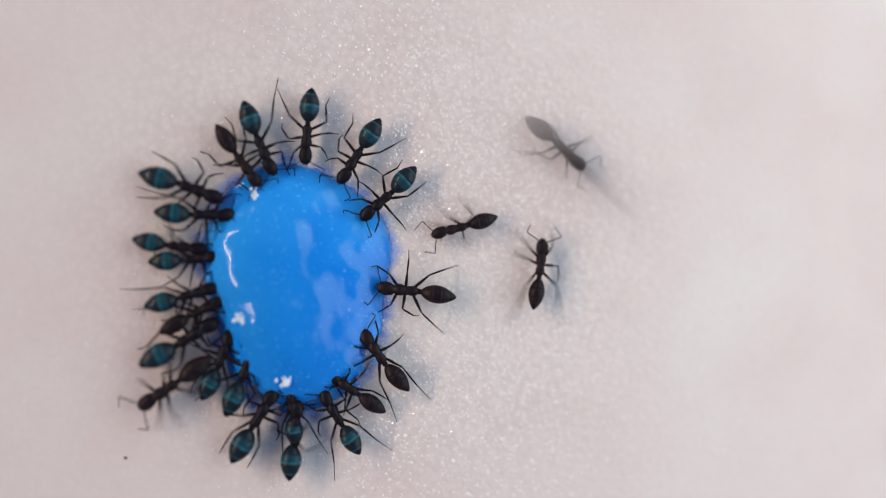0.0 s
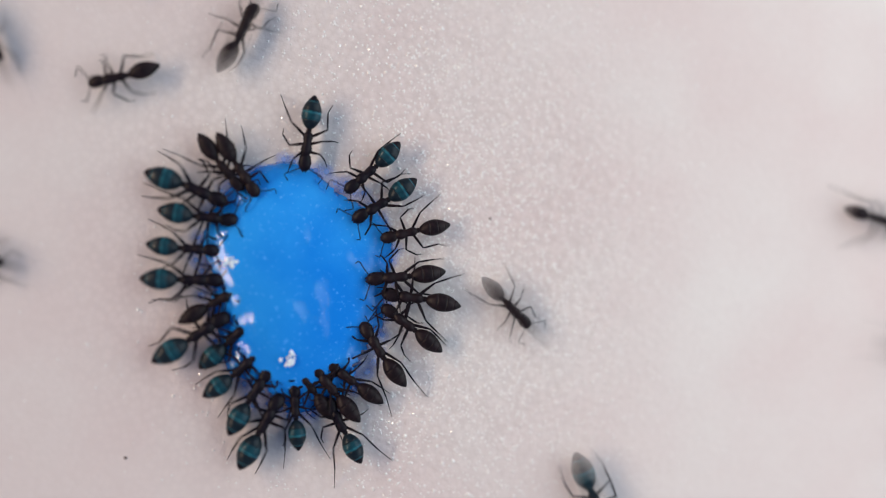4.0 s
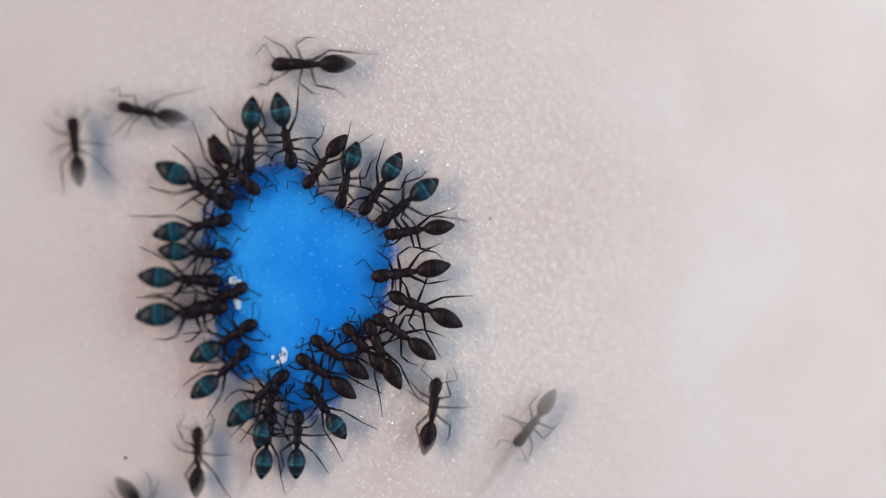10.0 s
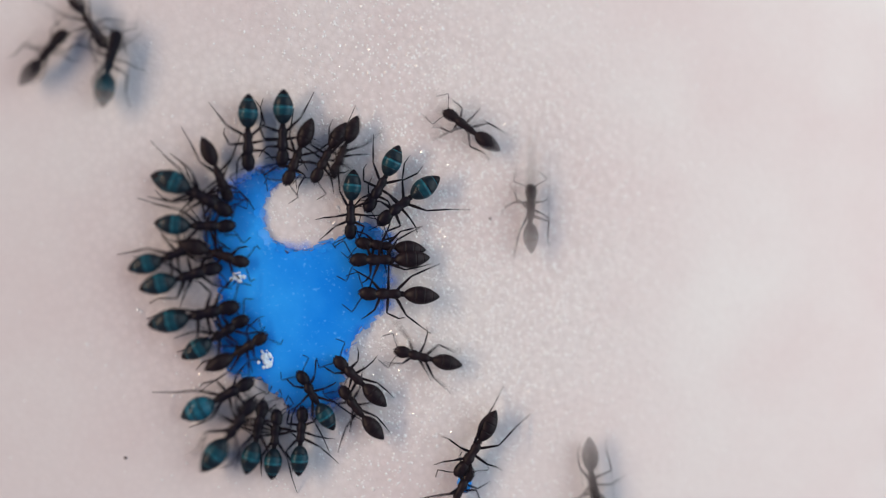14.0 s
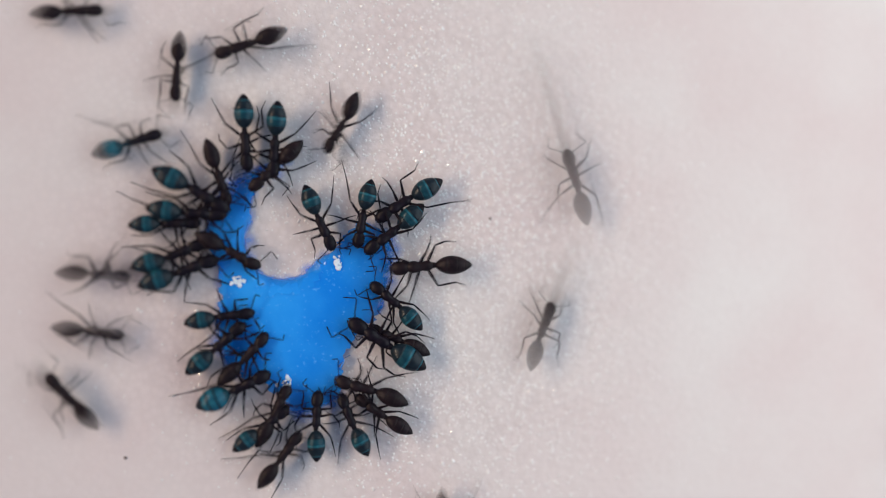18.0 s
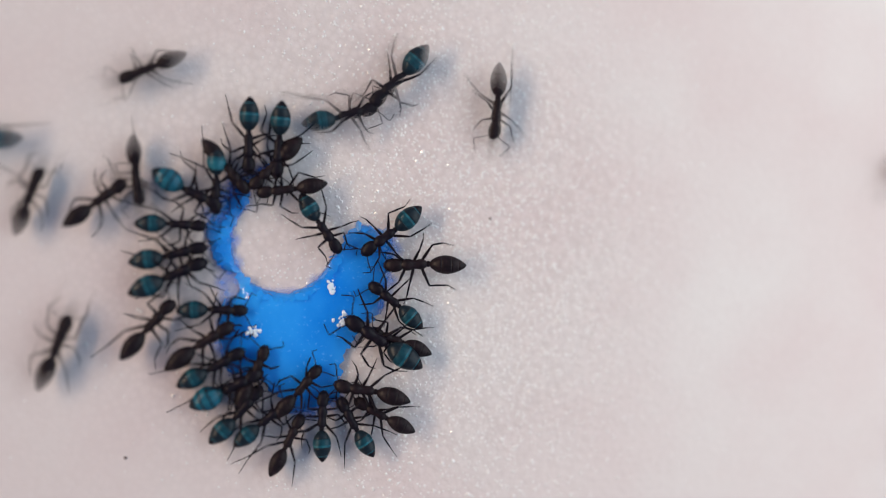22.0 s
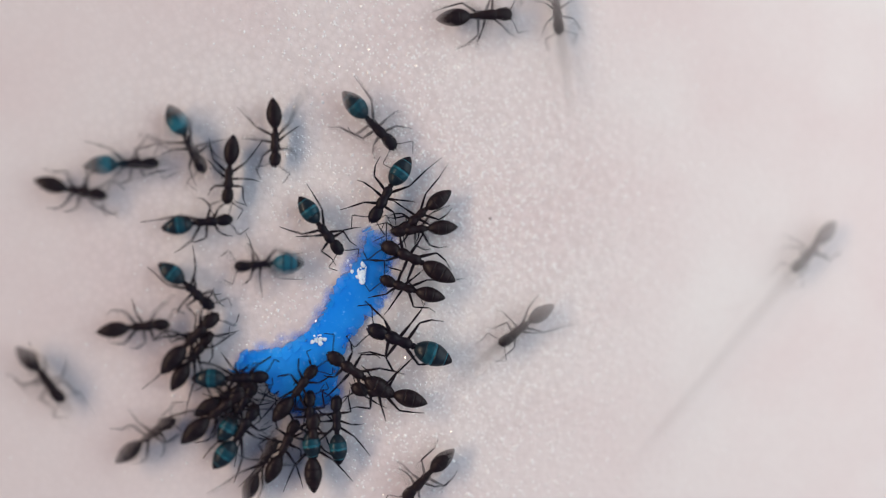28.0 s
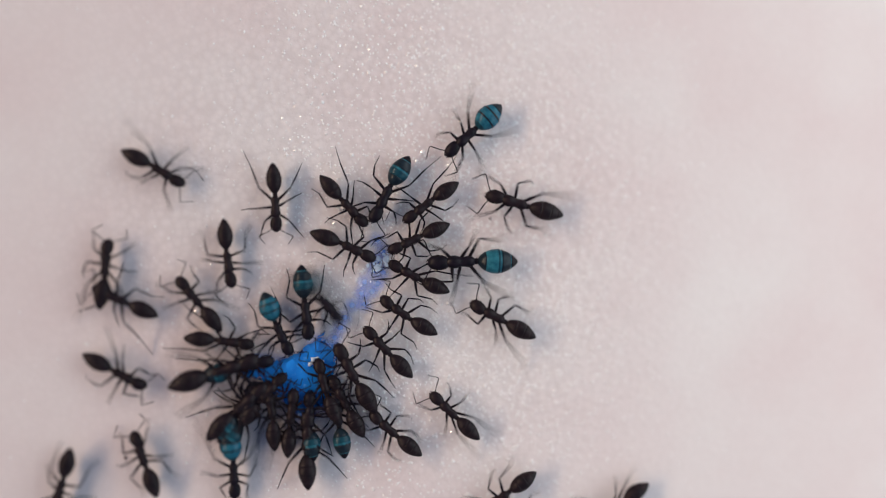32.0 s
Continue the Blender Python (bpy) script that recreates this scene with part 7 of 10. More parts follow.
    walk(ANTS[47], crawl(ANTS[47], [(0.00, -17.89, -13.89, 62), (3.16, -17.89, -13.89, 62), (3.34, -13.43, -5.52, 62), (3.50, -12.39, -3.58, 62), (3.66, -11.53, -1.55, 67), (4.44, -3.99, 16.16, 67), (4.74, -2.39, 14.61, -5), (5.03, -0.79, 13.06, -77), (5.34, 2.91, -2.55, -77), (5.50, 3.42, -4.69, -77), (5.66, 3.93, -6.83, -77), (5.94, 5.89, -15.09, -77), (7.13, 3.47, -14.66, -23), (8.32, 1.06, -14.23, 30), (9.50, -1.35, -13.81, 83), (9.84, -0.74, -8.56, 83), (10.00, -0.49, -6.38, 83), (10.16, -0.05, -4.22, 78), (10.78, 3.81, 14.52, 78), (11.67, 3.18, 14.41, 25), (12.55, 2.55, 14.31, -28), (13.44, 1.92, 14.20, -81), (13.84, 5.28, -6.39, -81), (14.00, 5.64, -8.56, -81), (14.16, 5.92, -10.27, -81), (14.83, 6.44, -13.45, -81), (15.38, 6.27, -13.26, -137), (15.94, 6.09, -13.07, -193), (16.50, 5.92, -12.89, -248), (16.84, 3.94, -7.88, -248), (17.00, 3.13, -5.83, -248), (17.16, 2.32, -3.78, -248), (17.86, -5.20, 15.25, -248), (18.69, -5.27, 15.75, -305), (19.51, -5.35, 16.24, -362), (20.33, -5.43, 16.73, -419), (20.84, 6.02, -2.56, -419), (21.00, 7.14, -4.45, -419), (21.16, 8.27, -6.34, -419), (21.58, 13.61, -15.34, -419), (21.84, 13.24, -15.53, -476), (22.11, 12.87, -15.72, -533), (22.37, 12.51, -15.91, -589), (22.84, 3.43, -5.30, -589), (23.00, 2.00, -3.63, -589), (24.00, 2.11, -3.32, -593), (24.16, 1.12, -1.35, -603), (24.91, -7.65, 16.16, -603), (32.00, -7.65, 16.16, -603)]))
    walk(ANTS[48], crawl(ANTS[48], [(0.00, 3.18, 13.50, -91), (3.18, 3.18, 13.50, -91), (3.34, 2.77, -6.33, -91), (3.50, 2.73, -8.53, -91), (3.66, 2.68, -10.73, -91), (4.19, 2.58, -15.64, -91), (8.27, 1.64, -16.39, -18), (12.35, 0.70, -17.13, 56), (12.84, 13.27, 1.35, 56), (13.00, 14.51, 3.17, 56), (13.16, 15.74, 4.99, 56), (13.94, 23.06, 15.76, 56), (24.40, 22.34, -0.23, 128), (24.84, 18.85, 4.27, 128), (25.00, 17.51, 6.01, 128), (25.16, 16.16, 7.75, 128), (25.82, 9.99, 15.71, 128), (32.00, 9.99, 15.71, 128)]))
    walk(ANTS[49], crawl(ANTS[49], [(0.00, 6.03, -17.20, 143), (3.18, 6.03, -17.20, 143), (3.34, -2.36, -10.83, 143), (3.50, -4.11, -9.50, 143), (3.66, -5.86, -8.17, 143), (4.08, -23.47, 5.21, 143), (4.76, -24.04, 4.27, 70), (5.43, -24.61, 3.33, -3), (5.84, -12.49, 2.66, -3), (6.00, -10.30, 2.54, -3), (6.10, -10.36, 3.09, 47), (6.18, -10.54, 4.73, 96), (6.63, -11.79, 15.96, 96), (14.61, -12.22, 16.28, 40), (22.60, -12.65, 16.61, -17), (30.59, -13.08, 16.93, -74), (30.84, -9.04, 2.87, -74), (31.00, -8.43, 0.76, -80), (31.10, -8.97, 0.65, -124), (31.18, -10.58, 0.30, -168), (31.62, -21.16, -1.94, -168), (32.00, -21.16, -1.94, -168)]))
    walk(ANTS[50], crawl(ANTS[50], [(0.00, -3.35, 13.21, -68), (3.21, -3.35, 13.21, -68), (3.34, 0.67, 3.15, -68), (3.50, 1.48, 1.11, -68), (3.66, 2.30, -0.94, -68), (4.29, 8.44, -16.29, -68), (9.21, 9.85, -14.63, -142), (14.14, 11.26, -12.97, -215), (14.34, 0.14, -5.07, -215), (14.50, -1.65, -3.79, -215), (16.50, -1.55, -3.95, -216), (17.00, -2.08, -3.61, -213), (18.00, -2.08, -3.61, -213), (19.00, -2.08, -3.61, -213), (20.00, -2.14, -3.60, -212), (21.00, -2.14, -3.61, -213), (22.00, -2.20, -3.55, -214), (23.00, -2.19, -3.54, -214), (24.00, -2.20, -3.52, -213), (25.00, -2.15, -3.53, -213), (25.50, -2.16, -3.45, -214), (27.50, -1.59, -3.53, -201), (28.00, -1.23, -3.61, -203), (29.00, -1.49, -3.37, -202), (30.00, -0.97, -3.56, -202), (30.17, -0.81, -4.09, -138), (30.25, -0.33, -5.67, -73), (31.04, 2.73, -15.63, -73), (32.00, 2.73, -15.63, -73)]))
    walk(ANTS[51], crawl(ANTS[51], [(0.00, 21.31, 13.74, -167), (3.35, 21.31, 13.74, -167), (3.94, -10.75, 6.45, -167), (4.10, -12.90, 5.96, -167), (4.26, -15.04, 5.48, -167), (4.95, -22.26, 3.83, -167), (5.49, -21.65, 5.14, -115), (6.04, -21.04, 6.44, -63), (6.58, -20.43, 7.74, -10), (6.84, 2.93, 3.43, -10), (7.00, 5.09, 3.03, 5), (7.16, 7.28, 3.20, 5), (7.95, 21.09, 4.29, 5), (8.64, 20.56, 9.14, -62), (9.34, 20.03, 13.99, -129), (9.84, 4.96, -4.67, -129), (10.00, 3.58, -6.38, -129), (10.16, 2.20, -8.09, -129), (10.70, -2.59, -14.02, -129), (10.93, -6.42, -13.92, -180), (11.16, -10.25, -13.82, -230), (11.39, -14.08, -13.73, -281), (11.84, -13.09, -8.81, -281), (12.00, -12.66, -6.65, -281), (12.16, -12.23, -4.50, -281), (12.64, -8.22, 15.61, -281), (18.54, -7.98, 15.86, -334), (24.44, -7.75, 16.10, -387), (30.34, -7.52, 16.34, -440), (30.84, -4.89, 2.11, -440), (31.00, -4.49, -0.05, -395), (32.00, -3.84, 0.21, -386)]))
    walk(ANTS[52], crawl(ANTS[52], [(0.00, 22.98, -4.77, 169), (3.94, 22.98, -4.77, 169), (4.18, 13.17, -2.91, 169), (4.34, 11.01, -2.50, 169), (4.50, 9.02, -1.55, 154), (5.21, -22.97, 13.86, 154), (8.58, -23.22, 13.68, 97), (11.95, -23.48, 13.51, 41), (15.32, -23.73, 13.33, -16), (15.73, 1.12, 6.12, -16), (15.89, 3.23, 5.51, -16), (16.05, 5.34, 4.89, -16), (16.59, 21.38, 0.24, -16), (16.85, 21.69, 0.63, -69), (17.10, 22.00, 1.01, -122), (17.36, 22.32, 1.40, -175), (17.84, 1.74, -0.42, -175), (18.00, -0.45, -0.61, -175), (19.00, -0.49, -0.64, -176), (20.00, -0.55, -0.63, -178), (21.00, -0.55, -0.63, -178), (22.00, -0.66, -0.56, -178), (23.00, -0.68, -0.59, -174), (24.00, -0.61, -0.49, -176), (25.00, -0.68, -0.46, -178), (25.50, -0.68, -0.63, -184), (27.50, -0.88, -0.57, -198), (28.00, -0.89, -0.50, -205), (29.00, -0.94, -0.35, -201), (30.00, -0.95, -0.35, -201), (31.00, -0.94, -0.35, -200), (31.17, -0.66, 0.13, -251), (31.25, 0.18, 1.55, -301), (31.88, 9.40, 17.08, -301), (32.00, 9.40, 17.08, -301)]))
    walk(ANTS[53], crawl(ANTS[53], [(0.00, 9.38, 16.04, -109), (4.22, 9.38, 16.04, -109), (4.58, 7.04, 9.17, -109), (4.74, 6.33, 7.09, -109), (4.90, 5.62, 5.01, -109), (5.56, -1.24, -15.13, -109), (6.56, -3.60, -14.97, -171), (7.57, -5.97, -14.81, -234), (7.84, -9.63, -9.80, -234), (8.00, -10.92, -8.02, -234), (8.16, -12.22, -6.25, -234), (8.69, -23.72, 9.51, -234), (14.04, -22.57, 3.00, -296), (19.40, -21.42, -3.50, -357), (19.84, -13.36, -3.11, -357), (20.00, -11.16, -3.00, -357), (20.10, -11.43, -3.48, -418), (20.18, -12.22, -4.93, -479), (20.72, -16.72, -13.12, -479), (21.34, -17.27, -13.61, -426), (21.95, -17.82, -14.09, -372), (22.56, -18.37, -14.58, -319), (22.84, -10.54, -7.81, -319), (23.00, -8.88, -6.37, -319), (23.10, -8.78, -6.92, -380), (23.18, -8.50, -8.54, -440), (23.62, -7.57, -13.89, -440), (24.44, -6.79, -14.03, -385), (25.26, -6.01, -14.18, -329), (26.08, -5.22, -14.32, -273), (26.55, -4.97, -9.89, -273), (26.71, -4.84, -7.70, -273), (27.50, -4.84, -7.70, -273), (28.00, -4.92, -7.59, -272), (29.00, -5.15, -7.45, -259), (30.00, -5.01, -7.47, -262), (31.00, -5.03, -7.48, -268), (32.00, -5.13, -7.48, -272)]))
    walk(ANTS[54], crawl(ANTS[54], [(0.00, -5.89, -14.05, 85), (4.56, -5.89, -14.05, 85), (5.00, -5.54, -9.67, 85), (5.16, -5.37, -7.48, 85), (5.50, -5.37, -7.48, 85), (6.00, -5.39, -7.38, 90), (7.00, -5.41, -7.27, 94), (8.00, -5.34, -7.27, 93), (9.00, -5.36, -7.27, 92), (10.00, -5.48, -7.27, 87), (11.00, -5.57, -7.17, 91), (12.00, -5.44, -7.27, 87), (13.00, -5.38, -7.27, 85), (14.00, -5.36, -7.17, 86), (14.50, -5.35, -7.17, 87), (16.50, -5.06, -7.38, 91), (16.60, -4.65, -7.76, 24), (16.68, -3.43, -8.87, -42), (16.91, 3.58, -15.26, -42), (32.00, 3.58, -15.26, -42)]))
    walk(ANTS[55], crawl(ANTS[55], [(0.00, -3.86, -16.27, 105), (4.67, -3.86, -16.27, 105), (5.04, -5.56, -9.91, 105), (5.20, -6.13, -7.79, 105), (5.50, -6.13, -7.79, 105), (5.60, -6.57, -8.11, 161), (5.68, -7.90, -9.09, 216), (5.95, -17.53, -16.16, 216), (7.41, 10.47, -17.00, 150), (7.84, -1.45, -9.99, 150), (8.00, -3.35, -8.87, 150), (8.16, -5.33, -7.92, 155), (8.82, -23.75, 0.85, 155), (9.03, -22.81, 1.25, 207), (9.25, -21.86, 1.65, 259), (9.46, -20.92, 2.05, 311), (9.84, -12.58, -7.55, 311), (10.00, -11.13, -9.21, 311), (10.16, -9.69, -10.87, 311), (10.89, -5.98, -15.13, 311), (11.19, -6.14, -14.65, 358), (11.49, -6.30, -14.17, 405), (11.84, 0.15, -7.67, 405), (12.00, 1.70, -6.11, 405), (12.16, 3.25, -4.55, 405), (12.80, 24.71, 17.08, 405), (17.64, 24.22, 16.66, 345), (22.49, 23.74, 16.24, 285), (27.33, 23.26, 15.82, 225), (27.84, 1.00, -6.81, 225), (28.00, -0.55, -8.38, 225), (28.16, -2.09, -9.95, 225), (28.78, -8.55, -16.51, 225), (29.58, -5.18, -16.05, 156), (30.38, -1.82, -15.59, 86), (30.84, -1.44, -10.16, 86), (31.00, -1.29, -7.96, 86), (31.16, -0.57, -5.88, 71), (31.88, 7.02, 16.15, 71), (32.00, 7.02, 16.15, 71)]))
    walk(ANTS[56], crawl(ANTS[56], [(0.00, 9.76, -15.21, 138), (4.68, 9.76, -15.21, 138), (5.14, -1.14, -5.46, 138), (5.30, -2.78, -3.99, 138), (5.50, -2.78, -3.99, 138), (6.00, -2.78, -3.99, 138), (7.00, -2.86, -3.61, 132), (8.00, -2.91, -3.70, 133), (9.00, -2.88, -3.74, 133), (10.00, -2.85, -3.83, 132), (10.24, -2.85, -3.83, 132), (10.32, -2.30, -3.82, 66), (10.40, -0.65, -3.82, 0), (11.16, 22.81, -3.72, 0), (11.56, 23.02, -1.52, -58), (11.97, 23.23, 0.68, -116), (12.37, 23.44, 2.89, -174), (12.84, 0.49, 0.53, -174), (13.00, -1.70, 0.31, -174), (14.00, -1.95, 0.08, -187), (14.50, -1.95, 0.08, -187), (16.50, -1.96, 0.07, -188), (16.60, -1.76, 0.59, -239), (16.68, -1.19, 2.14, -290), (16.94, 2.91, 13.16, -290), (32.00, 2.91, 13.16, -290)]))
    walk(ANTS[57], crawl(ANTS[57], [(0.00, -7.86, -13.30, 81), (4.76, -7.86, -13.30, 81), (5.23, -6.86, -7.24, 81), (5.39, -6.50, -5.07, 81), (5.50, -6.50, -5.07, 81), (5.60, -7.00, -5.31, 143), (5.68, -8.49, -6.01, 205), (5.92, -22.99, -12.90, 205), (7.77, -23.44, -9.81, 265), (9.62, -23.89, -6.72, 325), (11.47, -24.34, -3.63, 385), (11.84, -14.24, 0.97, 385), (12.00, -12.24, 1.89, 385), (12.16, -10.24, 2.80, 385), (12.65, 14.94, 14.29, 385), (14.28, 15.04, 14.79, 443), (15.92, 15.13, 15.29, 502), (17.56, 15.23, 15.79, 560), (17.84, -4.98, 8.34, 560), (18.00, -7.04, 7.58, 560), (18.16, -9.11, 6.82, 560), (18.90, -22.94, 1.72, 560), (19.62, -22.04, -6.74, 485), (20.34, -21.13, -15.20, 411), (20.84, -12.45, -4.60, 411), (21.00, -11.06, -2.90, 411), (22.00, -10.90, -2.97, 408), (22.29, -10.90, -2.97, 408), (22.37, -11.37, -2.70, 459), (22.45, -12.80, -1.87, 510), (23.13, -23.09, 4.09, 510), (23.52, -23.12, 5.49, 451), (23.90, -23.15, 6.90, 391), (24.28, -23.19, 8.31, 332), (24.84, -11.95, 2.34, 332), (25.00, -10.01, 1.30, 332), (25.50, -10.09, 1.34, 330), (26.37, -10.09, 1.34, 330), (26.45, -10.62, 1.18, 263), (26.53, -12.20, 0.71, 197), (26.95, -22.62, -2.40, 197), (27.81, -23.29, -3.14, 247), (28.68, -23.95, -3.88, 297), (29.55, -24.62, -4.62, 347), (29.84, -13.13, -7.24, 347), (30.00, -10.98, -7.73, 347), (30.16, -8.84, -8.22, 347), (30.91, 21.31, -15.10, 347), (31.12, 22.42, -15.12, 402), (31.34, 23.54, -15.13, 456), (31.56, 24.66, -15.15, 511), (31.84, 4.21, -3.81, 511), (32.00, 2.28, -2.75, 511)]))
    walk(ANTS[58], crawl(ANTS[58], [(0.00, -8.64, 14.51, -105), (4.88, -8.64, 14.51, -105), (5.34, -13.42, -3.34, -105), (5.50, -13.98, -5.46, -105), (5.66, -14.55, -7.59, -105), (5.93, -16.38, -14.41, -105), (32.00, -16.38, -14.41, -105)]))
    walk(ANTS[59], crawl(ANTS[59], [(0.00, -5.28, 16.28, -59), (4.90, -5.28, 16.28, -59), (5.34, 5.07, -0.84, -59), (5.50, 6.21, -2.72, -59), (5.66, 7.35, -4.60, -59), (5.88, 12.62, -13.33, -59), (7.74, 11.54, -13.83, 1), (9.60, 10.46, -14.33, 61), (11.45, 9.38, -14.84, 121), (11.84, 4.93, -7.36, 121), (12.00, 3.81, -5.46, 121), (12.16, 2.69, -3.57, 121), (12.77, -9.56, 17.04, 121), (32.00, -9.56, 17.04, 121)]))
    walk(ANTS[60], crawl(ANTS[60], [(0.00, 22.42, -4.25, -170), (5.10, 22.42, -4.25, -170), (5.34, 5.10, -7.16, -170), (5.50, 2.93, -7.52, -170), (5.66, 0.76, -7.89, -170), (5.91, -23.11, -11.89, -170), (8.83, -22.81, -10.64, -113), (11.75, -22.52, -9.38, -56), (14.66, -22.22, -8.13, 1), (15.14, 4.97, -7.86, 1), (15.30, 7.17, -7.84, -9), (15.46, 9.34, -8.20, -9), (16.22, 20.38, -10.03, -9), (16.65, 21.10, -10.88, 48), (17.08, 21.81, -11.72, 106), (17.51, 22.53, -12.57, 164), (17.84, -0.54, -5.88, 164), (18.00, -2.65, -5.27, 164), (19.00, -2.64, -5.29, 165), (20.00, -2.62, -5.30, 170), (21.00, -2.62, -5.30, 170), (22.00, -2.62, -5.30, 170), (23.00, -2.62, -5.30, 170), (24.00, -2.62, -5.30, 170), (25.00, -2.42, -5.43, 169), (25.50, -2.83, -5.41, 170), (27.50, -1.99, -5.40, 171), (28.00, -1.99, -5.40, 171), (29.00, -1.99, -5.39, 171), (30.00, -1.98, -5.51, 176), (30.22, -1.98, -5.51, 176), (30.30, -2.05, -6.05, 219), (30.38, -2.27, -7.69, 262), (30.99, -3.50, -17.02, 262), (32.00, -3.50, -17.02, 262)]))
    walk(ANTS[61], crawl(ANTS[61], [(0.00, -21.96, -3.55, 5), (5.28, -21.96, -3.55, 5), (5.84, -11.80, -2.74, 5), (6.00, -9.61, -2.56, 5), (7.00, -9.60, -2.39, 8), (8.00, -9.71, -2.40, 2), (9.00, -9.61, -2.25, 4), (10.00, -9.70, -2.30, 7), (11.00, -9.58, -2.44, 13), (12.00, -9.25, -2.33, 17), (13.00, -9.28, -2.43, 12), (14.00, -9.27, -2.45, 13), (14.50, -9.07, -2.35, 13), (16.50, -9.34, -2.58, 19), (17.00, -9.36, -2.52, 16), (17.25, -9.36, -2.52, 16), (17.33, -9.83, -2.24, 83), (17.41, -11.26, -1.41, 150), (18.19, -23.42, 5.71, 150), (32.00, -23.42, 5.71, 150)]))
    walk(ANTS[62], crawl(ANTS[62], [(0.00, -15.12, -14.86, 84), (5.37, -15.12, -14.86, 84), (5.84, -14.44, -8.86, 84), (6.00, -14.19, -6.68, 84), (6.16, -13.94, -4.49, 84), (6.95, -11.97, 12.91, 84), (32.00, -11.97, 12.91, 84)]))
    walk(ANTS[63], crawl(ANTS[63], [(0.00, -18.75, -14.18, 69), (5.44, -18.75, -14.18, 69), (5.84, -15.37, -5.18, 69), (6.00, -14.59, -3.12, 69), (6.16, -13.82, -1.06, 69), (6.85, -7.34, 16.18, 69), (9.12, -6.02, 16.29, 10), (11.38, -4.71, 16.41, -50), (11.84, 1.90, 8.62, -50), (12.00, 3.32, 6.94, -50), (12.16, 4.74, 5.26, -50), (12.65, 20.35, -13.17, -50), (13.01, 20.48, -11.47, -122), (13.37, 20.60, -9.77, -195), (13.84, 1.58, -4.69, -195), (14.00, -0.55, -4.12, -195), (14.10, -0.41, -4.65, -136), (14.18, -0.02, -6.25, -76), (14.69, 1.73, -13.32, -76), (15.33, -0.95, -13.43, -6), (15.98, -3.64, -13.54, 63), (16.34, -1.55, -9.35, 63), (16.50, -0.56, -7.38, 63), (16.66, 0.42, -5.42, 63), (16.90, 10.17, 14.09, 63), (21.03, 10.22, 14.14, 11), (25.16, 10.28, 14.20, -41), (29.29, 10.33, 14.25, -93), (29.84, 10.02, 8.82, -93), (30.00, 9.90, 6.62, -93), (30.16, 9.77, 4.42, -93), (30.95, 8.70, -14.37, -93), (31.24, 5.14, -15.16, -168), (31.52, 1.57, -15.95, -243), (31.84, -2.61, -7.88, -243), (32.00, -3.62, -5.93, -243)]))
    walk(ANTS[64], crawl(ANTS[64], [(0.00, -10.62, -13.34, 62), (5.44, -10.62, -13.34, 62), (5.84, -7.83, -8.04, 62), (6.00, -6.80, -6.10, 62), (7.00, -6.74, -6.13, 66), (8.00, -6.71, -6.15, 70), (9.00, -6.66, -6.16, 71), (10.00, -6.63, -6.17, 73), (11.00, -6.64, -6.16, 72), (12.00, -6.63, -6.13, 66), (13.00, -6.63, -6.13, 66), (13.16, -6.63, -6.13, 66), (13.24, -6.36, -6.61, 3), (13.32, -5.55, -8.04, -60), (13.78, -2.39, -13.61, -60), (14.98, -1.62, -14.01, -3), (16.17, -0.86, -14.41, 54), (17.37, -0.09, -14.81, 112), (17.84, -2.58, -8.64, 112), (18.00, -3.40, -6.60, 112), (19.00, -3.44, -6.71, 116), (20.00, -3.44, -6.71, 115), (21.00, -3.36, -6.73, 114), (22.00, -3.30, -6.70, 118), (23.00, -3.27, -6.70, 117), (24.00, -3.33, -6.73, 114), (25.00, -3.36, -6.75, 112), (25.50, -3.35, -6.91, 112), (27.50, -3.98, -7.30, 93), (28.00, -4.02, -6.78, 91), (29.00, -3.88, -6.57, 93), (30.00, -3.91, -6.89, 92), (31.00, -3.89, -6.89, 93), (32.00, -3.93, -6.57, 96)]))
    walk(ANTS[65], crawl(ANTS[65], [(0.00, -16.39, -17.36, 76), (5.46, -16.39, -17.36, 76), (5.84, -12.68, -2.86, 76), (6.00, -12.13, -0.73, 76), (6.16, -11.58, 1.40, 76), (6.71, -8.27, 14.31, 76), (18.12, -8.12, 14.14, 2), (29.53, -7.98, 13.96, -71), (29.84, -4.63, 4.07, -71), (30.00, -3.93, 1.98, -47), (31.00, -3.86, 1.86, -44), (32.00, -3.84, 1.82, -46)]))
    walk(ANTS[66], crawl(ANTS[66], [(0.00, -8.94, -16.93, 77), (5.47, -8.94, -16.93, 77), (5.84, -7.13, -8.85, 77), (6.00, -6.64, -6.71, 77), (7.00, -6.61, -7.02, 77), (8.00, -6.58, -7.13, 81), (9.00, -6.49, -7.24, 80), (10.00, -6.59, -7.24, 80), (11.00, -6.49, -7.24, 80), (12.00, -6.47, -7.22, 76), (13.00, -6.44, -7.23, 77), (14.00, -6.31, -7.25, 85), (14.50, -6.39, -6.83, 80), (16.50, -6.84, -6.40, 43), (17.00, -6.79, -6.45, 46), (18.00, -6.84, -6.64, 37), (19.00, -7.23, -6.65, 39), (20.00, -6.93, -6.76, 39), (21.00, -6.99, -6.80, 42), (22.00, -6.83, -6.45, 38), (23.00, -6.77, -6.41, 43), (24.00, -7.01, -6.68, 41), (25.00, -6.98, -6.51, 43), (25.50, -6.98, -6.51, 43), (27.50, -7.68, -6.04, 58), (28.00, -7.68, -6.04, 58), (29.00, -7.68, -6.04, 58), (30.00, -7.68, -6.04, 58), (31.00, -7.68, -6.04, 58), (32.00, -7.68, -6.04, 58)]))
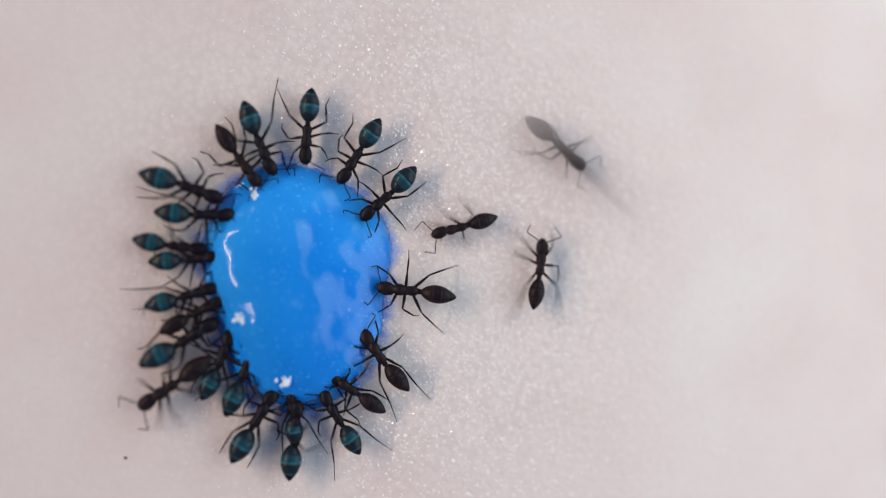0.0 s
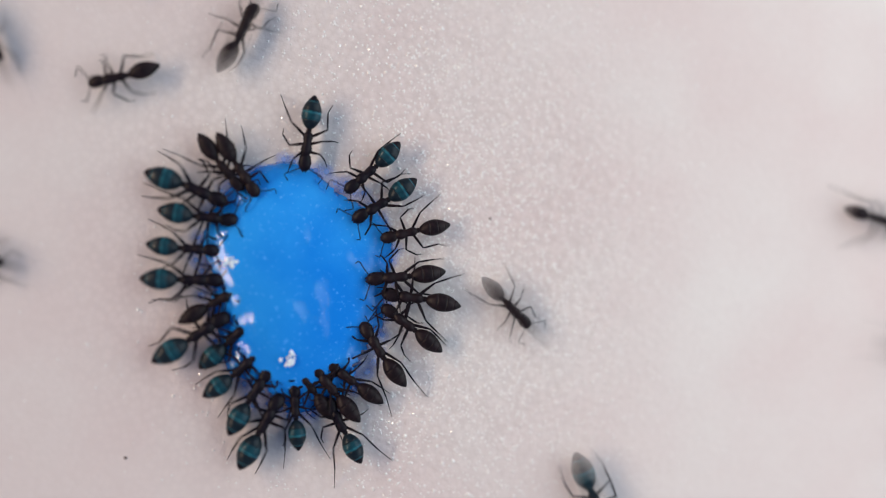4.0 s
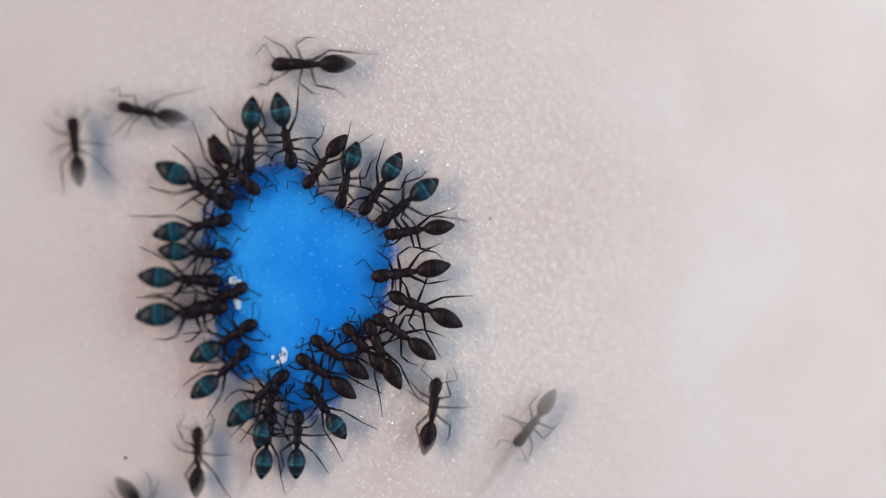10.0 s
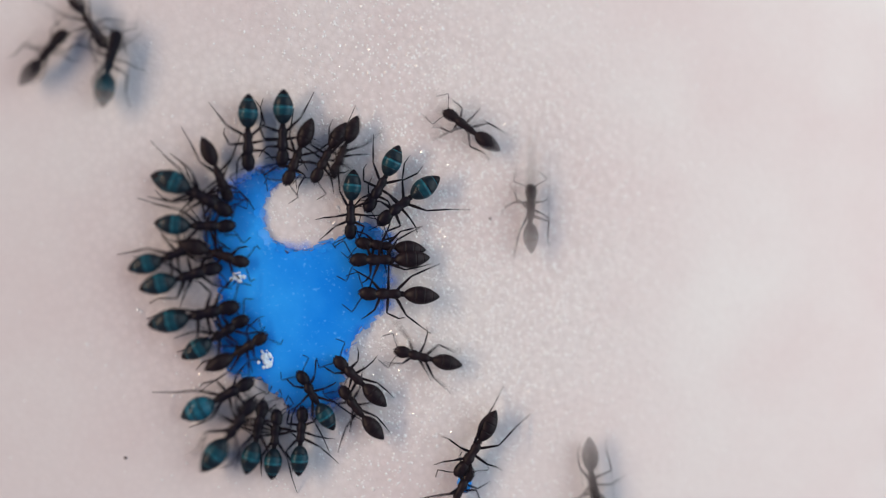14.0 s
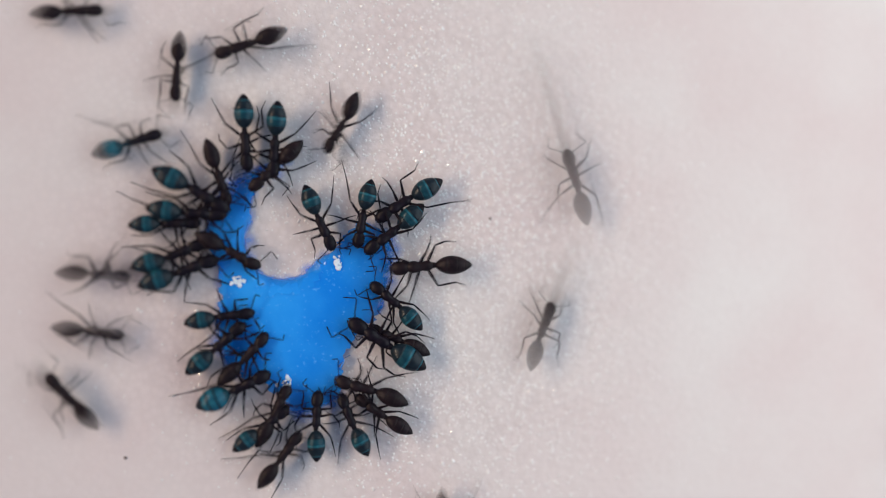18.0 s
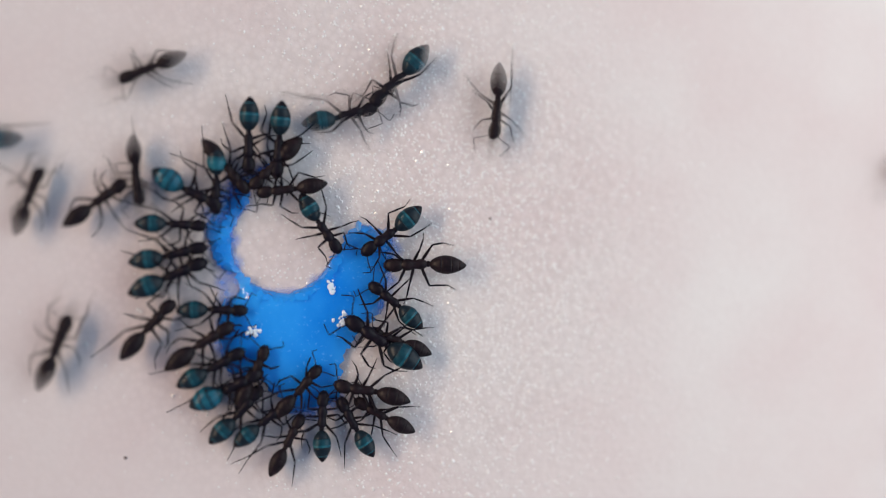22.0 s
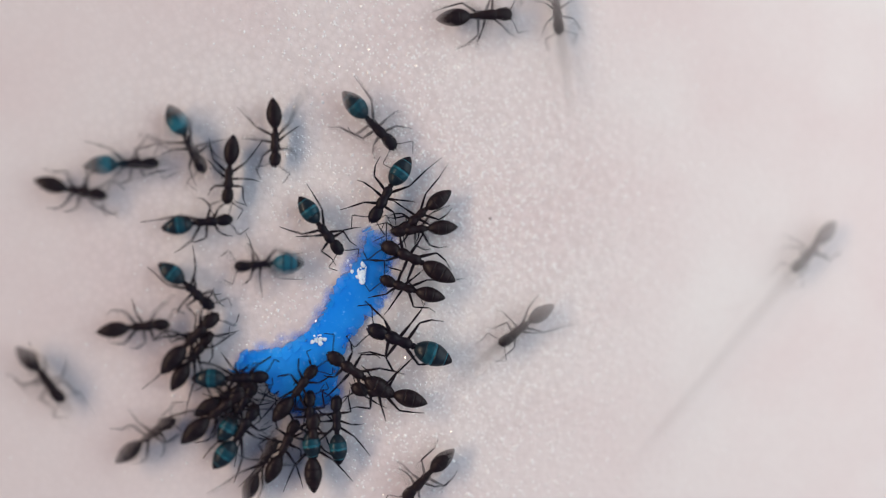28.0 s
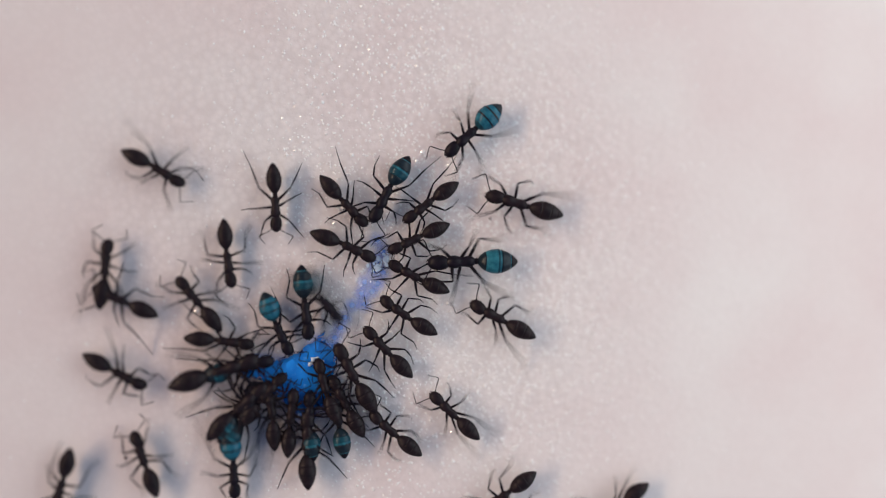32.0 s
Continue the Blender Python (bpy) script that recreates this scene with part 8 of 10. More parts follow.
    walk(ANTS[67], crawl(ANTS[67], [(0.00, -9.68, -13.96, 58), (5.50, -9.68, -13.96, 58), (5.84, -7.40, -10.24, 58), (6.00, -6.25, -8.36, 58), (6.16, -4.31, -7.31, 28), (6.75, 20.41, 6.09, 28), (8.69, 20.59, 6.79, 79), (10.63, 20.78, 7.49, 130), (12.57, 20.96, 8.18, 181), (12.84, 4.39, 8.03, 181), (13.00, 2.19, 8.01, 181), (13.16, -0.01, 7.99, 181), (13.81, -20.74, 7.80, 181), (14.04, -21.04, 3.52, 124), (14.28, -21.35, -0.76, 68), (14.52, -21.65, -5.04, 11), (15.11, -10.72, -2.90, 11), (15.27, -8.56, -2.47, 11), (16.50, -8.56, -2.47, 11), (17.00, -8.37, -2.56, 5), (18.00, -8.37, -2.48, 6), (19.00, -8.39, -2.33, -12), (20.00, -8.35, -2.33, -12), (21.00, -8.36, -2.29, -10), (22.00, -8.62, -2.20, -3), (23.00, -8.61, -2.20, -8), (24.00, -8.67, -2.20, -8), (25.00, -8.67, -2.20, -8), (25.50, -8.67, -2.20, -8), (27.50, -9.39, -1.39, -35), (28.00, -9.49, -1.26, -43), (28.15, -9.88, -1.64, -89), (28.23, -11.06, -2.79, -136), (28.70, -24.55, -15.93, -136), (29.56, -23.53, -6.98, -93), (30.42, -22.50, 1.97, -50), (30.84, -16.26, -5.46, -50), (31.00, -14.85, -7.15, -50), (31.16, -13.43, -8.83, -50), (31.83, -8.20, -15.06, -50), (32.00, -8.20, -15.06, -50)]))
    walk(ANTS[68], crawl(ANTS[68], [(0.00, -11.86, -13.99, 87), (5.54, -11.86, -13.99, 87), (5.84, -11.49, -7.87, 87), (6.00, -11.36, -5.67, 87), (6.16, -11.23, -3.48, 87), (6.83, -9.99, 17.21, 87), (32.00, -9.99, 17.21, 87)]))
    walk(ANTS[69], crawl(ANTS[69], [(0.00, 7.05, -16.46, 129), (5.58, 7.05, -16.46, 129), (5.84, 1.27, -9.39, 129), (6.00, -0.12, -7.68, 129), (6.16, -2.31, -7.46, 174), (6.72, -20.47, -5.62, 174), (7.49, -22.04, -2.23, 100), (8.27, -23.61, 1.15, 25), (8.84, -10.68, 7.21, 25), (9.00, -8.69, 8.14, 25), (9.16, -6.70, 9.08, 25), (9.84, 4.05, 14.11, 25), (12.54, 4.13, 15.76, -32), (15.23, 4.21, 17.40, -90), (15.60, 4.20, 4.68, -90), (15.76, 4.20, 2.48, -90), (15.92, 4.20, 0.28, -90), (16.40, 4.19, -17.04, -90), (16.73, 2.59, -16.10, -37), (17.07, 0.99, -15.16, 16), (17.40, -0.60, -14.21, 69), (17.84, 2.83, -5.43, 69), (18.00, 3.63, -3.39, 69), (18.16, 4.43, -1.34, 69), (18.60, 10.91, 15.23, 69), (22.14, 10.24, 15.62, -3), (25.68, 9.58, 16.01, -74), (26.23, 12.86, 4.83, -74), (26.39, 13.48, 2.72, -74), (26.55, 14.09, 0.61, -74), (27.06, 19.03, -16.24, -74), (27.68, 18.43, -16.20, -145), (28.30, 17.84, -16.17, -217), (28.84, 2.20, -4.38, -217), (29.00, 0.45, -3.06, -217), (29.10, 0.93, -2.79, -274), (29.18, 2.36, -1.98, -331), (29.97, 22.53, 9.36, -331), (30.42, 22.92, 7.78, -389), (30.87, 23.31, 6.19, -448), (31.31, 23.70, 4.60, -507), (31.84, 4.30, -8.01, -507), (32.00, 2.45, -9.21, -507)]))
    walk(ANTS[70], crawl(ANTS[70], [(0.00, -1.17, 14.73, -41), (6.42, -1.17, 14.73, -41), (6.84, 10.04, 5.00, -41), (7.00, 11.70, 3.56, -41), (7.16, 13.37, 2.11, -41), (7.77, 20.65, -4.21, -41), (8.58, 20.69, 1.50, -110), (9.39, 20.74, 7.21, -179), (9.84, -2.57, 6.85, -179), (10.00, -4.76, 6.81, -179), (10.16, -6.96, 6.78, -179), (10.89, -22.19, 6.54, -179), (12.58, -22.51, 6.25, -239), (14.27, -22.83, 5.96, -298), (15.96, -23.15, 5.68, -357), (16.34, 4.96, 7.01, -357), (16.50, 7.16, 7.12, -357), (16.66, 9.35, 7.22, -357), (16.95, 21.47, 7.80, -357), (17.39, 21.95, 6.33, -409), (17.84, 22.42, 4.86, -460), (18.28, 22.90, 3.39, -511), (18.84, 8.66, -4.39, -511), (19.00, 6.73, -5.45, -511), (19.16, 4.80, -6.50, -511), (19.76, -9.25, -14.19, -511), (21.03, -12.17, -13.98, -566), (22.30, -15.08, -13.78, -621), (23.57, -18.00, -13.57, -676), (23.84, -10.49, -6.43, -676), (24.00, -8.90, -4.92, -676), (24.10, -8.90, -5.47, -743), (24.18, -8.90, -7.12, -810), (24.58, -8.90, -13.15, -810), (25.00, -9.25, -13.12, -748), (25.42, -9.60, -13.10, -686), (25.89, 8.54, -0.66, -686), (26.05, 10.36, 0.58, -686), (26.21, 12.17, 1.82, -686), (26.61, 21.98, 8.55, -686), (28.97, 22.44, 2.28, -621), (31.33, 22.91, -3.99, -556), (31.84, 5.25, 1.02, -556), (32.00, 3.14, 1.62, -556)]))
    walk(ANTS[71], crawl(ANTS[71], [(0.00, -5.59, -14.00, 118), (6.58, -5.59, -14.00, 118), (6.84, -13.66, 1.25, 118), (7.00, -14.69, 3.19, 138), (7.16, -16.32, 4.67, 138), (7.58, -22.09, 9.88, 138), (10.47, -22.34, 2.17, 80), (13.36, -22.60, -5.53, 23), (13.84, -12.25, -1.18, 23), (14.00, -10.22, -0.33, 23), (14.50, -10.39, -0.34, 13), (16.50, -10.18, -0.25, 13), (17.00, -10.16, -0.32, 17), (18.00, -10.13, -0.31, 22), (19.00, -9.94, -0.18, 20), (20.00, -10.15, -0.28, 20), (21.00, -10.04, -0.18, 20), (22.00, -10.18, -0.27, 15), (23.00, -9.97, -0.19, 16), (24.00, -10.05, -0.16, 19), (25.00, -9.95, -0.37, 20), (25.50, -10.05, -0.25, 19), (26.75, -10.05, -0.25, 19), (26.83, -10.34, 0.22, 70), (26.91, -11.19, 1.64, 121), (27.33, -19.02, 14.69, 121), (27.67, -18.61, 15.55, 180), (28.01, -18.20, 16.42, 240), (28.36, -17.78, 17.29, 299), (28.84, -9.52, 2.41, 299), (29.00, -8.45, 0.49, 299), (29.10, -8.98, 0.34, 247), (29.18, -10.57, -0.10, 196), (29.90, -24.07, -3.88, 196), (32.00, -24.07, -3.88, 196)]))
    walk(ANTS[72], crawl(ANTS[72], [(0.00, -8.74, -15.70, 125), (8.27, -8.74, -15.70, 125), (8.84, -12.33, -10.49, 125), (9.00, -13.58, -8.67, 125), (9.16, -14.82, -6.86, 125), (9.65, -22.23, 3.91, 125), (10.06, -23.51, 0.53, 79), (10.46, -24.78, -2.86, 34), (10.84, -15.59, 3.45, 34), (11.00, -13.77, 4.70, 34), (11.16, -11.96, 5.94, 34), (11.89, 4.34, 17.13, 34), (13.78, 4.21, 17.20, -17), (15.68, 4.07, 17.28, -69), (17.58, 3.93, 17.35, -121), (17.84, -2.60, 6.60, -121), (18.00, -3.75, 4.72, -121), (18.10, -4.04, 5.19, -180), (18.18, -4.91, 6.59, -238), (18.73, -10.68, 15.81, -238), (32.00, -10.68, 15.81, -238)]))
    walk(ANTS[73], crawl(ANTS[73], [(0.00, -9.38, -16.22, 88), (8.31, -9.38, -16.22, 88), (8.84, -9.19, -11.83, 88), (9.00, -9.09, -9.63, 88), (9.16, -9.76, -7.54, 108), (9.60, -16.96, 15.32, 108), (10.19, -16.18, 15.79, 50), (10.77, -15.41, 16.26, -8), (11.36, -14.63, 16.74, -65), (11.84, -9.43, 5.54, -65), (12.00, -8.51, 3.54, -65), (12.10, -9.05, 3.64, -128), (12.18, -10.67, 3.95, -191), (12.88, -23.07, 6.27, -191), (13.78, -22.89, -1.15, -262), (14.69, -22.71, -8.56, -334), (15.22, -14.96, -4.83, -334), (15.38, -12.97, -3.88, -334), (15.54, -12.07, -1.87, -294), (16.31, -4.73, 14.39, -294), (17.39, -4.56, 14.20, -346), (18.47, -4.40, 14.00, -397), (19.55, -4.23, 13.81, -449), (19.84, -4.07, 5.15, -449), (20.00, -4.02, 2.95, -449), (20.10, -3.54, 3.21, -390), (20.18, -2.09, 4.00, -332), (20.86, 20.56, 16.23, -332), (23.07, 21.55, 15.21, -388), (25.28, 22.55, 14.20, -445), (27.49, 23.54, 13.18, -502), (27.84, 4.92, -1.44, -502), (28.00, 3.19, -2.80, -502), (28.16, 1.46, -4.16, -502), (28.94, -10.16, -13.27, -502), (29.14, -10.15, -13.82, -553), (29.34, -10.15, -14.38, -603), (29.54, -10.14, -14.93, -654), (29.84, -7.54, -9.09, -654), (30.00, -6.64, -7.08, -654), (31.00, -6.33, -7.27, -626), (32.00, -6.37, -6.22, -622)]))
    walk(ANTS[74], crawl(ANTS[74], [(0.00, 22.02, -0.49, 162), (8.32, 22.02, -0.49, 162), (8.84, -3.42, 7.82, 162), (9.00, -5.52, 8.51, 162), (9.16, -7.61, 9.19, 162), (9.61, -19.83, 13.18, 162), (32.00, -19.83, 13.18, 162)]))
    walk(ANTS[75], crawl(ANTS[75], [(0.00, -1.91, -14.40, 94), (8.47, -1.91, -14.40, 94), (8.84, -2.20, -10.44, 94), (9.00, -2.36, -8.31, 94), (9.16, -1.40, -6.33, 64), (9.56, 9.21, 15.57, 64), (10.18, 9.48, 15.95, 5), (10.79, 9.75, 16.32, -54), (11.40, 10.02, 16.70, -113), (11.84, 2.91, 0.13, -113), (12.00, 2.05, -1.89, -113), (12.16, 1.18, -3.92, -113), (12.91, -4.10, -16.23, -113), (14.13, -5.47, -16.16, -172), (15.36, -6.84, -16.09, -230), (16.58, -8.21, -16.03, -288), (16.84, -5.80, -8.62, -288), (17.00, -5.12, -6.53, -288), (18.00, -4.79, -6.62, -273), (19.00, -4.69, -6.77, -277), (20.00, -4.65, -6.77, -277), (21.00, -4.64, -6.76, -279), (22.00, -4.58, -6.63, -273), (23.00, -4.54, -6.63, -271), (24.00, -4.49, -6.62, -266), (25.00, -4.79, -6.75, -282), (25.50, -4.66, -6.31, -275), (27.50, -5.00, -6.62, -269), (28.00, -5.00, -6.62, -269), (29.00, -5.00, -6.62, -269), (30.00, -5.00, -6.62, -269), (31.00, -5.00, -6.62, -269), (32.00, -5.00, -6.62, -269)]))
    walk(ANTS[76], crawl(ANTS[76], [(0.00, -23.77, -14.26, 45), (8.58, -23.77, -14.26, 45), (8.84, -13.83, -4.31, 45), (9.00, -12.28, -2.76, 45), (9.16, -11.35, -0.77, 65), (9.78, -4.93, 13.01, 65), (11.11, -5.55, 13.18, 4), (12.43, -6.17, 13.34, -57), (12.84, -1.08, 5.61, -57), (13.00, 0.13, 3.77, -57), (13.16, 1.34, 1.93, -57), (13.64, 11.57, -13.60, -57), (14.53, 12.73, -13.55, -114), (15.42, 13.90, -13.49, -171), (16.30, 15.06, -13.43, -228), (16.84, 6.31, -3.69, -228), (17.00, 4.84, -2.06, -228), (17.16, 3.37, -0.42, -228), (17.86, -9.64, 14.07, -228), (18.60, -9.35, 13.76, -171), (19.35, -9.07, 13.44, -113), (19.84, -12.49, 5.53, -113), (20.00, -13.37, 3.51, -113), (20.16, -14.24, 1.49, -113), (20.87, -21.13, -14.43, -113), (21.06, -21.46, -15.14, -173), (21.25, -21.79, -15.86, -232), (21.45, -22.12, -16.57, -291), (21.84, -15.83, -0.43, -291), (22.00, -15.03, 1.62, -291), (22.16, -14.24, 3.67, -291), (22.75, -9.72, 15.28, -291), (32.00, -9.72, 15.28, -291)]))
    walk(ANTS[77], crawl(ANTS[77], [(0.00, 5.84, -13.48, 87), (8.58, 5.84, -13.48, 87), (8.84, 6.69, 3.99, 87), (9.00, 6.80, 6.18, 87), (9.16, 6.90, 8.38, 87), (9.70, 7.31, 16.84, 87), (10.60, 8.93, 16.29, 153), (11.51, 10.55, 15.74, 220), (11.84, -0.01, 6.99, 220), (12.00, -1.70, 5.59, 220), (12.16, -3.83, 5.03, 195), (12.92, -21.03, 0.53, 195), (13.32, -22.18, -0.33, 140), (13.72, -23.34, -1.20, 86), (14.13, -24.49, -2.06, 32), (14.34, -12.65, 5.31, 32), (14.50, -10.79, 6.47, 32), (14.66, -8.92, 7.63, 32), (15.07, 0.88, 13.73, 32), (32.00, 0.88, 13.73, 32)]))
    walk(ANTS[78], crawl(ANTS[78], [(0.00, -11.04, -16.94, 96), (9.43, -11.04, -16.94, 96), (9.84, -13.07, 1.20, 96), (10.00, -13.32, 3.39, 96), (10.16, -13.56, 5.57, 96), (10.72, -14.49, 13.87, 96), (11.61, -14.02, 14.00, 42), (12.50, -13.54, 14.12, -13), (13.40, -13.06, 14.24, -68), (13.84, -9.24, 4.98, -68), (14.00, -8.40, 2.95, -68), (14.50, -8.40, 2.95, -68), (16.50, -8.39, 2.87, -70), (17.00, -8.41, 2.86, -69), (18.00, -8.36, 2.88, -73), (19.00, -8.08, 3.06, -52), (20.00, -7.95, 3.10, -54), (21.00, -8.01, 3.07, -57), (22.00, -8.10, 3.10, -51), (23.00, -8.10, 3.11, -51), (24.00, -8.43, 2.71, -17), (25.00, -8.31, 2.67, -21), (25.50, -8.23, 2.41, -18), (26.55, -8.23, 2.41, -18), (26.63, -8.16, 2.95, 32), (26.71, -7.94, 4.59, 82), (27.24, -6.32, 16.78, 82), (28.27, -6.09, 16.91, 24), (29.31, -5.86, 17.04, -34), (30.34, -5.64, 17.17, -92), (30.84, -5.98, 4.23, -92), (31.00, -6.04, 2.03, -92), (32.00, -6.28, 1.97, -88)]))
    walk(ANTS[79], crawl(ANTS[79], [(0.00, -0.94, 14.34, -103), (9.56, -0.94, 14.34, -103), (9.84, -3.13, 4.95, -103), (10.00, -3.63, 2.80, -103), (11.00, -3.65, 2.83, -106), (12.00, -3.51, 2.52, -106), (13.00, -3.43, 2.46, -93), (14.00, -3.50, 1.72, -91), (14.50, -3.48, 1.68, -90), (16.50, -2.90, 1.82, -95), (17.00, -2.90, 1.62, -95), (18.00, -3.03, 1.39, -100), (19.00, -3.03, 1.39, -100), (20.00, -2.97, 1.38, -103), (21.00, -2.97, 1.38, -103), (21.18, -2.97, 1.38, -103), (21.26, -2.42, 1.43, -49), (21.34, -0.77, 1.56, 5), (22.11, 22.38, 3.41, 5), (25.26, 21.84, 2.83, -54), (28.42, 21.30, 2.25, -113), (31.57, 20.76, 1.67, -172), (31.84, -2.52, -1.43, -172), (31.94, -4.05, -1.63, -111), (32.00, -4.71, -1.72, -49)]))
    walk(ANTS[80], crawl(ANTS[80], [(0.00, 24.76, 2.90, 177), (9.58, 24.76, 2.90, 177), (9.84, -8.37, 4.75, 177), (10.00, -10.57, 4.87, 167), (10.16, -12.71, 5.37, 167), (10.57, -22.91, 7.77, 167), (12.55, -23.48, 1.41, 113), (14.53, -24.05, -4.95, 60), (16.51, -24.62, -11.31, 6), (16.84, -2.48, -8.95, 6), (17.00, -0.29, -8.72, 6), (17.16, 1.90, -8.49, 6), (17.64, 20.67, -6.49, 6), (19.87, 21.01, -5.66, 62), (22.10, 21.34, -4.83, 118), (24.33, 21.68, -4.00, 174), (24.84, 1.29, -1.68, 174), (25.00, -0.90, -1.43, 174), (25.50, -1.12, -1.44, 165), (27.50, -1.20, -1.48, 162), (28.00, -1.15, -1.56, 160), (29.00, -1.06, -1.30, 152), (30.00, -1.06, -1.29, 153), (31.00, -1.07, -1.31, 152), (32.00, -0.92, -1.15, 151)]))
    walk(ANTS[81], crawl(ANTS[81], [(0.00, 4.34, -14.14, 116), (10.27, 4.34, -14.14, 116), (10.84, 2.58, -10.47, 116), (11.00, 1.64, -8.48, 116), (11.16, 1.42, -6.30, 96), (11.85, -0.46, 13.21, 96), (12.37, -0.32, 13.18, 146), (12.89, -0.17, 13.14, 197), (13.42, -0.02, 13.11, 248), (13.84, -2.90, 5.88, 248), (14.00, -3.71, 3.84, 248), (14.10, -3.98, 4.32, 184), (14.18, -4.79, 5.75, 119), (14.75, -9.43, 13.97, 119), (16.01, -9.35, 13.69, 193), (17.27, -9.28, 13.42, 266), (17.84, -9.61, 8.94, 266), (18.00, -9.77, 6.74, 266), (18.16, -10.12, 4.57, 261), (18.87, -13.21, -14.43, 261), (19.04, -12.98, -14.89, 202), (19.22, -12.74, -15.36, 144), (19.39, -12.50, -15.82, 85), (19.84, -11.81, -7.63, 85), (20.00, -11.63, -5.44, 85), (20.16, -11.44, -3.25, 85), (20.76, -9.74, 16.90, 85), (23.69, -9.76, 16.92, 30), (26.63, -9.77, 16.95, -25), (29.57, -9.79, 16.98, -80), (29.84, -7.18, 2.10, -80), (30.00, -6.81, -0.07, -89), (30.10, -7.35, -0.13, -131), (30.18, -8.99, -0.29, -174), (30.81, -21.60, -1.59, -174), (31.11, -22.28, 0.02, -101), (31.41, -22.97, 1.63, -29), (31.84, -13.99, -3.31, -29), (32.00, -12.06, -4.37, -29)]))
    walk(ANTS[82], crawl(ANTS[82], [(0.00, -17.18, -13.80, 43), (10.28, -17.18, -13.80, 43), (10.84, -10.11, -7.16, 43), (11.00, -8.50, -5.65, 43), (11.10, -8.42, -6.20, -19), (11.18, -8.18, -7.83, -81), (11.90, -7.19, -14.37, -81), (12.18, -6.40, -14.29, -155), (12.47, -5.60, -14.22, -229), (12.84, -14.35, -4.04, -229), (13.00, -15.79, -2.38, -229), (13.16, -17.22, -0.71, -229), (13.76, -23.47, 6.55, -229), (15.07, -22.26, 6.31, -287), (16.37, -21.06, 6.08, -346), (16.84, -17.81, 6.91, -346), (17.00, -16.06, 7.36, -346), (17.16, -13.92, 7.91, -346), (17.62, 14.25, 15.14, -346), (22.28, 13.13, 15.30, -391), (26.94, 12.02, 15.46, -436), (27.34, 14.43, 5.91, -436), (27.50, 14.97, 3.78, -436), (27.66, 15.51, 1.65, -436), (27.95, 19.31, -13.35, -436), (28.78, 18.02, -13.45, -488), (29.60, 16.74, -13.56, -540), (30.43, 15.46, -13.66, -593), (30.84, 2.14, 3.86, -593), (31.00, 0.81, 5.61, -593), (31.16, -0.52, 7.37, -593), (31.91, -7.96, 17.15, -593), (32.00, -7.96, 17.15, -593)]))
    walk(ANTS[83], crawl(ANTS[83], [(0.00, 4.52, -16.37, 82), (10.40, 4.52, -16.37, 82), (10.84, 5.93, -6.53, 82), (11.00, 6.25, -4.35, 82), (11.16, 6.56, -2.18, 82), (11.85, 8.92, 14.29, 82), (13.43, 11.17, 14.14, 146), (15.01, 13.43, 13.99, 211), (15.58, -1.48, 5.14, 211), (15.68, -2.80, 4.35, 146), (15.74, -3.37, 4.02, 81), (16.50, -3.37, 4.02, 81), (16.68, -3.04, 6.19, 81), (16.94, -1.84, 14.09, 81), (32.00, -1.84, 14.09, 81)]))
    walk(ANTS[84], crawl(ANTS[84], [(0.00, 22.99, 0.30, 171), (10.47, 22.99, 0.30, 171), (10.84, 9.73, 2.41, 171), (11.00, 7.55, 2.76, 171), (11.16, 5.38, 3.10, 171), (11.83, -22.66, 7.56, 171), (15.04, -22.71, -3.86, 105), (18.25, -22.76, -15.28, 40), (18.84, -10.60, -5.20, 40), (19.00, -8.91, -3.79, 40), (20.00, -9.04, -4.31, 28), (21.00, -9.01, -4.36, 30), (22.00, -9.10, -3.56, 32), (23.00, -9.01, -3.30, 31), (24.00, -9.07, -3.25, 28), (25.00, -9.03, -3.26, 29), (25.50, -9.05, -3.21, 26), (27.50, -9.52, -3.46, 39), (28.00, -9.44, -3.46, 45), (28.22, -9.44, -3.46, 45), (28.30, -9.95, -3.27, 103), (28.38, -11.51, -2.72, 161), (28.95, -21.51, 0.81, 161), (32.00, -21.51, 0.81, 161)]))
    walk(ANTS[85], crawl(ANTS[85], [(0.00, 0.93, -14.64, 121), (10.49, 0.93, -14.64, 121), (10.84, -1.54, -10.53, 121), (11.00, -2.67, -8.64, 121), (11.16, -4.75, -7.92, 161), (11.75, -23.50, -1.44, 161), (11.98, -23.89, -1.32, 101), (12.20, -24.29, -1.19, 42), (12.43, -24.69, -1.07, -18), (12.84, -1.48, -8.69, -18), (13.00, 0.61, -9.37, -23), (13.16, 2.63, -10.24, -23), (13.94, 9.57, -13.21, -23), (15.21, 7.67, -13.23, 31), (16.48, 5.76, -13.24, 84), (16.84, 5.96, -11.14, 84), (17.00, 6.08, -10.01, 84), (17.16, 6.29, -7.82, 84), (17.73, 8.61, 15.74, 84), (32.00, 8.61, 15.74, 84)]))
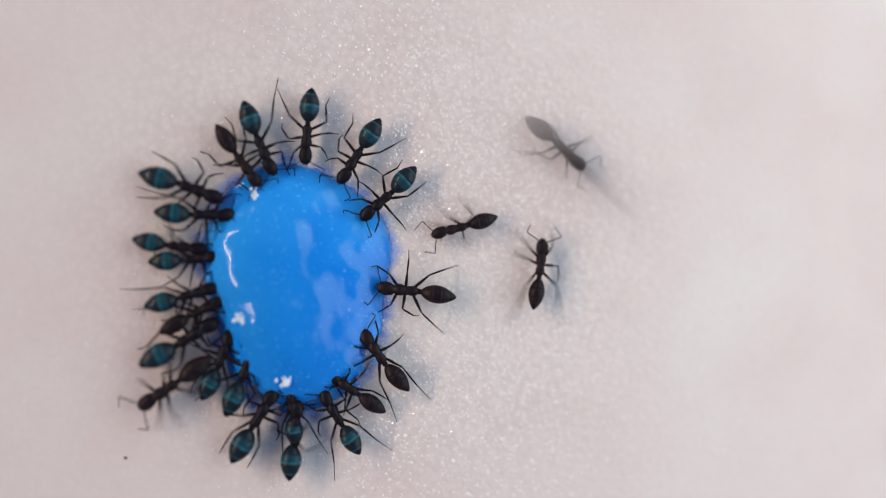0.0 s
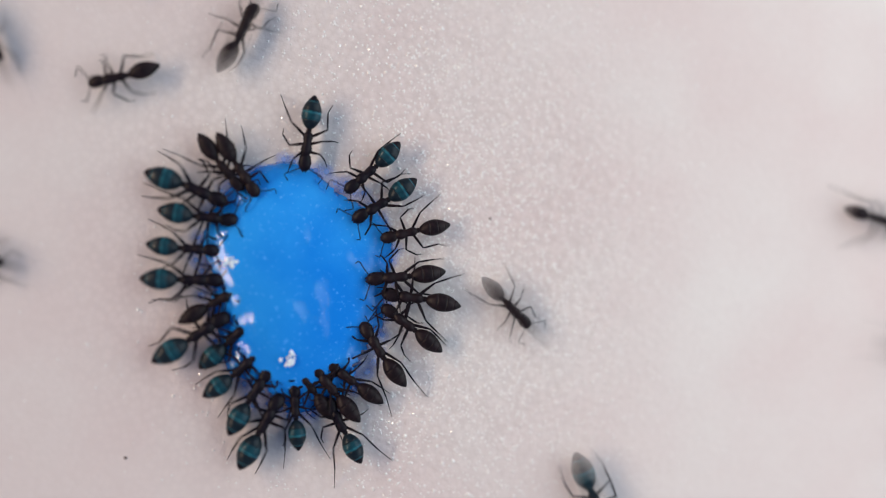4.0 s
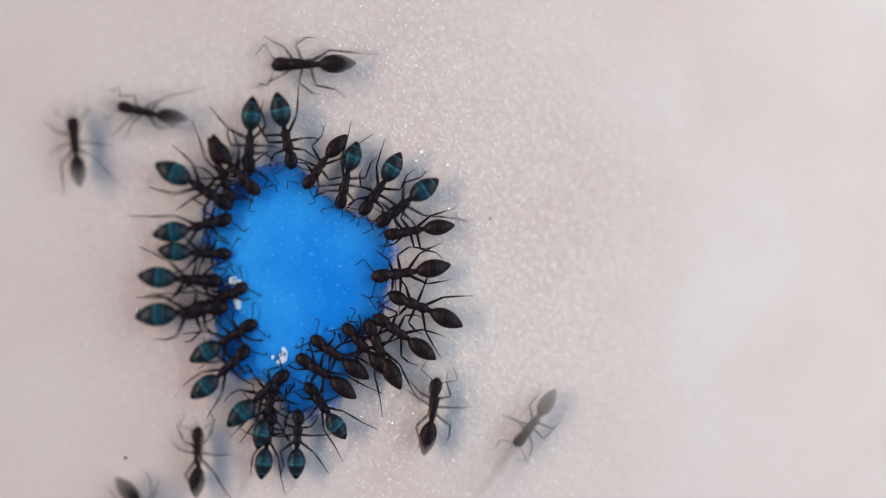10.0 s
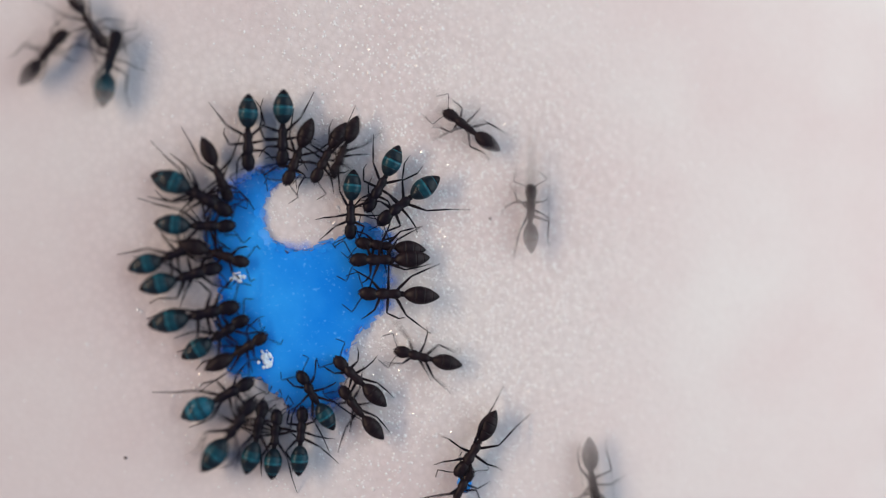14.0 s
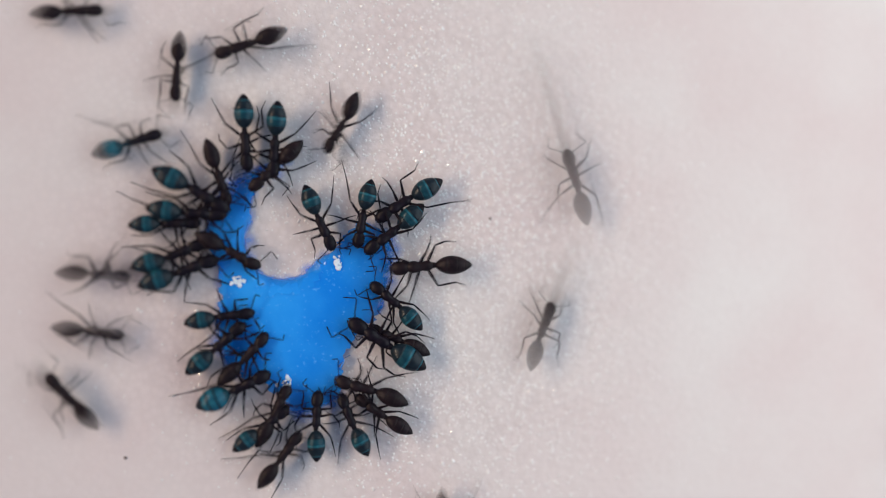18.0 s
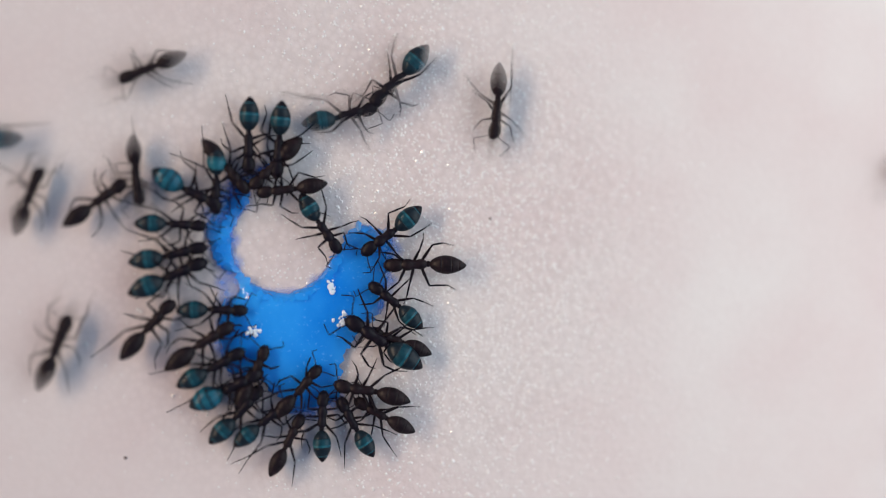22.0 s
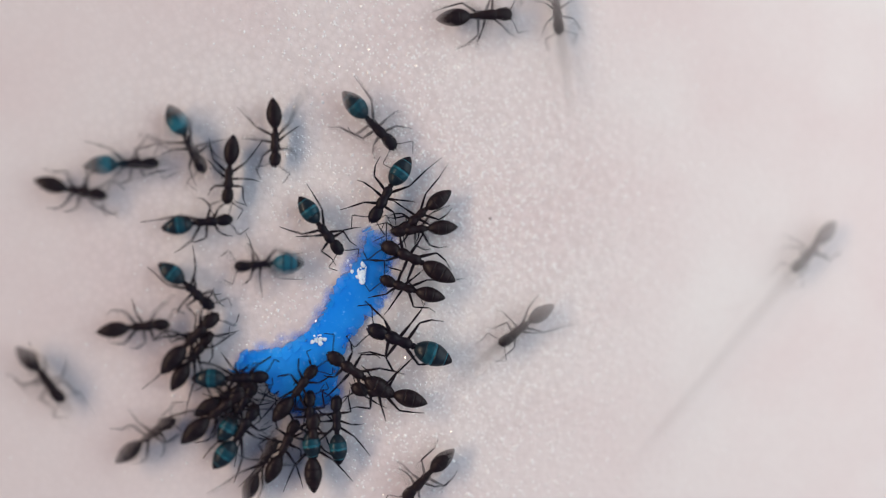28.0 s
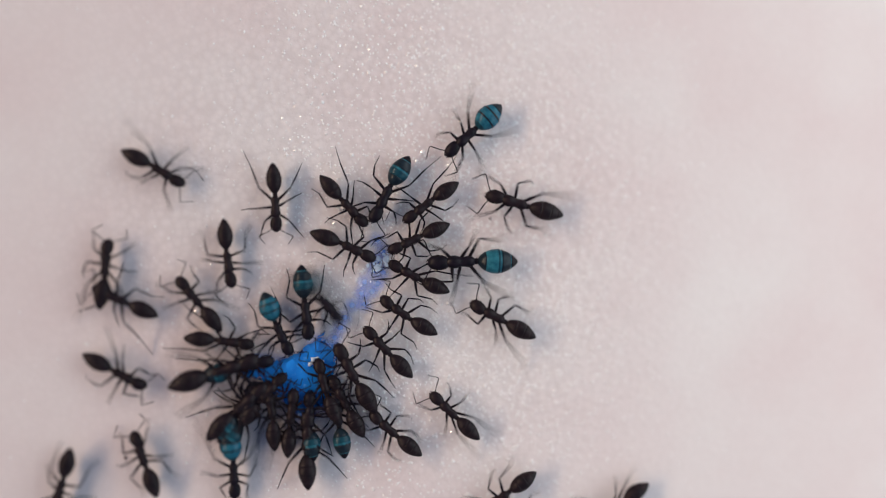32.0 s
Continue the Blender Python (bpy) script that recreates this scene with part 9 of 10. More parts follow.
    walk(ANTS[86], crawl(ANTS[86], [(0.00, -20.99, -14.67, 45), (10.54, -20.99, -14.67, 45), (10.84, -12.83, -6.38, 45), (11.00, -11.28, -4.82, 45), (11.16, -11.11, -2.62, 85), (11.69, -9.86, 13.00, 85), (12.75, -10.07, 13.19, 139), (13.81, -10.28, 13.37, 193), (14.87, -10.49, 13.55, 247), (15.41, -14.18, 4.83, 247), (15.57, -15.04, 2.81, 247), (15.73, -15.90, 0.78, 247), (16.21, -23.54, -17.25, 247), (16.75, -22.04, -9.48, 299), (17.30, -20.55, -1.71, 351), (17.84, -15.18, -2.56, 351), (18.00, -13.00, -2.91, 351), (18.16, -11.18, -4.14, 326), (18.68, 3.00, -13.71, 326), (19.91, 0.29, -14.61, 383), (21.13, -2.42, -15.52, 439), (22.36, -5.13, -16.42, 496), (22.84, -14.05, -7.75, 496), (23.00, -15.62, -6.22, 496), (23.16, -17.20, -4.68, 496), (23.64, -22.71, 0.67, 496), (24.00, -22.53, 1.50, 432), (24.36, -22.34, 2.33, 369), (24.84, -18.83, 2.87, 369), (25.00, -16.94, 3.17, 369), (25.16, -14.77, 3.51, 369), (25.91, 20.53, 8.98, 369), (26.27, 21.38, 9.57, 309), (26.62, 22.23, 10.17, 249), (26.98, 23.07, 10.76, 189), (27.34, -2.57, 6.67, 189), (27.50, -4.75, 6.32, 189), (27.66, -6.92, 5.97, 189), (27.88, -24.56, 3.16, 189), (28.43, -24.43, 2.85, 240), (28.98, -24.31, 2.53, 291), (29.53, -24.18, 2.22, 342), (29.84, -14.34, -0.90, 342), (30.00, -12.24, -1.56, 342), (30.16, -10.90, -3.31, 307), (30.75, -3.33, -13.20, 307), (31.05, -5.03, -13.67, 375), (31.36, -6.72, -14.14, 443), (31.84, -6.02, -8.67, 443), (32.00, -5.74, -6.49, 443)]))
    walk(ANTS[87], crawl(ANTS[87], [(0.00, -3.07, -13.02, 76), (11.53, -3.07, -13.02, 76), (11.84, -2.20, -9.50, 76), (12.00, -1.74, -7.60, 76), (13.00, -1.56, -8.01, 88), (13.16, -0.75, -5.97, 68), (13.61, 7.72, 15.47, 68), (17.56, 7.60, 14.80, 136), (21.52, 7.48, 14.14, 203), (21.84, -8.53, 7.48, 203), (22.00, -10.56, 6.64, 203), (22.16, -12.60, 5.79, 203), (22.56, -23.28, 1.35, 203), (22.98, -23.51, 5.34, 266), (23.39, -23.74, 9.33, 329), (23.84, -12.85, 2.90, 329), (24.00, -10.95, 1.78, 329), (24.10, -11.48, 1.62, 263), (24.18, -13.06, 1.14, 197), (24.77, -23.96, -2.16, 197), (25.48, -23.07, -2.09, 249), (26.19, -22.19, -2.03, 301), (26.90, -21.31, -1.96, 353), (27.34, -17.41, -2.43, 353), (27.50, -15.31, -2.68, 353), (27.66, -13.35, -3.67, 333), (27.90, 7.60, -14.27, 333), (28.07, 7.81, -14.81, 386), (28.25, 8.02, -15.36, 438), (28.43, 8.24, -15.90, 490), (28.84, 0.07, -6.27, 490), (29.00, -1.36, -4.59, 490), (30.00, -2.10, -4.00, 490), (31.00, -1.94, -3.79, 502), (32.00, -2.06, -3.92, 493)]))
    walk(ANTS[88], crawl(ANTS[88], [(0.00, -18.86, -15.88, 45), (11.54, -18.86, -15.88, 45), (11.84, -9.42, -6.41, 45), (12.00, -7.86, -4.86, 45), (13.00, -7.75, -4.86, 50), (13.23, -7.75, -4.86, 50), (13.31, -7.66, -5.40, -15), (13.39, -7.37, -7.02, -80), (14.15, -5.59, -17.07, -80), (14.33, -1.75, -16.66, -23), (14.51, 2.08, -16.24, 34), (14.69, 5.91, -15.83, 91), (15.16, 5.65, 4.36, 91), (15.32, 5.62, 6.56, 91), (15.48, 5.60, 8.76, 91), (16.28, 5.52, 14.44, 91), (18.05, 4.72, 15.09, 149), (19.82, 3.92, 15.75, 206), (21.59, 3.11, 16.40, 264), (21.84, 2.25, 7.87, 264), (22.00, 2.03, 5.68, 264), (22.16, 1.80, 3.50, 264), (22.60, -0.07, -14.99, 264), (23.71, -0.73, -15.17, 316), (24.82, -1.40, -15.35, 367), (25.93, -2.06, -15.53, 419), (26.45, 4.64, -4.54, 419), (26.61, 5.78, -2.66, 419), (26.77, 6.93, -0.78, 419), (27.42, 16.83, 15.47, 419), (32.00, 16.83, 15.47, 419)]))
    walk(ANTS[89], crawl(ANTS[89], [(0.00, -10.94, -16.20, 102), (12.33, -10.94, -16.20, 102), (12.84, -12.85, -7.50, 102), (13.00, -13.32, -5.35, 102), (13.16, -13.80, -3.20, 102), (13.68, -17.46, 13.42, 102), (32.00, -17.46, 13.42, 102)]))
    walk(ANTS[90], crawl(ANTS[90], [(0.00, -4.19, -17.45, 60), (13.26, -4.19, -17.45, 60), (13.84, -0.69, -11.31, 60), (14.00, 0.40, -9.40, 60), (14.50, 0.36, -9.58, 57), (16.50, 0.37, -9.94, 51), (16.66, 1.76, -8.24, 51), (16.90, 20.54, 14.82, 51), (20.27, 20.36, 14.89, 109), (23.64, 20.18, 14.97, 168), (27.00, 20.00, 15.04, 227), (27.34, -0.42, -6.61, 227), (27.50, -1.92, -8.21, 227), (27.66, -3.43, -9.81, 227), (27.89, -9.13, -15.85, 227), (28.15, -10.63, -16.42, 156), (28.40, -12.13, -17.00, 85), (28.84, -10.56, 2.84, 85), (29.00, -10.39, 5.04, 115), (29.16, -11.34, 7.02, 115), (29.75, -14.85, 14.39, 115), (32.00, -14.85, 14.39, 115)]))
    walk(ANTS[91], crawl(ANTS[91], [(0.00, 2.87, -13.56, 88), (13.29, 2.87, -13.56, 88), (13.84, 3.22, -1.13, 88), (14.00, 3.28, 1.07, 88), (14.16, 3.34, 3.27, 88), (14.87, 3.66, 14.82, 88), (17.62, 3.44, 15.59, 163), (20.37, 3.21, 16.36, 238), (20.84, -4.57, 3.91, 238), (21.00, -5.73, 2.04, 183), (22.00, -5.58, 2.22, 187), (23.00, -5.68, 2.18, 187), (24.00, -5.58, 2.18, 187), (25.00, -5.58, 2.22, 187), (25.50, -5.48, 2.18, 190), (25.75, -5.48, 2.18, 190), (25.91, -7.16, 3.60, 140), (26.61, -18.09, 12.88, 140), (32.00, -18.09, 12.88, 140)]))
    walk(ANTS[92], crawl(ANTS[92], [(0.00, 5.26, -17.41, 127), (13.43, 5.26, -17.41, 127), (13.84, -1.78, -7.94, 127), (14.00, -3.10, -6.17, 127), (14.50, -3.12, -6.11, 122), (16.50, -3.05, -6.21, 127), (17.00, -2.78, -5.95, 147), (18.00, -2.24, -6.26, 144), (19.00, -2.14, -6.31, 144), (20.00, -2.11, -6.34, 147), (21.00, -2.11, -6.34, 147), (22.00, -2.20, -6.30, 149), (23.00, -2.20, -6.30, 148), (24.00, -2.21, -6.32, 148), (24.33, -2.21, -6.32, 148), (24.41, -2.34, -6.85, 202), (24.49, -2.75, -8.45, 256), (25.11, -4.33, -14.66, 256), (26.00, -3.98, -14.51, 192), (26.89, -3.63, -14.36, 129), (27.34, -11.37, -4.65, 129), (27.50, -12.74, -2.93, 129), (27.66, -14.11, -1.20, 129), (27.93, -21.72, 8.35, 129), (28.24, -21.71, 7.80, 54), (28.55, -21.71, 7.25, -21), (28.84, -12.68, 3.73, -21), (29.00, -10.63, 2.92, -21), (29.16, -8.54, 3.63, 19), (29.87, 24.59, 14.82, 19), (30.36, 23.74, 9.17, -39), (30.84, 22.89, 3.52, -96), (31.33, 22.04, -2.12, -153), (31.84, 8.86, -8.70, -153), (32.00, 6.90, -9.68, -153)]))
    walk(ANTS[93], crawl(ANTS[93], [(0.00, -22.02, -12.91, 28), (13.44, -22.02, -12.91, 28), (13.84, -10.32, -6.56, 28), (14.00, -8.39, -5.51, 28), (14.50, -8.42, -5.48, 8), (16.50, -7.85, -5.04, 25), (17.00, -7.86, -5.19, 24), (18.00, -7.85, -5.21, 25), (19.00, -7.86, -5.20, 24), (20.00, -7.86, -5.18, 24), (21.00, -7.82, -5.18, 23), (22.00, -8.10, -5.17, 26), (22.12, -8.10, -5.17, 26), (22.20, -8.02, -5.71, -27), (22.28, -7.76, -7.34, -81), (22.88, -6.86, -13.12, -81), (32.00, -6.86, -13.12, -81)]))
    walk(ANTS[94], crawl(ANTS[94], [(0.00, -2.72, -16.83, 77), (14.59, -2.72, -16.83, 77), (15.02, 1.13, -0.04, 77), (15.18, 1.62, 2.11, 57), (15.34, 2.82, 3.95, 57), (16.09, 9.17, 13.77, 57), (19.27, 9.02, 13.76, -9), (22.44, 8.88, 13.76, -76), (22.84, 11.43, 3.50, -76), (23.00, 11.96, 1.36, -76), (23.16, 12.49, -0.77, -76), (23.69, 15.79, -14.03, -76), (24.41, 14.07, -14.40, -148), (25.13, 12.35, -14.77, -220), (25.34, 2.69, -6.56, -220), (25.50, 1.01, -5.13, -220), (25.66, 0.84, -2.94, -265), (26.22, -0.54, 14.05, -265), (32.00, -0.54, 14.05, -265)]))
    walk(ANTS[95], crawl(ANTS[95], [(0.00, -20.89, 1.83, -5), (15.09, -20.89, 1.83, -5), (15.62, -12.69, 1.12, -5), (15.78, -10.49, 0.93, -5), (16.50, -10.49, 0.93, -5), (17.00, -10.30, 0.87, -1), (18.00, -10.30, 0.94, 0), (19.00, -10.18, 1.05, -11), (20.00, -10.20, 0.89, -3), (21.00, -10.29, 0.85, -6), (22.00, -10.09, 0.92, -4), (23.00, -10.08, 0.81, -9), (24.00, -10.10, 0.68, -3), (25.00, -10.09, 0.68, -8), (25.50, -10.08, 0.83, -10), (27.50, -9.44, 0.76, -18), (28.00, -9.15, 0.95, 6), (28.22, -9.15, 0.95, 6), (28.30, -9.27, 1.48, 55), (28.38, -9.66, 3.09, 103), (28.92, -12.53, 15.15, 103), (32.00, -12.53, 15.15, 103)]))
    walk(ANTS[96], crawl(ANTS[96], [(0.00, -22.69, -9.14, 20), (15.26, -22.69, -9.14, 20), (15.76, -11.38, -4.93, 20), (15.92, -9.32, -4.17, 20), (16.50, -9.32, -4.17, 20), (16.60, -9.41, -4.71, -40), (16.68, -9.69, -6.33, -100), (16.92, -11.55, -17.13, -100), (32.00, -11.55, -17.13, -100)]))
    walk(ANTS[97], crawl(ANTS[97], [(0.00, 23.07, -4.25, 174), (15.38, 23.07, -4.25, 174), (15.80, 0.68, -1.99, 174), (15.96, -1.51, -1.77, 174), (16.50, -1.51, -1.77, 174), (17.00, -1.67, -2.02, 134), (18.00, -1.71, -2.14, 140), (19.00, -1.72, -2.15, 140), (20.00, -1.71, -2.14, 140), (21.00, -1.73, -2.16, 139), (22.00, -1.73, -2.12, 142), (23.00, -1.73, -2.12, 142), (24.00, -1.75, -2.14, 140), (24.20, -1.75, -2.14, 140), (24.28, -1.29, -1.83, 87), (24.36, 0.08, -0.92, 34), (25.08, 20.52, 12.64, 34), (32.00, 20.52, 12.64, 34)]))
    walk(ANTS[98], crawl(ANTS[98], [(0.00, 3.97, 16.29, -90), (15.83, 3.97, 16.29, -90), (16.34, 3.97, -6.40, -90), (16.50, 3.97, -8.60, -90), (16.66, 3.97, -10.80, -90), (16.93, 3.97, -16.69, -90), (32.00, 3.97, -16.69, -90)]))
    walk(ANTS[99], crawl(ANTS[99], [(0.00, -22.35, -12.96, 28), (16.03, -22.35, -12.96, 28), (16.34, -12.37, -7.69, 28), (16.50, -10.43, -6.67, 28), (17.00, -10.46, -6.77, 60), (17.16, -10.64, -4.58, 95), (17.58, -12.11, 13.28, 95), (19.18, -9.82, 13.18, 36), (20.78, -7.52, 13.08, -23), (22.38, -5.23, 12.97, -81), (22.84, -4.03, 5.25, -81), (23.00, -3.70, 3.07, -81), (24.00, -3.86, 3.51, -107), (24.11, -3.86, 3.51, -107), (24.19, -4.14, 3.99, -173), (24.27, -4.96, 5.42, -240), (25.02, -11.91, 17.43, -240), (25.26, -10.82, 16.50, -188), (25.49, -9.74, 15.57, -136), (25.72, -8.66, 14.64, -84), (26.15, -7.49, 2.79, -84), (26.25, -7.34, 1.26, -129), (26.31, -7.27, 0.60, -174), (27.50, -7.27, 0.60, -174), (27.68, -9.47, 0.54, -178), (27.90, -21.56, 0.21, -178), (32.00, -21.56, 0.21, -178)]))
    walk(ANTS[100], crawl(ANTS[100], [(0.00, -23.58, 3.99, -6), (16.29, -23.58, 3.99, -6), (16.84, -13.28, 2.99, -6), (17.00, -11.09, 2.78, -6), (17.16, -9.02, 3.52, 19), (17.59, 23.22, 14.93, 19), (32.00, 23.22, 14.93, 19)]))
    walk(ANTS[101], crawl(ANTS[101], [(0.00, 20.80, 8.01, -152), (16.39, 20.80, 8.01, -152), (16.84, 3.00, -1.63, -152), (17.00, 1.07, -2.68, -102), (17.18, 2.25, -4.53, -57), (17.87, 9.36, -15.69, -57), (20.03, 10.16, -14.94, -112), (22.20, 10.97, -14.20, -166), (24.36, 11.77, -13.45, -220), (24.84, 1.20, -4.63, -220), (25.00, -0.49, -3.22, -220), (25.10, 0.01, -2.99, -278), (25.18, 1.51, -2.30, -335), (25.79, 20.64, 6.48, -335), (26.72, 20.80, 7.77, -281), (27.65, 20.97, 9.06, -227), (28.59, 21.14, 10.36, -172), (28.84, -5.82, 6.65, -172), (29.00, -8.00, 6.35, -172), (29.16, -10.18, 6.05, -172), (29.93, -21.54, 4.49, -172), (32.00, -21.54, 4.49, -172)]))
    walk(ANTS[102], crawl(ANTS[102], [(0.00, -21.46, 0.43, 19), (17.35, -21.46, 0.43, 19), (17.84, -13.72, 3.06, 19), (18.00, -11.64, 3.77, 19), (18.16, -9.55, 4.48, 19), (18.72, 19.63, 14.39, 19), (19.94, 14.43, 14.22, -33), (21.15, 9.22, 14.05, -85), (22.36, 4.01, 13.88, -137), (22.84, -3.34, 7.02, -137), (23.00, -4.95, 5.52, -137), (23.16, -6.79, 4.32, -147), (23.72, -22.33, -5.79, -147), (24.79, -22.44, -8.23, -91), (25.86, -22.55, -10.66, -35), (26.93, -22.66, -13.10, 20), (27.34, -9.76, -8.30, 20), (27.50, -7.70, -7.53, 20), (27.66, -5.53, -7.13, 10), (27.92, 21.65, -2.13, 10), (32.00, 21.65, -2.13, 10)]))
    walk(ANTS[103], crawl(ANTS[103], [(0.00, -20.56, -0.18, -5), (17.57, -20.56, -0.18, -5), (17.84, -15.01, -0.70, -5), (18.00, -12.82, -0.90, -5), (18.16, -11.25, 0.65, 45), (18.85, 3.01, 14.77, 45), (21.68, 3.06, 14.48, -21), (24.52, 3.11, 14.19, -86), (24.84, 4.20, -3.15, -86), (25.00, 4.33, -5.34, -86), (25.16, 4.47, -7.54, -86), (25.67, 5.04, -16.66, -86), (26.14, 3.68, -16.17, -35), (26.62, 2.31, -15.67, 17), (27.09, 0.94, -15.17, 69), (27.34, 5.18, -4.37, 69), (27.50, 5.99, -2.33, 69), (27.66, 6.79, -0.28, 69), (27.90, 12.02, 13.02, 69), (28.17, 12.79, 13.22, 138), (28.43, 13.55, 13.42, 208), (28.84, -0.97, 5.59, 208), (29.00, -2.91, 4.54, 190), (29.10, -3.13, 5.04, 152), (29.18, -3.81, 6.55, 114), (29.79, -7.23, 14.12, 114), (30.63, -7.17, 13.79, 184), (31.48, -7.12, 13.47, 253), (31.84, -13.12, -6.16, 253), (32.00, -13.77, -8.26, 253)]))
    walk(ANTS[104], crawl(ANTS[104], [(0.00, -22.23, -1.82, 15), (18.26, -22.23, -1.82, 15), (18.84, -13.04, 0.68, 15), (19.00, -10.92, 1.26, 23), (19.10, -11.10, 1.77, 66), (19.18, -11.64, 3.33, 109), (19.66, -15.81, 15.25, 109), (20.64, -16.11, 15.12, 53), (21.62, -16.41, 14.98, -4), (22.60, -16.71, 14.85, -60), (22.84, -10.55, 3.98, -60), (23.00, -9.46, 2.06, -60), (23.10, -10.01, 2.00, -117), (23.18, -11.65, 1.81, -173), (23.70, -23.61, 0.42, -173), (23.95, -23.17, 3.78, -123), (24.19, -22.74, 7.15, -72), (24.44, -22.30, 10.51, -21), (24.84, -13.48, 7.17, -21), (25.00, -11.43, 6.38, -21), (25.16, -9.31, 5.79, -16), (25.62, 21.54, -2.93, -16), (26.94, 22.33, 3.07, -81), (28.25, 23.12, 9.07, -147), (28.84, 7.48, -1.23, -147), (29.00, 5.64, -2.44, -147), (29.16, 3.80, -3.65, -147), (29.77, -14.92, -15.98, -147), (30.17, -13.17, -14.51, -209), (30.56, -11.41, -13.05, -272), (30.84, -10.78, 2.50, -272), (31.00, -10.69, 4.69, -232), (31.16, -12.04, 6.43, -232), (31.94, -20.40, 17.25, -232), (32.00, -20.40, 17.25, -232)]))
    walk(ANTS[105], crawl(ANTS[105], [(0.00, -21.01, 0.28, 1), (19.30, -21.01, 0.28, 1), (19.84, -14.43, 0.41, 1), (20.00, -12.23, 0.45, 1), (20.16, -10.57, 1.89, 41), (20.84, 2.59, 13.36, 41), (25.60, 2.69, 15.21, -2), (30.36, 2.79, 17.05, -46), (30.84, 10.54, 9.09, -46), (31.00, 12.07, 7.51, -46), (31.16, 13.61, 5.94, -46), (31.84, 21.27, -1.93, -46), (32.00, 21.27, -1.93, -46)]))
    walk(ANTS[106], crawl(ANTS[106], [(0.00, -10.75, 14.06, -79), (19.34, -10.75, 14.06, -79), (19.84, -8.97, 4.96, -79), (20.00, -8.55, 2.80, -79), (21.00, -8.56, 3.02, -83), (22.00, -8.38, 2.61, -93), (23.00, -8.60, 2.60, -81), (23.23, -8.60, 2.60, -81), (23.31, -9.15, 2.64, -133), (23.39, -10.80, 2.76, -184), (23.98, -23.75, 3.66, -184), (25.16, -23.02, 3.43, -242), (26.34, -22.29, 3.20, -301), (27.52, -21.55, 2.97, -359), (27.84, -14.02, 3.05, -359), (28.00, -11.82, 3.07, -359), (28.16, -9.70, 3.67, -344), (28.92, 22.29, 12.61, -344), (32.00, 22.29, 12.61, -344)]))
    walk(ANTS[107], crawl(ANTS[107], [(0.00, -21.03, 4.27, -12), (19.55, -21.03, 4.27, -12), (19.84, -12.43, 2.41, -12), (20.00, -10.27, 1.95, -12), (21.00, -9.65, 2.11, -17), (22.00, -9.52, 2.18, -26), (23.00, -10.17, 2.41, -28), (24.00, -9.93, 2.37, -31), (25.00, -9.90, 2.14, -43), (25.50, -9.93, 2.10, -40), (27.50, -9.00, 1.91, -23), (27.60, -9.03, 2.46, 35), (27.68, -9.12, 4.11, 93), (27.95, -9.68, 14.93, 93), (28.15, -12.40, 15.45, 38), (28.35, -15.13, 15.97, -16), (28.55, -17.85, 16.49, -71), (28.84, -13.31, 3.16, -71), (29.00, -12.60, 1.08, -71), (29.16, -11.89, -1.01, -71), (29.60, -7.16, -14.90, -71), (32.00, -7.16, -14.90, -71)]))
    walk(ANTS[108], crawl(ANTS[108], [(0.00, -21.70, 6.36, -24), (20.27, -21.70, 6.36, -24), (20.84, -12.03, 2.14, -24), (21.00, -10.02, 1.26, -24), (21.10, -10.16, 1.80, 41), (21.18, -10.59, 3.39, 105), (21.92, -14.00, 15.92, 105), (22.38, -12.46, 15.47, 161), (22.84, -10.92, 15.02, 216), (23.31, -9.38, 14.56, 272), (23.84, -9.15, 6.66, 272), (24.00, -9.08, 4.46, 272), (24.16, -9.95, 2.44, 247), (24.60, -17.73, -15.67, 247), (32.00, -17.73, -15.67, 247)]))
    walk(ANTS[109], crawl(ANTS[109], [(0.00, -24.13, -6.92, 37), (21.51, -24.13, -6.92, 37), (21.84, -14.48, 0.28, 37), (22.00, -12.72, 1.60, 37), (23.00, -12.43, 1.37, 26), (23.16, -10.45, 2.33, 26), (23.62, 11.70, 13.14, 26), (32.00, 11.70, 13.14, 26)]))
    walk(ANTS[110], crawl(ANTS[110], [(0.00, -24.22, -15.26, 51), (22.36, -24.22, -15.26, 51), (22.84, -14.42, -3.27, 51), (23.00, -13.02, -1.56, 51), (23.16, -11.63, 0.14, 51), (23.83, 1.65, 16.39, 51), (32.00, 1.65, 16.39, 51)]))
    walk(ANTS[111], crawl(ANTS[111], [(0.00, -20.38, 8.94, -31), (22.46, -20.38, 8.94, -31), (22.84, -13.92, 5.01, -31), (23.00, -12.04, 3.87, -31), (23.16, -9.84, 4.01, 4), (23.74, 23.79, 6.21, 4), (24.23, 23.27, 6.74, -53), (24.72, 22.74, 7.26, -109), (25.21, 22.22, 7.79, -165), (25.34, 1.74, 2.30, -165), (25.50, -0.38, 1.73, -165), (27.50, -0.75, 1.37, -141), (28.00, -0.72, 1.47, -139), (29.00, -0.71, 1.56, -140), (30.00, -0.72, 1.57, -139), (31.00, -0.72, 1.57, -139), (32.00, -0.47, 1.84, -142)]))
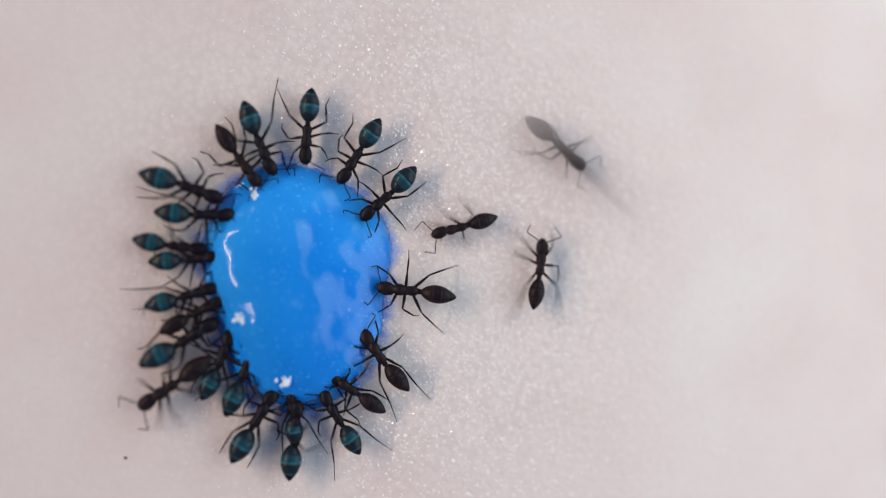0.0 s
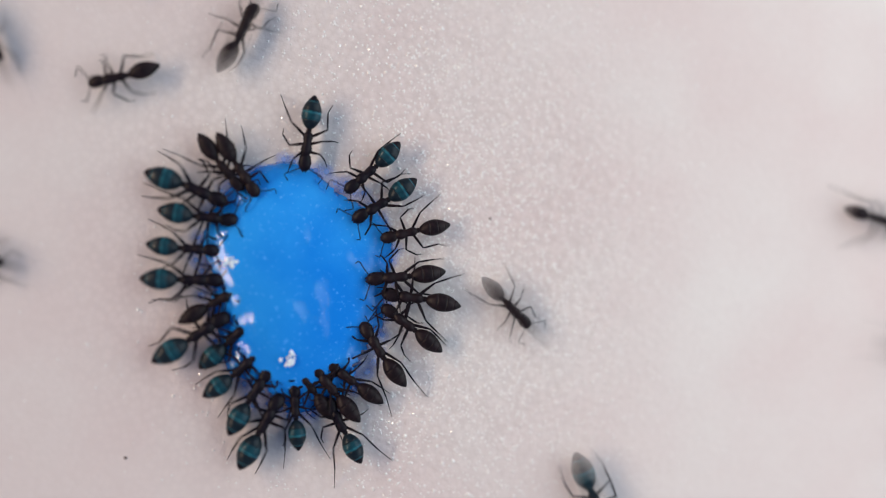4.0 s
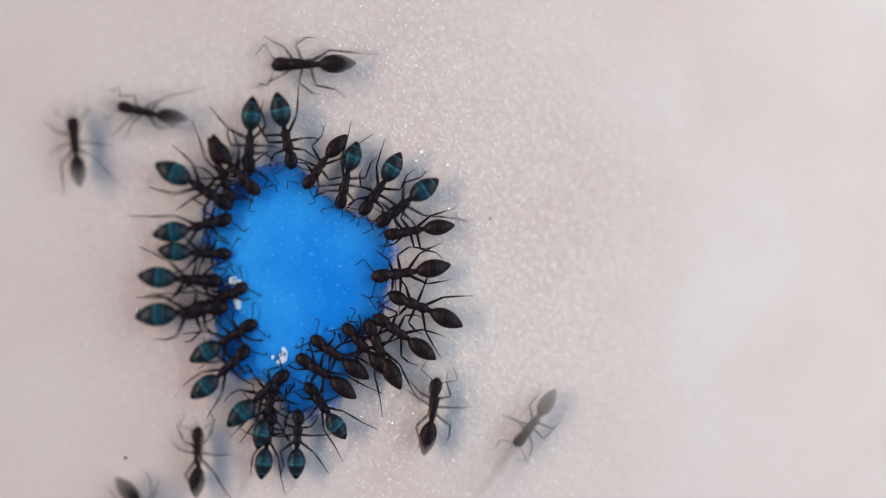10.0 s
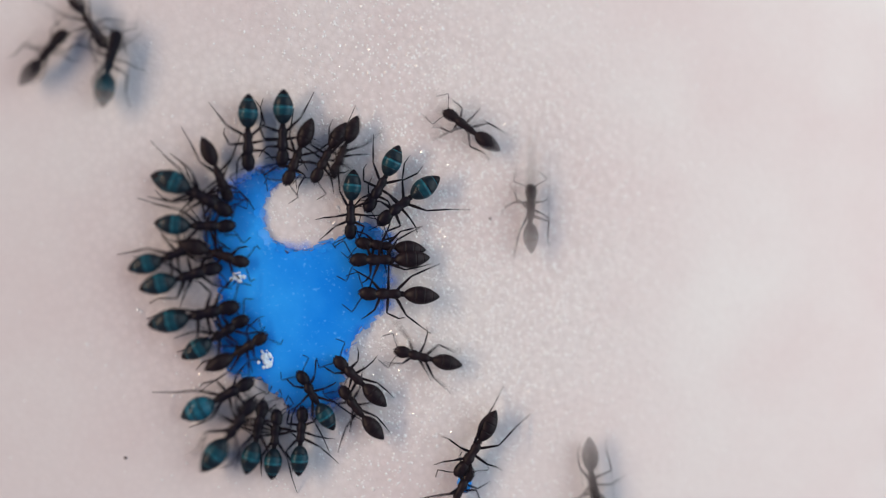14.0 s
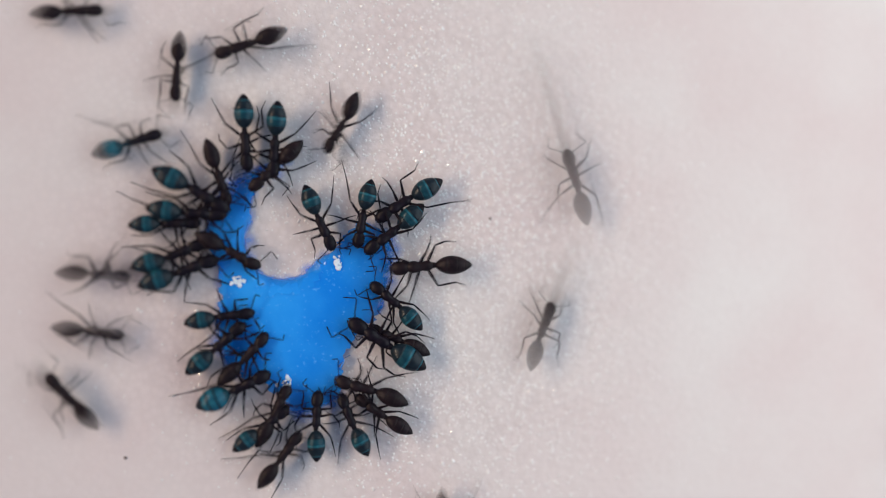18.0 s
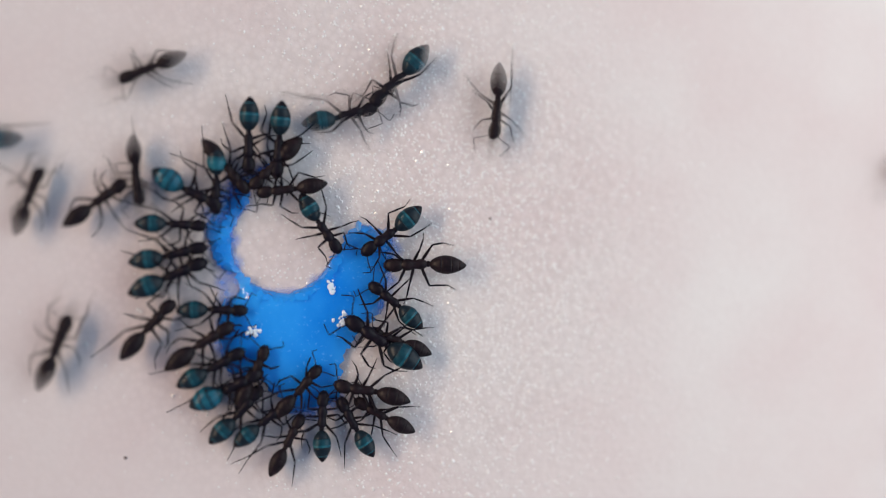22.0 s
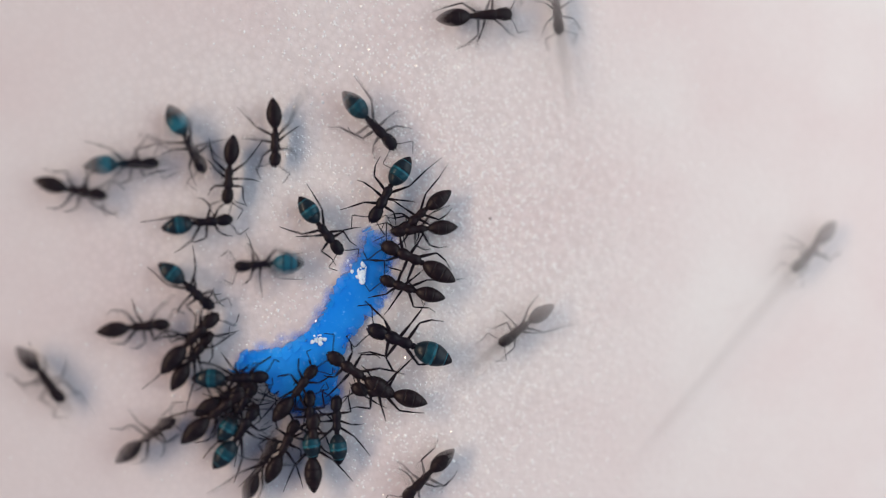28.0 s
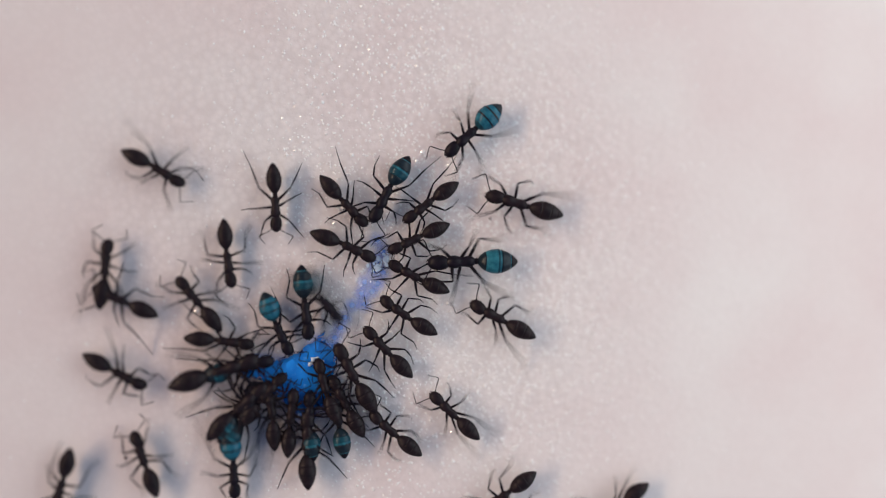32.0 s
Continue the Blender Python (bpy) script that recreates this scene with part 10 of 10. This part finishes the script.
    walk(ANTS[112], crawl(ANTS[112], [(0.00, -3.35, -13.64, 112), (22.46, -3.35, -13.64, 112), (22.84, -4.55, -10.73, 112), (23.00, -5.19, -9.17, 112), (24.00, -5.03, -9.57, 93), (24.16, -6.66, -8.09, 138), (24.94, -24.37, 7.95, 138), (26.01, -22.72, 4.42, 73), (27.08, -21.07, 0.89, 9), (27.34, -15.53, 1.75, 9), (27.50, -13.36, 2.09, 9), (28.00, -13.61, 2.13, -10), (28.16, -11.55, 2.89, 20), (28.85, 21.66, 15.14, 20), (29.41, 21.83, 14.50, -34), (29.97, 22.01, 13.85, -88), (30.53, 22.18, 13.21, -142), (30.84, 3.54, -1.24, -142), (31.00, 1.81, -2.59, -142), (31.16, 0.19, -4.09, -137), (31.62, -9.41, -12.98, -137), (32.00, -9.41, -12.98, -137)]))
    walk(ANTS[113], crawl(ANTS[113], [(0.00, 2.64, 14.44, -112), (22.58, 2.64, 14.44, -112), (22.84, -1.40, 4.65, -112), (23.00, -2.24, 2.62, -112), (24.00, -1.79, 2.56, -140), (25.00, -2.01, 2.28, -121), (25.50, -2.06, 2.31, -119), (27.50, -2.08, 2.22, -117), (28.00, -2.04, 2.32, -118), (29.00, -2.12, 2.36, -113), (30.00, -2.08, 2.31, -119), (31.00, -2.10, 2.32, -118), (32.00, -2.05, 2.33, -117)]))
    walk(ANTS[114], crawl(ANTS[114], [(0.00, 1.30, 13.36, -127), (23.45, 1.30, 13.36, -127), (23.84, -4.21, 6.11, -127), (24.00, -5.54, 4.35, -130), (25.00, -5.60, 4.20, -125), (25.50, -5.41, 4.64, -140), (25.78, -5.41, 4.64, -140), (25.86, -5.81, 5.01, -181), (25.94, -7.03, 6.13, -223), (26.34, -17.11, 15.41, -223), (26.66, -15.07, 16.35, -154), (26.97, -13.03, 17.28, -86), (27.34, -11.98, 1.11, -86), (27.50, -11.84, -1.09, -86), (27.66, -11.70, -3.28, -86), (27.94, -10.84, -16.73, -86), (32.00, -10.84, -16.73, -86)]))
    walk(ANTS[115], crawl(ANTS[115], [(0.00, -21.62, -7.64, 40), (23.52, -21.62, -7.64, 40), (23.84, -14.33, -1.51, 40), (24.00, -12.64, -0.09, 40), (24.16, -10.96, 1.32, 40), (24.89, 3.17, 13.21, 40), (26.08, 3.32, 14.06, -21), (27.27, 3.47, 14.92, -82), (27.84, 3.98, 11.44, -82), (28.00, 4.25, 9.56, -82), (28.16, 4.57, 7.39, -82), (28.79, 8.22, -17.44, -82), (29.32, 4.74, -16.65, -140), (29.85, 1.27, -15.86, -199), (30.38, -2.21, -15.07, -258), (30.84, -3.86, -7.54, -258), (31.00, -4.34, -5.39, -258), (32.00, -4.39, -5.37, -255)]))
    walk(ANTS[116], crawl(ANTS[116], [(0.00, -7.08, -13.33, 144), (24.44, -7.08, -13.33, 144), (24.84, -12.31, -9.57, 144), (25.00, -14.09, -8.28, 144), (25.16, -15.88, -6.99, 144), (25.90, -21.77, -2.75, 144), (26.34, -21.29, -6.07, 85), (26.78, -20.81, -9.39, 25), (27.34, -14.69, -6.55, 25), (27.50, -12.70, -5.62, 25), (27.66, -10.57, -6.19, -15), (27.94, 23.50, -15.37, -15), (28.39, 23.80, -12.23, -75), (28.84, 24.10, -9.10, -134), (29.29, 24.40, -5.96, -194), (29.84, 4.30, -1.07, -194), (30.00, 2.16, -0.55, -194), (30.16, 0.57, 0.97, -224), (30.76, -15.68, 16.49, -224), (30.98, -15.55, 16.15, -171), (31.21, -15.42, 15.81, -118), (31.44, -15.29, 15.46, -65), (31.84, -8.96, 1.91, -65), (32.00, -8.03, -0.09, -82)]))
    walk(ANTS[117], crawl(ANTS[117], [(0.00, -14.40, -13.21, 59), (24.44, -14.40, -13.21, 59), (24.84, -11.20, -7.80, 59), (25.00, -10.08, -5.91, 59), (25.16, -10.63, -3.78, 104), (25.83, -15.20, 14.00, 104), (26.71, -15.32, 14.01, 54), (27.59, -15.43, 14.02, 4), (28.48, -15.55, 14.03, -46), (28.84, -7.17, 5.44, -46), (28.94, -6.09, 4.34, 19), (29.00, -5.63, 3.86, 85), (29.18, -5.43, 6.06, 85), (29.70, -4.52, 15.77, 85), (32.00, -4.52, 15.77, 85)]))
    walk(ANTS[118], crawl(ANTS[118], [(0.00, -20.21, -13.32, 59), (24.50, -20.21, -13.32, 59), (24.84, -14.13, -3.21, 59), (25.00, -13.00, -1.33, 59), (25.16, -11.87, 0.56, 59), (25.70, -1.85, 17.23, 59), (32.00, -1.85, 17.23, 59)]))
    walk(ANTS[119], crawl(ANTS[119], [(0.00, -20.68, -1.84, 35), (24.50, -20.68, -1.84, 35), (24.84, -14.82, 2.26, 35), (25.00, -13.02, 3.52, 35), (25.16, -11.22, 4.79, 35), (25.68, 6.44, 17.16, 35), (32.00, 6.44, 17.16, 35)]))
    walk(ANTS[120], crawl(ANTS[120], [(0.00, -22.51, 16.24, -40), (24.57, -22.51, 16.24, -40), (24.84, -9.81, 5.43, -40), (25.00, -8.13, 4.01, -40), (25.50, -7.96, 3.56, -38), (27.50, -7.87, 3.02, -83), (28.00, -7.92, 2.99, -94), (29.00, -8.32, 2.99, -91), (30.00, -7.83, 2.87, -62), (30.31, -7.83, 2.87, -62), (30.39, -8.36, 2.99, -127), (30.47, -9.97, 3.36, -193), (31.03, -21.74, 6.04, -193), (32.00, -21.74, 6.04, -193)]))
    walk(ANTS[121], crawl(ANTS[121], [(0.00, -0.29, -14.46, 124), (24.57, -0.29, -14.46, 124), (24.84, -2.55, -11.08, 124), (25.00, -3.77, -9.27, 124), (25.16, -5.65, -8.13, 149), (25.64, -23.40, 2.58, 149), (26.31, -23.78, 0.69, 81), (26.98, -24.17, -1.21, 12), (27.33, -13.20, 1.20, 12), (27.43, -11.70, 1.53, 79), (27.49, -11.05, 1.68, 146), (27.68, -12.88, 2.90, 146), (27.96, -23.62, 10.06, 146), (28.50, -22.68, 10.95, 203), (29.05, -21.75, 11.85, 261), (29.59, -20.82, 12.75, 318), (29.84, -10.49, 3.40, 318), (30.00, -8.86, 1.92, 318), (30.10, -8.88, 2.47, 385), (30.18, -8.93, 4.12, 452), (30.74, -9.20, 12.93, 452), (32.00, -9.20, 12.93, 452)]))
    walk(ANTS[122], crawl(ANTS[122], [(0.00, -22.13, 14.93, -54), (25.15, -22.13, 14.93, -54), (25.34, -13.82, 3.31, -54), (25.50, -12.54, 1.53, -54), (25.66, -11.77, -0.53, -69), (26.08, -6.94, -13.38, -69), (26.34, -10.91, -14.47, -2), (26.60, -14.87, -15.57, 65), (27.07, -10.52, -6.21, 65), (27.23, -9.59, -4.22, 65), (27.50, -9.59, -4.22, 65), (28.00, -9.36, -4.12, 54), (28.11, -9.36, -4.12, 54), (28.19, -9.90, -4.01, 111), (28.27, -11.51, -3.66, 168), (28.78, -23.62, -1.05, 168), (28.96, -23.41, -0.76, 108), (29.13, -23.20, -0.47, 49), (29.31, -22.99, -0.18, -11), (29.84, -10.26, -2.58, -11), (30.00, -8.10, -2.99, -43), (31.00, -8.14, -3.03, -40), (32.00, -8.37, -3.33, -9)]))
    walk(ANTS[123], crawl(ANTS[123], [(0.00, 14.18, 16.32, -101), (25.15, 14.18, 16.32, -101), (25.34, 11.43, 2.13, -101), (25.50, 11.01, -0.03, -101), (25.66, 10.60, -2.19, -101), (26.24, 8.28, -14.16, -101), (32.00, 8.28, -14.16, -101)]))
    walk(ANTS[124], crawl(ANTS[124], [(0.00, -17.26, 17.20, -40), (25.18, -17.26, 17.20, -40), (25.34, 6.88, -3.12, -40), (25.50, 8.56, -4.54, -25), (25.66, 10.56, -5.47, -25), (26.40, 24.85, -12.16, -25), (28.06, 23.72, -8.01, -76), (29.71, 22.59, -3.87, -127), (31.37, 21.47, 0.28, -178), (31.84, 3.35, -0.38, -178), (32.00, 1.15, -0.46, -178)]))
    walk(ANTS[125], crawl(ANTS[125], [(0.00, 1.24, -14.29, 112), (25.18, 1.24, -14.29, 112), (25.34, -1.45, -7.52, 112), (25.50, -2.26, -5.47, 112), (26.13, -2.26, -5.47, 112), (26.21, -1.71, -5.55, 52), (26.29, -0.08, -5.78, -8), (26.93, 22.98, -9.04, -8), (27.59, 22.89, 0.86, -77), (28.25, 22.81, 10.76, -146), (28.84, -5.33, -8.27, -146), (29.00, -7.15, -9.51, -131), (29.16, -8.29, -10.82, -131), (29.68, -10.41, -13.26, -131), (29.90, -10.15, -13.63, -183), (30.12, -9.89, -13.99, -236), (30.34, -9.63, -14.36, -288), (30.84, -8.68, -11.40, -288), (31.00, -8.16, -9.81, -288), (31.16, -8.99, -7.77, -248), (31.67, -17.99, 14.40, -248), (32.00, -17.99, 14.40, -248)]))
    walk(ANTS[126], crawl(ANTS[126], [(0.00, -24.42, 2.52, -28), (25.21, -24.42, 2.52, -28), (25.34, -15.30, -2.23, -28), (25.50, -13.35, -3.25, -28), (25.66, -11.49, -4.43, -33), (26.09, 6.26, -15.76, -33), (26.73, -2.11, -15.17, 14), (27.36, -10.49, -14.57, 61), (27.84, -7.99, -10.08, 61), (28.00, -6.92, -8.16, 61), (28.16, -4.87, -7.37, 21), (28.81, 23.09, 3.34, 21), (29.39, 23.42, 3.57, -35), (29.97, 23.75, 3.81, -91), (30.55, 24.09, 4.05, -146), (30.84, 5.68, -8.24, -146), (31.00, 3.86, -9.46, -146), (31.16, 2.03, -10.69, -146), (31.67, -5.52, -15.72, -146), (32.00, -5.52, -15.72, -146)]))
    walk(ANTS[127], crawl(ANTS[127], [(0.00, 22.99, 15.48, -156), (25.34, 22.99, 15.48, -156), (25.90, 4.86, 7.29, -156), (26.06, 2.85, 6.39, -156), (26.22, 0.68, 6.03, -171), (26.71, -23.07, 2.14, -171), (26.94, -23.24, 3.60, -112), (27.18, -23.41, 5.07, -53), (27.42, -23.58, 6.54, 5), (27.84, -1.14, 8.59, 5), (28.00, 1.05, 8.78, 5), (28.16, 3.24, 8.98, 5), (28.87, 22.41, 10.73, 5), (32.00, 22.41, 10.73, 5)]))
    walk(ANTS[128], crawl(ANTS[128], [(0.00, 20.70, -8.18, 152), (25.82, 20.70, -8.18, 152), (26.34, 11.95, -3.47, 152), (26.50, 10.02, -2.43, 152), (26.66, 8.08, -1.39, 152), (27.11, -24.24, 16.02, 152), (32.00, -24.24, 16.02, 152)]))
    walk(ANTS[129], crawl(ANTS[129], [(0.00, -19.49, -14.47, 38), (26.72, -19.49, -14.47, 38), (27.22, -10.14, -7.24, 38), (27.38, -8.40, -5.90, 38), (27.50, -8.40, -5.90, 38), (28.00, -8.60, -6.11, 38), (29.00, -7.98, -5.98, 30), (30.00, -8.34, -6.29, 25), (31.00, -7.96, -5.95, 40), (32.00, -7.74, -5.97, 41)]))
    walk(ANTS[130], crawl(ANTS[130], [(0.00, 7.39, 15.20, -153), (26.90, 7.39, 15.20, -153), (27.34, -9.79, 6.47, -153), (27.50, -11.75, 5.47, -153), (27.66, -13.71, 4.48, -153), (27.90, -23.84, -0.67, -153), (32.00, -23.84, -0.67, -153)]))
    walk(ANTS[131], crawl(ANTS[131], [(0.00, -13.77, 16.64, -93), (27.09, -13.77, 16.64, -93), (27.34, -14.21, 7.30, -93), (27.50, -14.31, 5.10, -93), (27.66, -14.42, 2.90, -93), (27.92, -15.21, -14.00, -93), (32.00, -15.21, -14.00, -93)]))
    walk(ANTS[132], crawl(ANTS[132], [(0.00, -21.32, -13.94, 34), (27.35, -21.32, -13.94, 34), (27.84, -12.83, -8.16, 34), (28.00, -11.01, -6.92, 34), (28.16, -8.81, -6.94, -1), (28.81, 23.11, -7.35, -1), (29.06, 22.96, -7.81, 55), (29.32, 22.81, -8.27, 110), (29.58, 22.66, -8.73, 165), (29.84, 0.94, -3.02, 165), (30.00, -1.19, -2.46, 165), (31.00, -1.22, -2.92, 154), (32.00, -1.32, -2.60, 144)]))
    walk(ANTS[133], crawl(ANTS[133], [(0.00, -24.52, -3.88, 5), (27.37, -24.52, -3.88, 5), (27.84, -13.59, -3.00, 5), (28.00, -11.39, -2.83, 5), (28.10, -11.67, -3.30, -58), (28.18, -12.52, -4.71, -121), (28.86, -19.36, -16.14, -121), (30.08, -4.75, -16.78, -171), (31.30, 9.87, -17.42, -222), (31.84, -0.16, -8.45, -222), (32.00, -1.80, -6.98, -222)]))
    walk(ANTS[134], crawl(ANTS[134], [(0.00, -10.47, 16.20, -76), (27.37, -10.47, 16.20, -76), (27.84, -6.91, 1.60, -76), (27.94, -6.54, 0.10, -125), (28.00, -6.39, -0.54, -175), (28.18, -8.58, -0.75, -175), (28.77, -22.73, -2.09, -175), (28.96, -21.98, -2.81, -234), (29.16, -21.23, -3.52, -294), (29.35, -20.47, -4.24, -353), (29.84, -8.55, -2.83, -353), (30.00, -6.37, -2.57, -429), (31.00, -6.36, -2.61, -424), (32.00, -6.27, -2.71, -425)]))
    walk(ANTS[135], crawl(ANTS[135], [(0.00, -20.46, -11.84, 28), (27.39, -20.46, -11.84, 28), (27.84, -10.11, -6.45, 28), (28.00, -8.16, -5.43, 28), (29.00, -8.16, -5.43, 27), (30.00, -7.61, -5.19, 19), (31.00, -7.68, -5.27, 24), (31.15, -7.68, -5.27, 24), (31.23, -7.55, -5.81, -26), (31.31, -7.16, -7.41, -76), (31.91, -5.06, -15.93, -76), (32.00, -5.06, -15.93, -76)]))
    walk(ANTS[136], crawl(ANTS[136], [(0.00, -15.25, 14.72, -62), (27.54, -15.25, 14.72, -62), (27.84, -10.53, 6.03, -62), (28.00, -9.48, 4.09, -62), (28.16, -10.11, 1.98, -107), (28.92, -14.62, -13.25, -107), (32.00, -14.62, -13.25, -107)]))
    walk(ANTS[137], crawl(ANTS[137], [(0.00, -23.73, 8.89, -55), (27.58, -23.73, 8.89, -55), (27.84, -15.82, -2.56, -55), (28.00, -14.57, -4.37, -55), (28.16, -13.32, -6.18, -55), (28.65, -7.13, -15.14, -55), (29.19, -6.74, -15.06, -115), (29.73, -6.35, -14.98, -175), (30.27, -5.96, -14.90, -235), (30.84, -10.29, -8.83, -235), (31.00, -11.56, -7.04, -235), (31.16, -12.84, -5.25, -235), (31.88, -24.54, 11.16, -235), (32.00, -24.54, 11.16, -235)]))
    walk(ANTS[138], crawl(ANTS[138], [(0.00, -22.71, 8.60, -36), (28.33, -22.71, 8.60, -36), (28.84, -10.33, -0.33, -36), (29.00, -8.55, -1.62, -47), (29.10, -8.90, -2.04, -89), (29.18, -9.96, -3.31, -130), (29.85, -20.41, -15.81, -130), (30.32, -20.31, -15.79, -190), (30.79, -20.21, -15.76, -249), (31.26, -20.12, -15.74, -309), (31.84, -10.34, -3.78, -309), (32.00, -8.95, -2.07, -231)]))
    walk(ANTS[139], crawl(ANTS[139], [(0.00, -22.76, -13.53, 45), (28.33, -22.76, -13.53, 45), (28.84, -12.54, -3.39, 45), (28.94, -11.45, -2.31, 110), (29.00, -10.98, -1.84, 175), (29.18, -13.17, -1.64, 175), (29.93, -21.72, -0.86, 175), (30.37, -22.24, 3.04, 226), (30.81, -22.76, 6.94, 277), (31.26, -23.28, 10.84, 328), (31.84, -12.55, 4.19, 328), (32.00, -10.68, 3.03, 328)]))
    walk(ANTS[140], crawl(ANTS[140], [(0.00, -23.99, -15.76, 40), (28.34, -23.99, -15.76, 40), (28.84, -14.64, -7.78, 40), (29.00, -12.96, -6.35, 40), (29.16, -12.23, -4.28, 70), (29.56, -5.64, 14.29, 70), (32.00, -5.64, 14.29, 70)]))
    walk(ANTS[141], crawl(ANTS[141], [(0.00, -14.59, -17.06, 69), (28.44, -14.59, -17.06, 69), (28.84, -11.31, -8.54, 69), (29.00, -10.52, -6.49, 69), (29.16, -10.68, -4.29, 94), (29.92, -11.92, 13.57, 94), (32.00, -11.92, 13.57, 94)]))
    walk(ANTS[142], crawl(ANTS[142], [(0.00, -1.91, -15.27, 87), (28.45, -1.91, -15.27, 87), (28.84, -1.65, -10.71, 87), (29.00, -1.52, -8.52, 87), (29.16, -0.83, -6.43, 72), (29.74, 6.02, 14.31, 72), (32.00, 6.02, 14.31, 72)]))
    walk(ANTS[143], crawl(ANTS[143], [(0.00, 21.93, 7.84, -173), (28.51, 21.93, 7.84, -173), (28.84, -10.26, 3.92, -173), (29.00, -12.44, 3.66, -178), (29.16, -14.64, 3.58, -178), (29.56, -20.81, 3.37, -178), (30.02, -21.22, 5.61, -115), (30.47, -21.63, 7.84, -52), (30.84, -13.87, -2.03, -52), (31.00, -12.51, -3.76, -52), (31.16, -11.15, -5.48, -52), (31.68, -3.13, -15.67, -52), (32.00, -3.13, -15.67, -52)]))
    walk(ANTS[144], crawl(ANTS[144], [(0.00, 6.46, -14.82, 93), (28.51, 6.46, -14.82, 93), (28.84, 6.22, -9.23, 93), (29.00, 6.12, -7.03, 93), (29.16, 6.02, -4.83, 93), (29.60, 5.19, 13.97, 93), (32.00, 5.19, 13.97, 93)]))
    walk(ANTS[145], crawl(ANTS[145], [(0.00, -16.23, -14.07, 60), (28.60, -16.23, -14.07, 60), (28.84, -12.35, -7.44, 60), (29.00, -11.23, -5.54, 60), (29.16, -11.22, -3.34, 90), (29.96, -11.10, 16.18, 90), (32.00, -11.10, 16.18, 90)]))
    walk(ANTS[146], crawl(ANTS[146], [(0.00, 8.41, 16.73, -80), (29.28, 8.41, 16.73, -80), (29.84, 10.33, 5.97, -80), (30.00, 10.72, 3.81, -80), (30.16, 11.11, 1.64, -80), (30.93, 14.30, -16.22, -80), (32.00, 14.30, -16.22, -80)]))
    walk(ANTS[147], crawl(ANTS[147], [(0.00, 22.37, 7.41, 178), (30.58, 22.37, 7.41, 178), (30.84, 4.34, 8.05, 178), (31.00, 2.14, 8.12, 178), (31.16, -0.06, 8.20, 178), (31.65, -23.20, 9.02, 178), (32.00, -23.20, 9.02, 178)]))
    walk(ANTS[148], crawl(ANTS[148], [(0.00, -16.54, -15.97, 31), (30.59, -16.54, -15.97, 31), (30.84, 7.70, -1.38, 31), (31.00, 9.59, -0.25, 16), (31.16, 11.70, 0.36, 16), (31.70, 22.27, 3.40, 16), (32.00, 22.27, 3.40, 16)]))
    walk(ANTS[149], crawl(ANTS[149], [(0.00, -23.01, -9.21, 18), (31.40, -23.01, -9.21, 18), (31.84, -10.66, -5.22, 18), (32.00, -8.56, -4.55, 18)]))
    walk(ANTS[150], crawl(ANTS[150], [(0.00, -22.20, 14.67, -57), (31.43, -22.20, 14.67, -57), (31.84, -8.97, -5.96, -57), (32.00, -7.79, -7.81, -87)]))
    walk(ANTS[151], crawl(ANTS[151], [(0.00, 12.46, 14.59, -138), (31.44, 12.46, 14.59, -138), (31.84, 2.80, 5.98, -138), (32.00, 1.16, 4.52, -138)]))
    walk(ANTS[152], crawl(ANTS[152], [(0.00, -16.75, -16.37, 47), (31.55, -16.75, -16.37, 47), (31.84, -8.31, -7.19, 47), (32.00, -6.82, -5.57, 47)]))
    walk(ANTS[153], crawl(ANTS[153], [(0.00, -8.04, -16.24, 109), (31.55, -8.04, -16.24, 109), (31.84, -10.19, -9.95, 109), (32.00, -10.90, -7.87, 109)]))


motions()
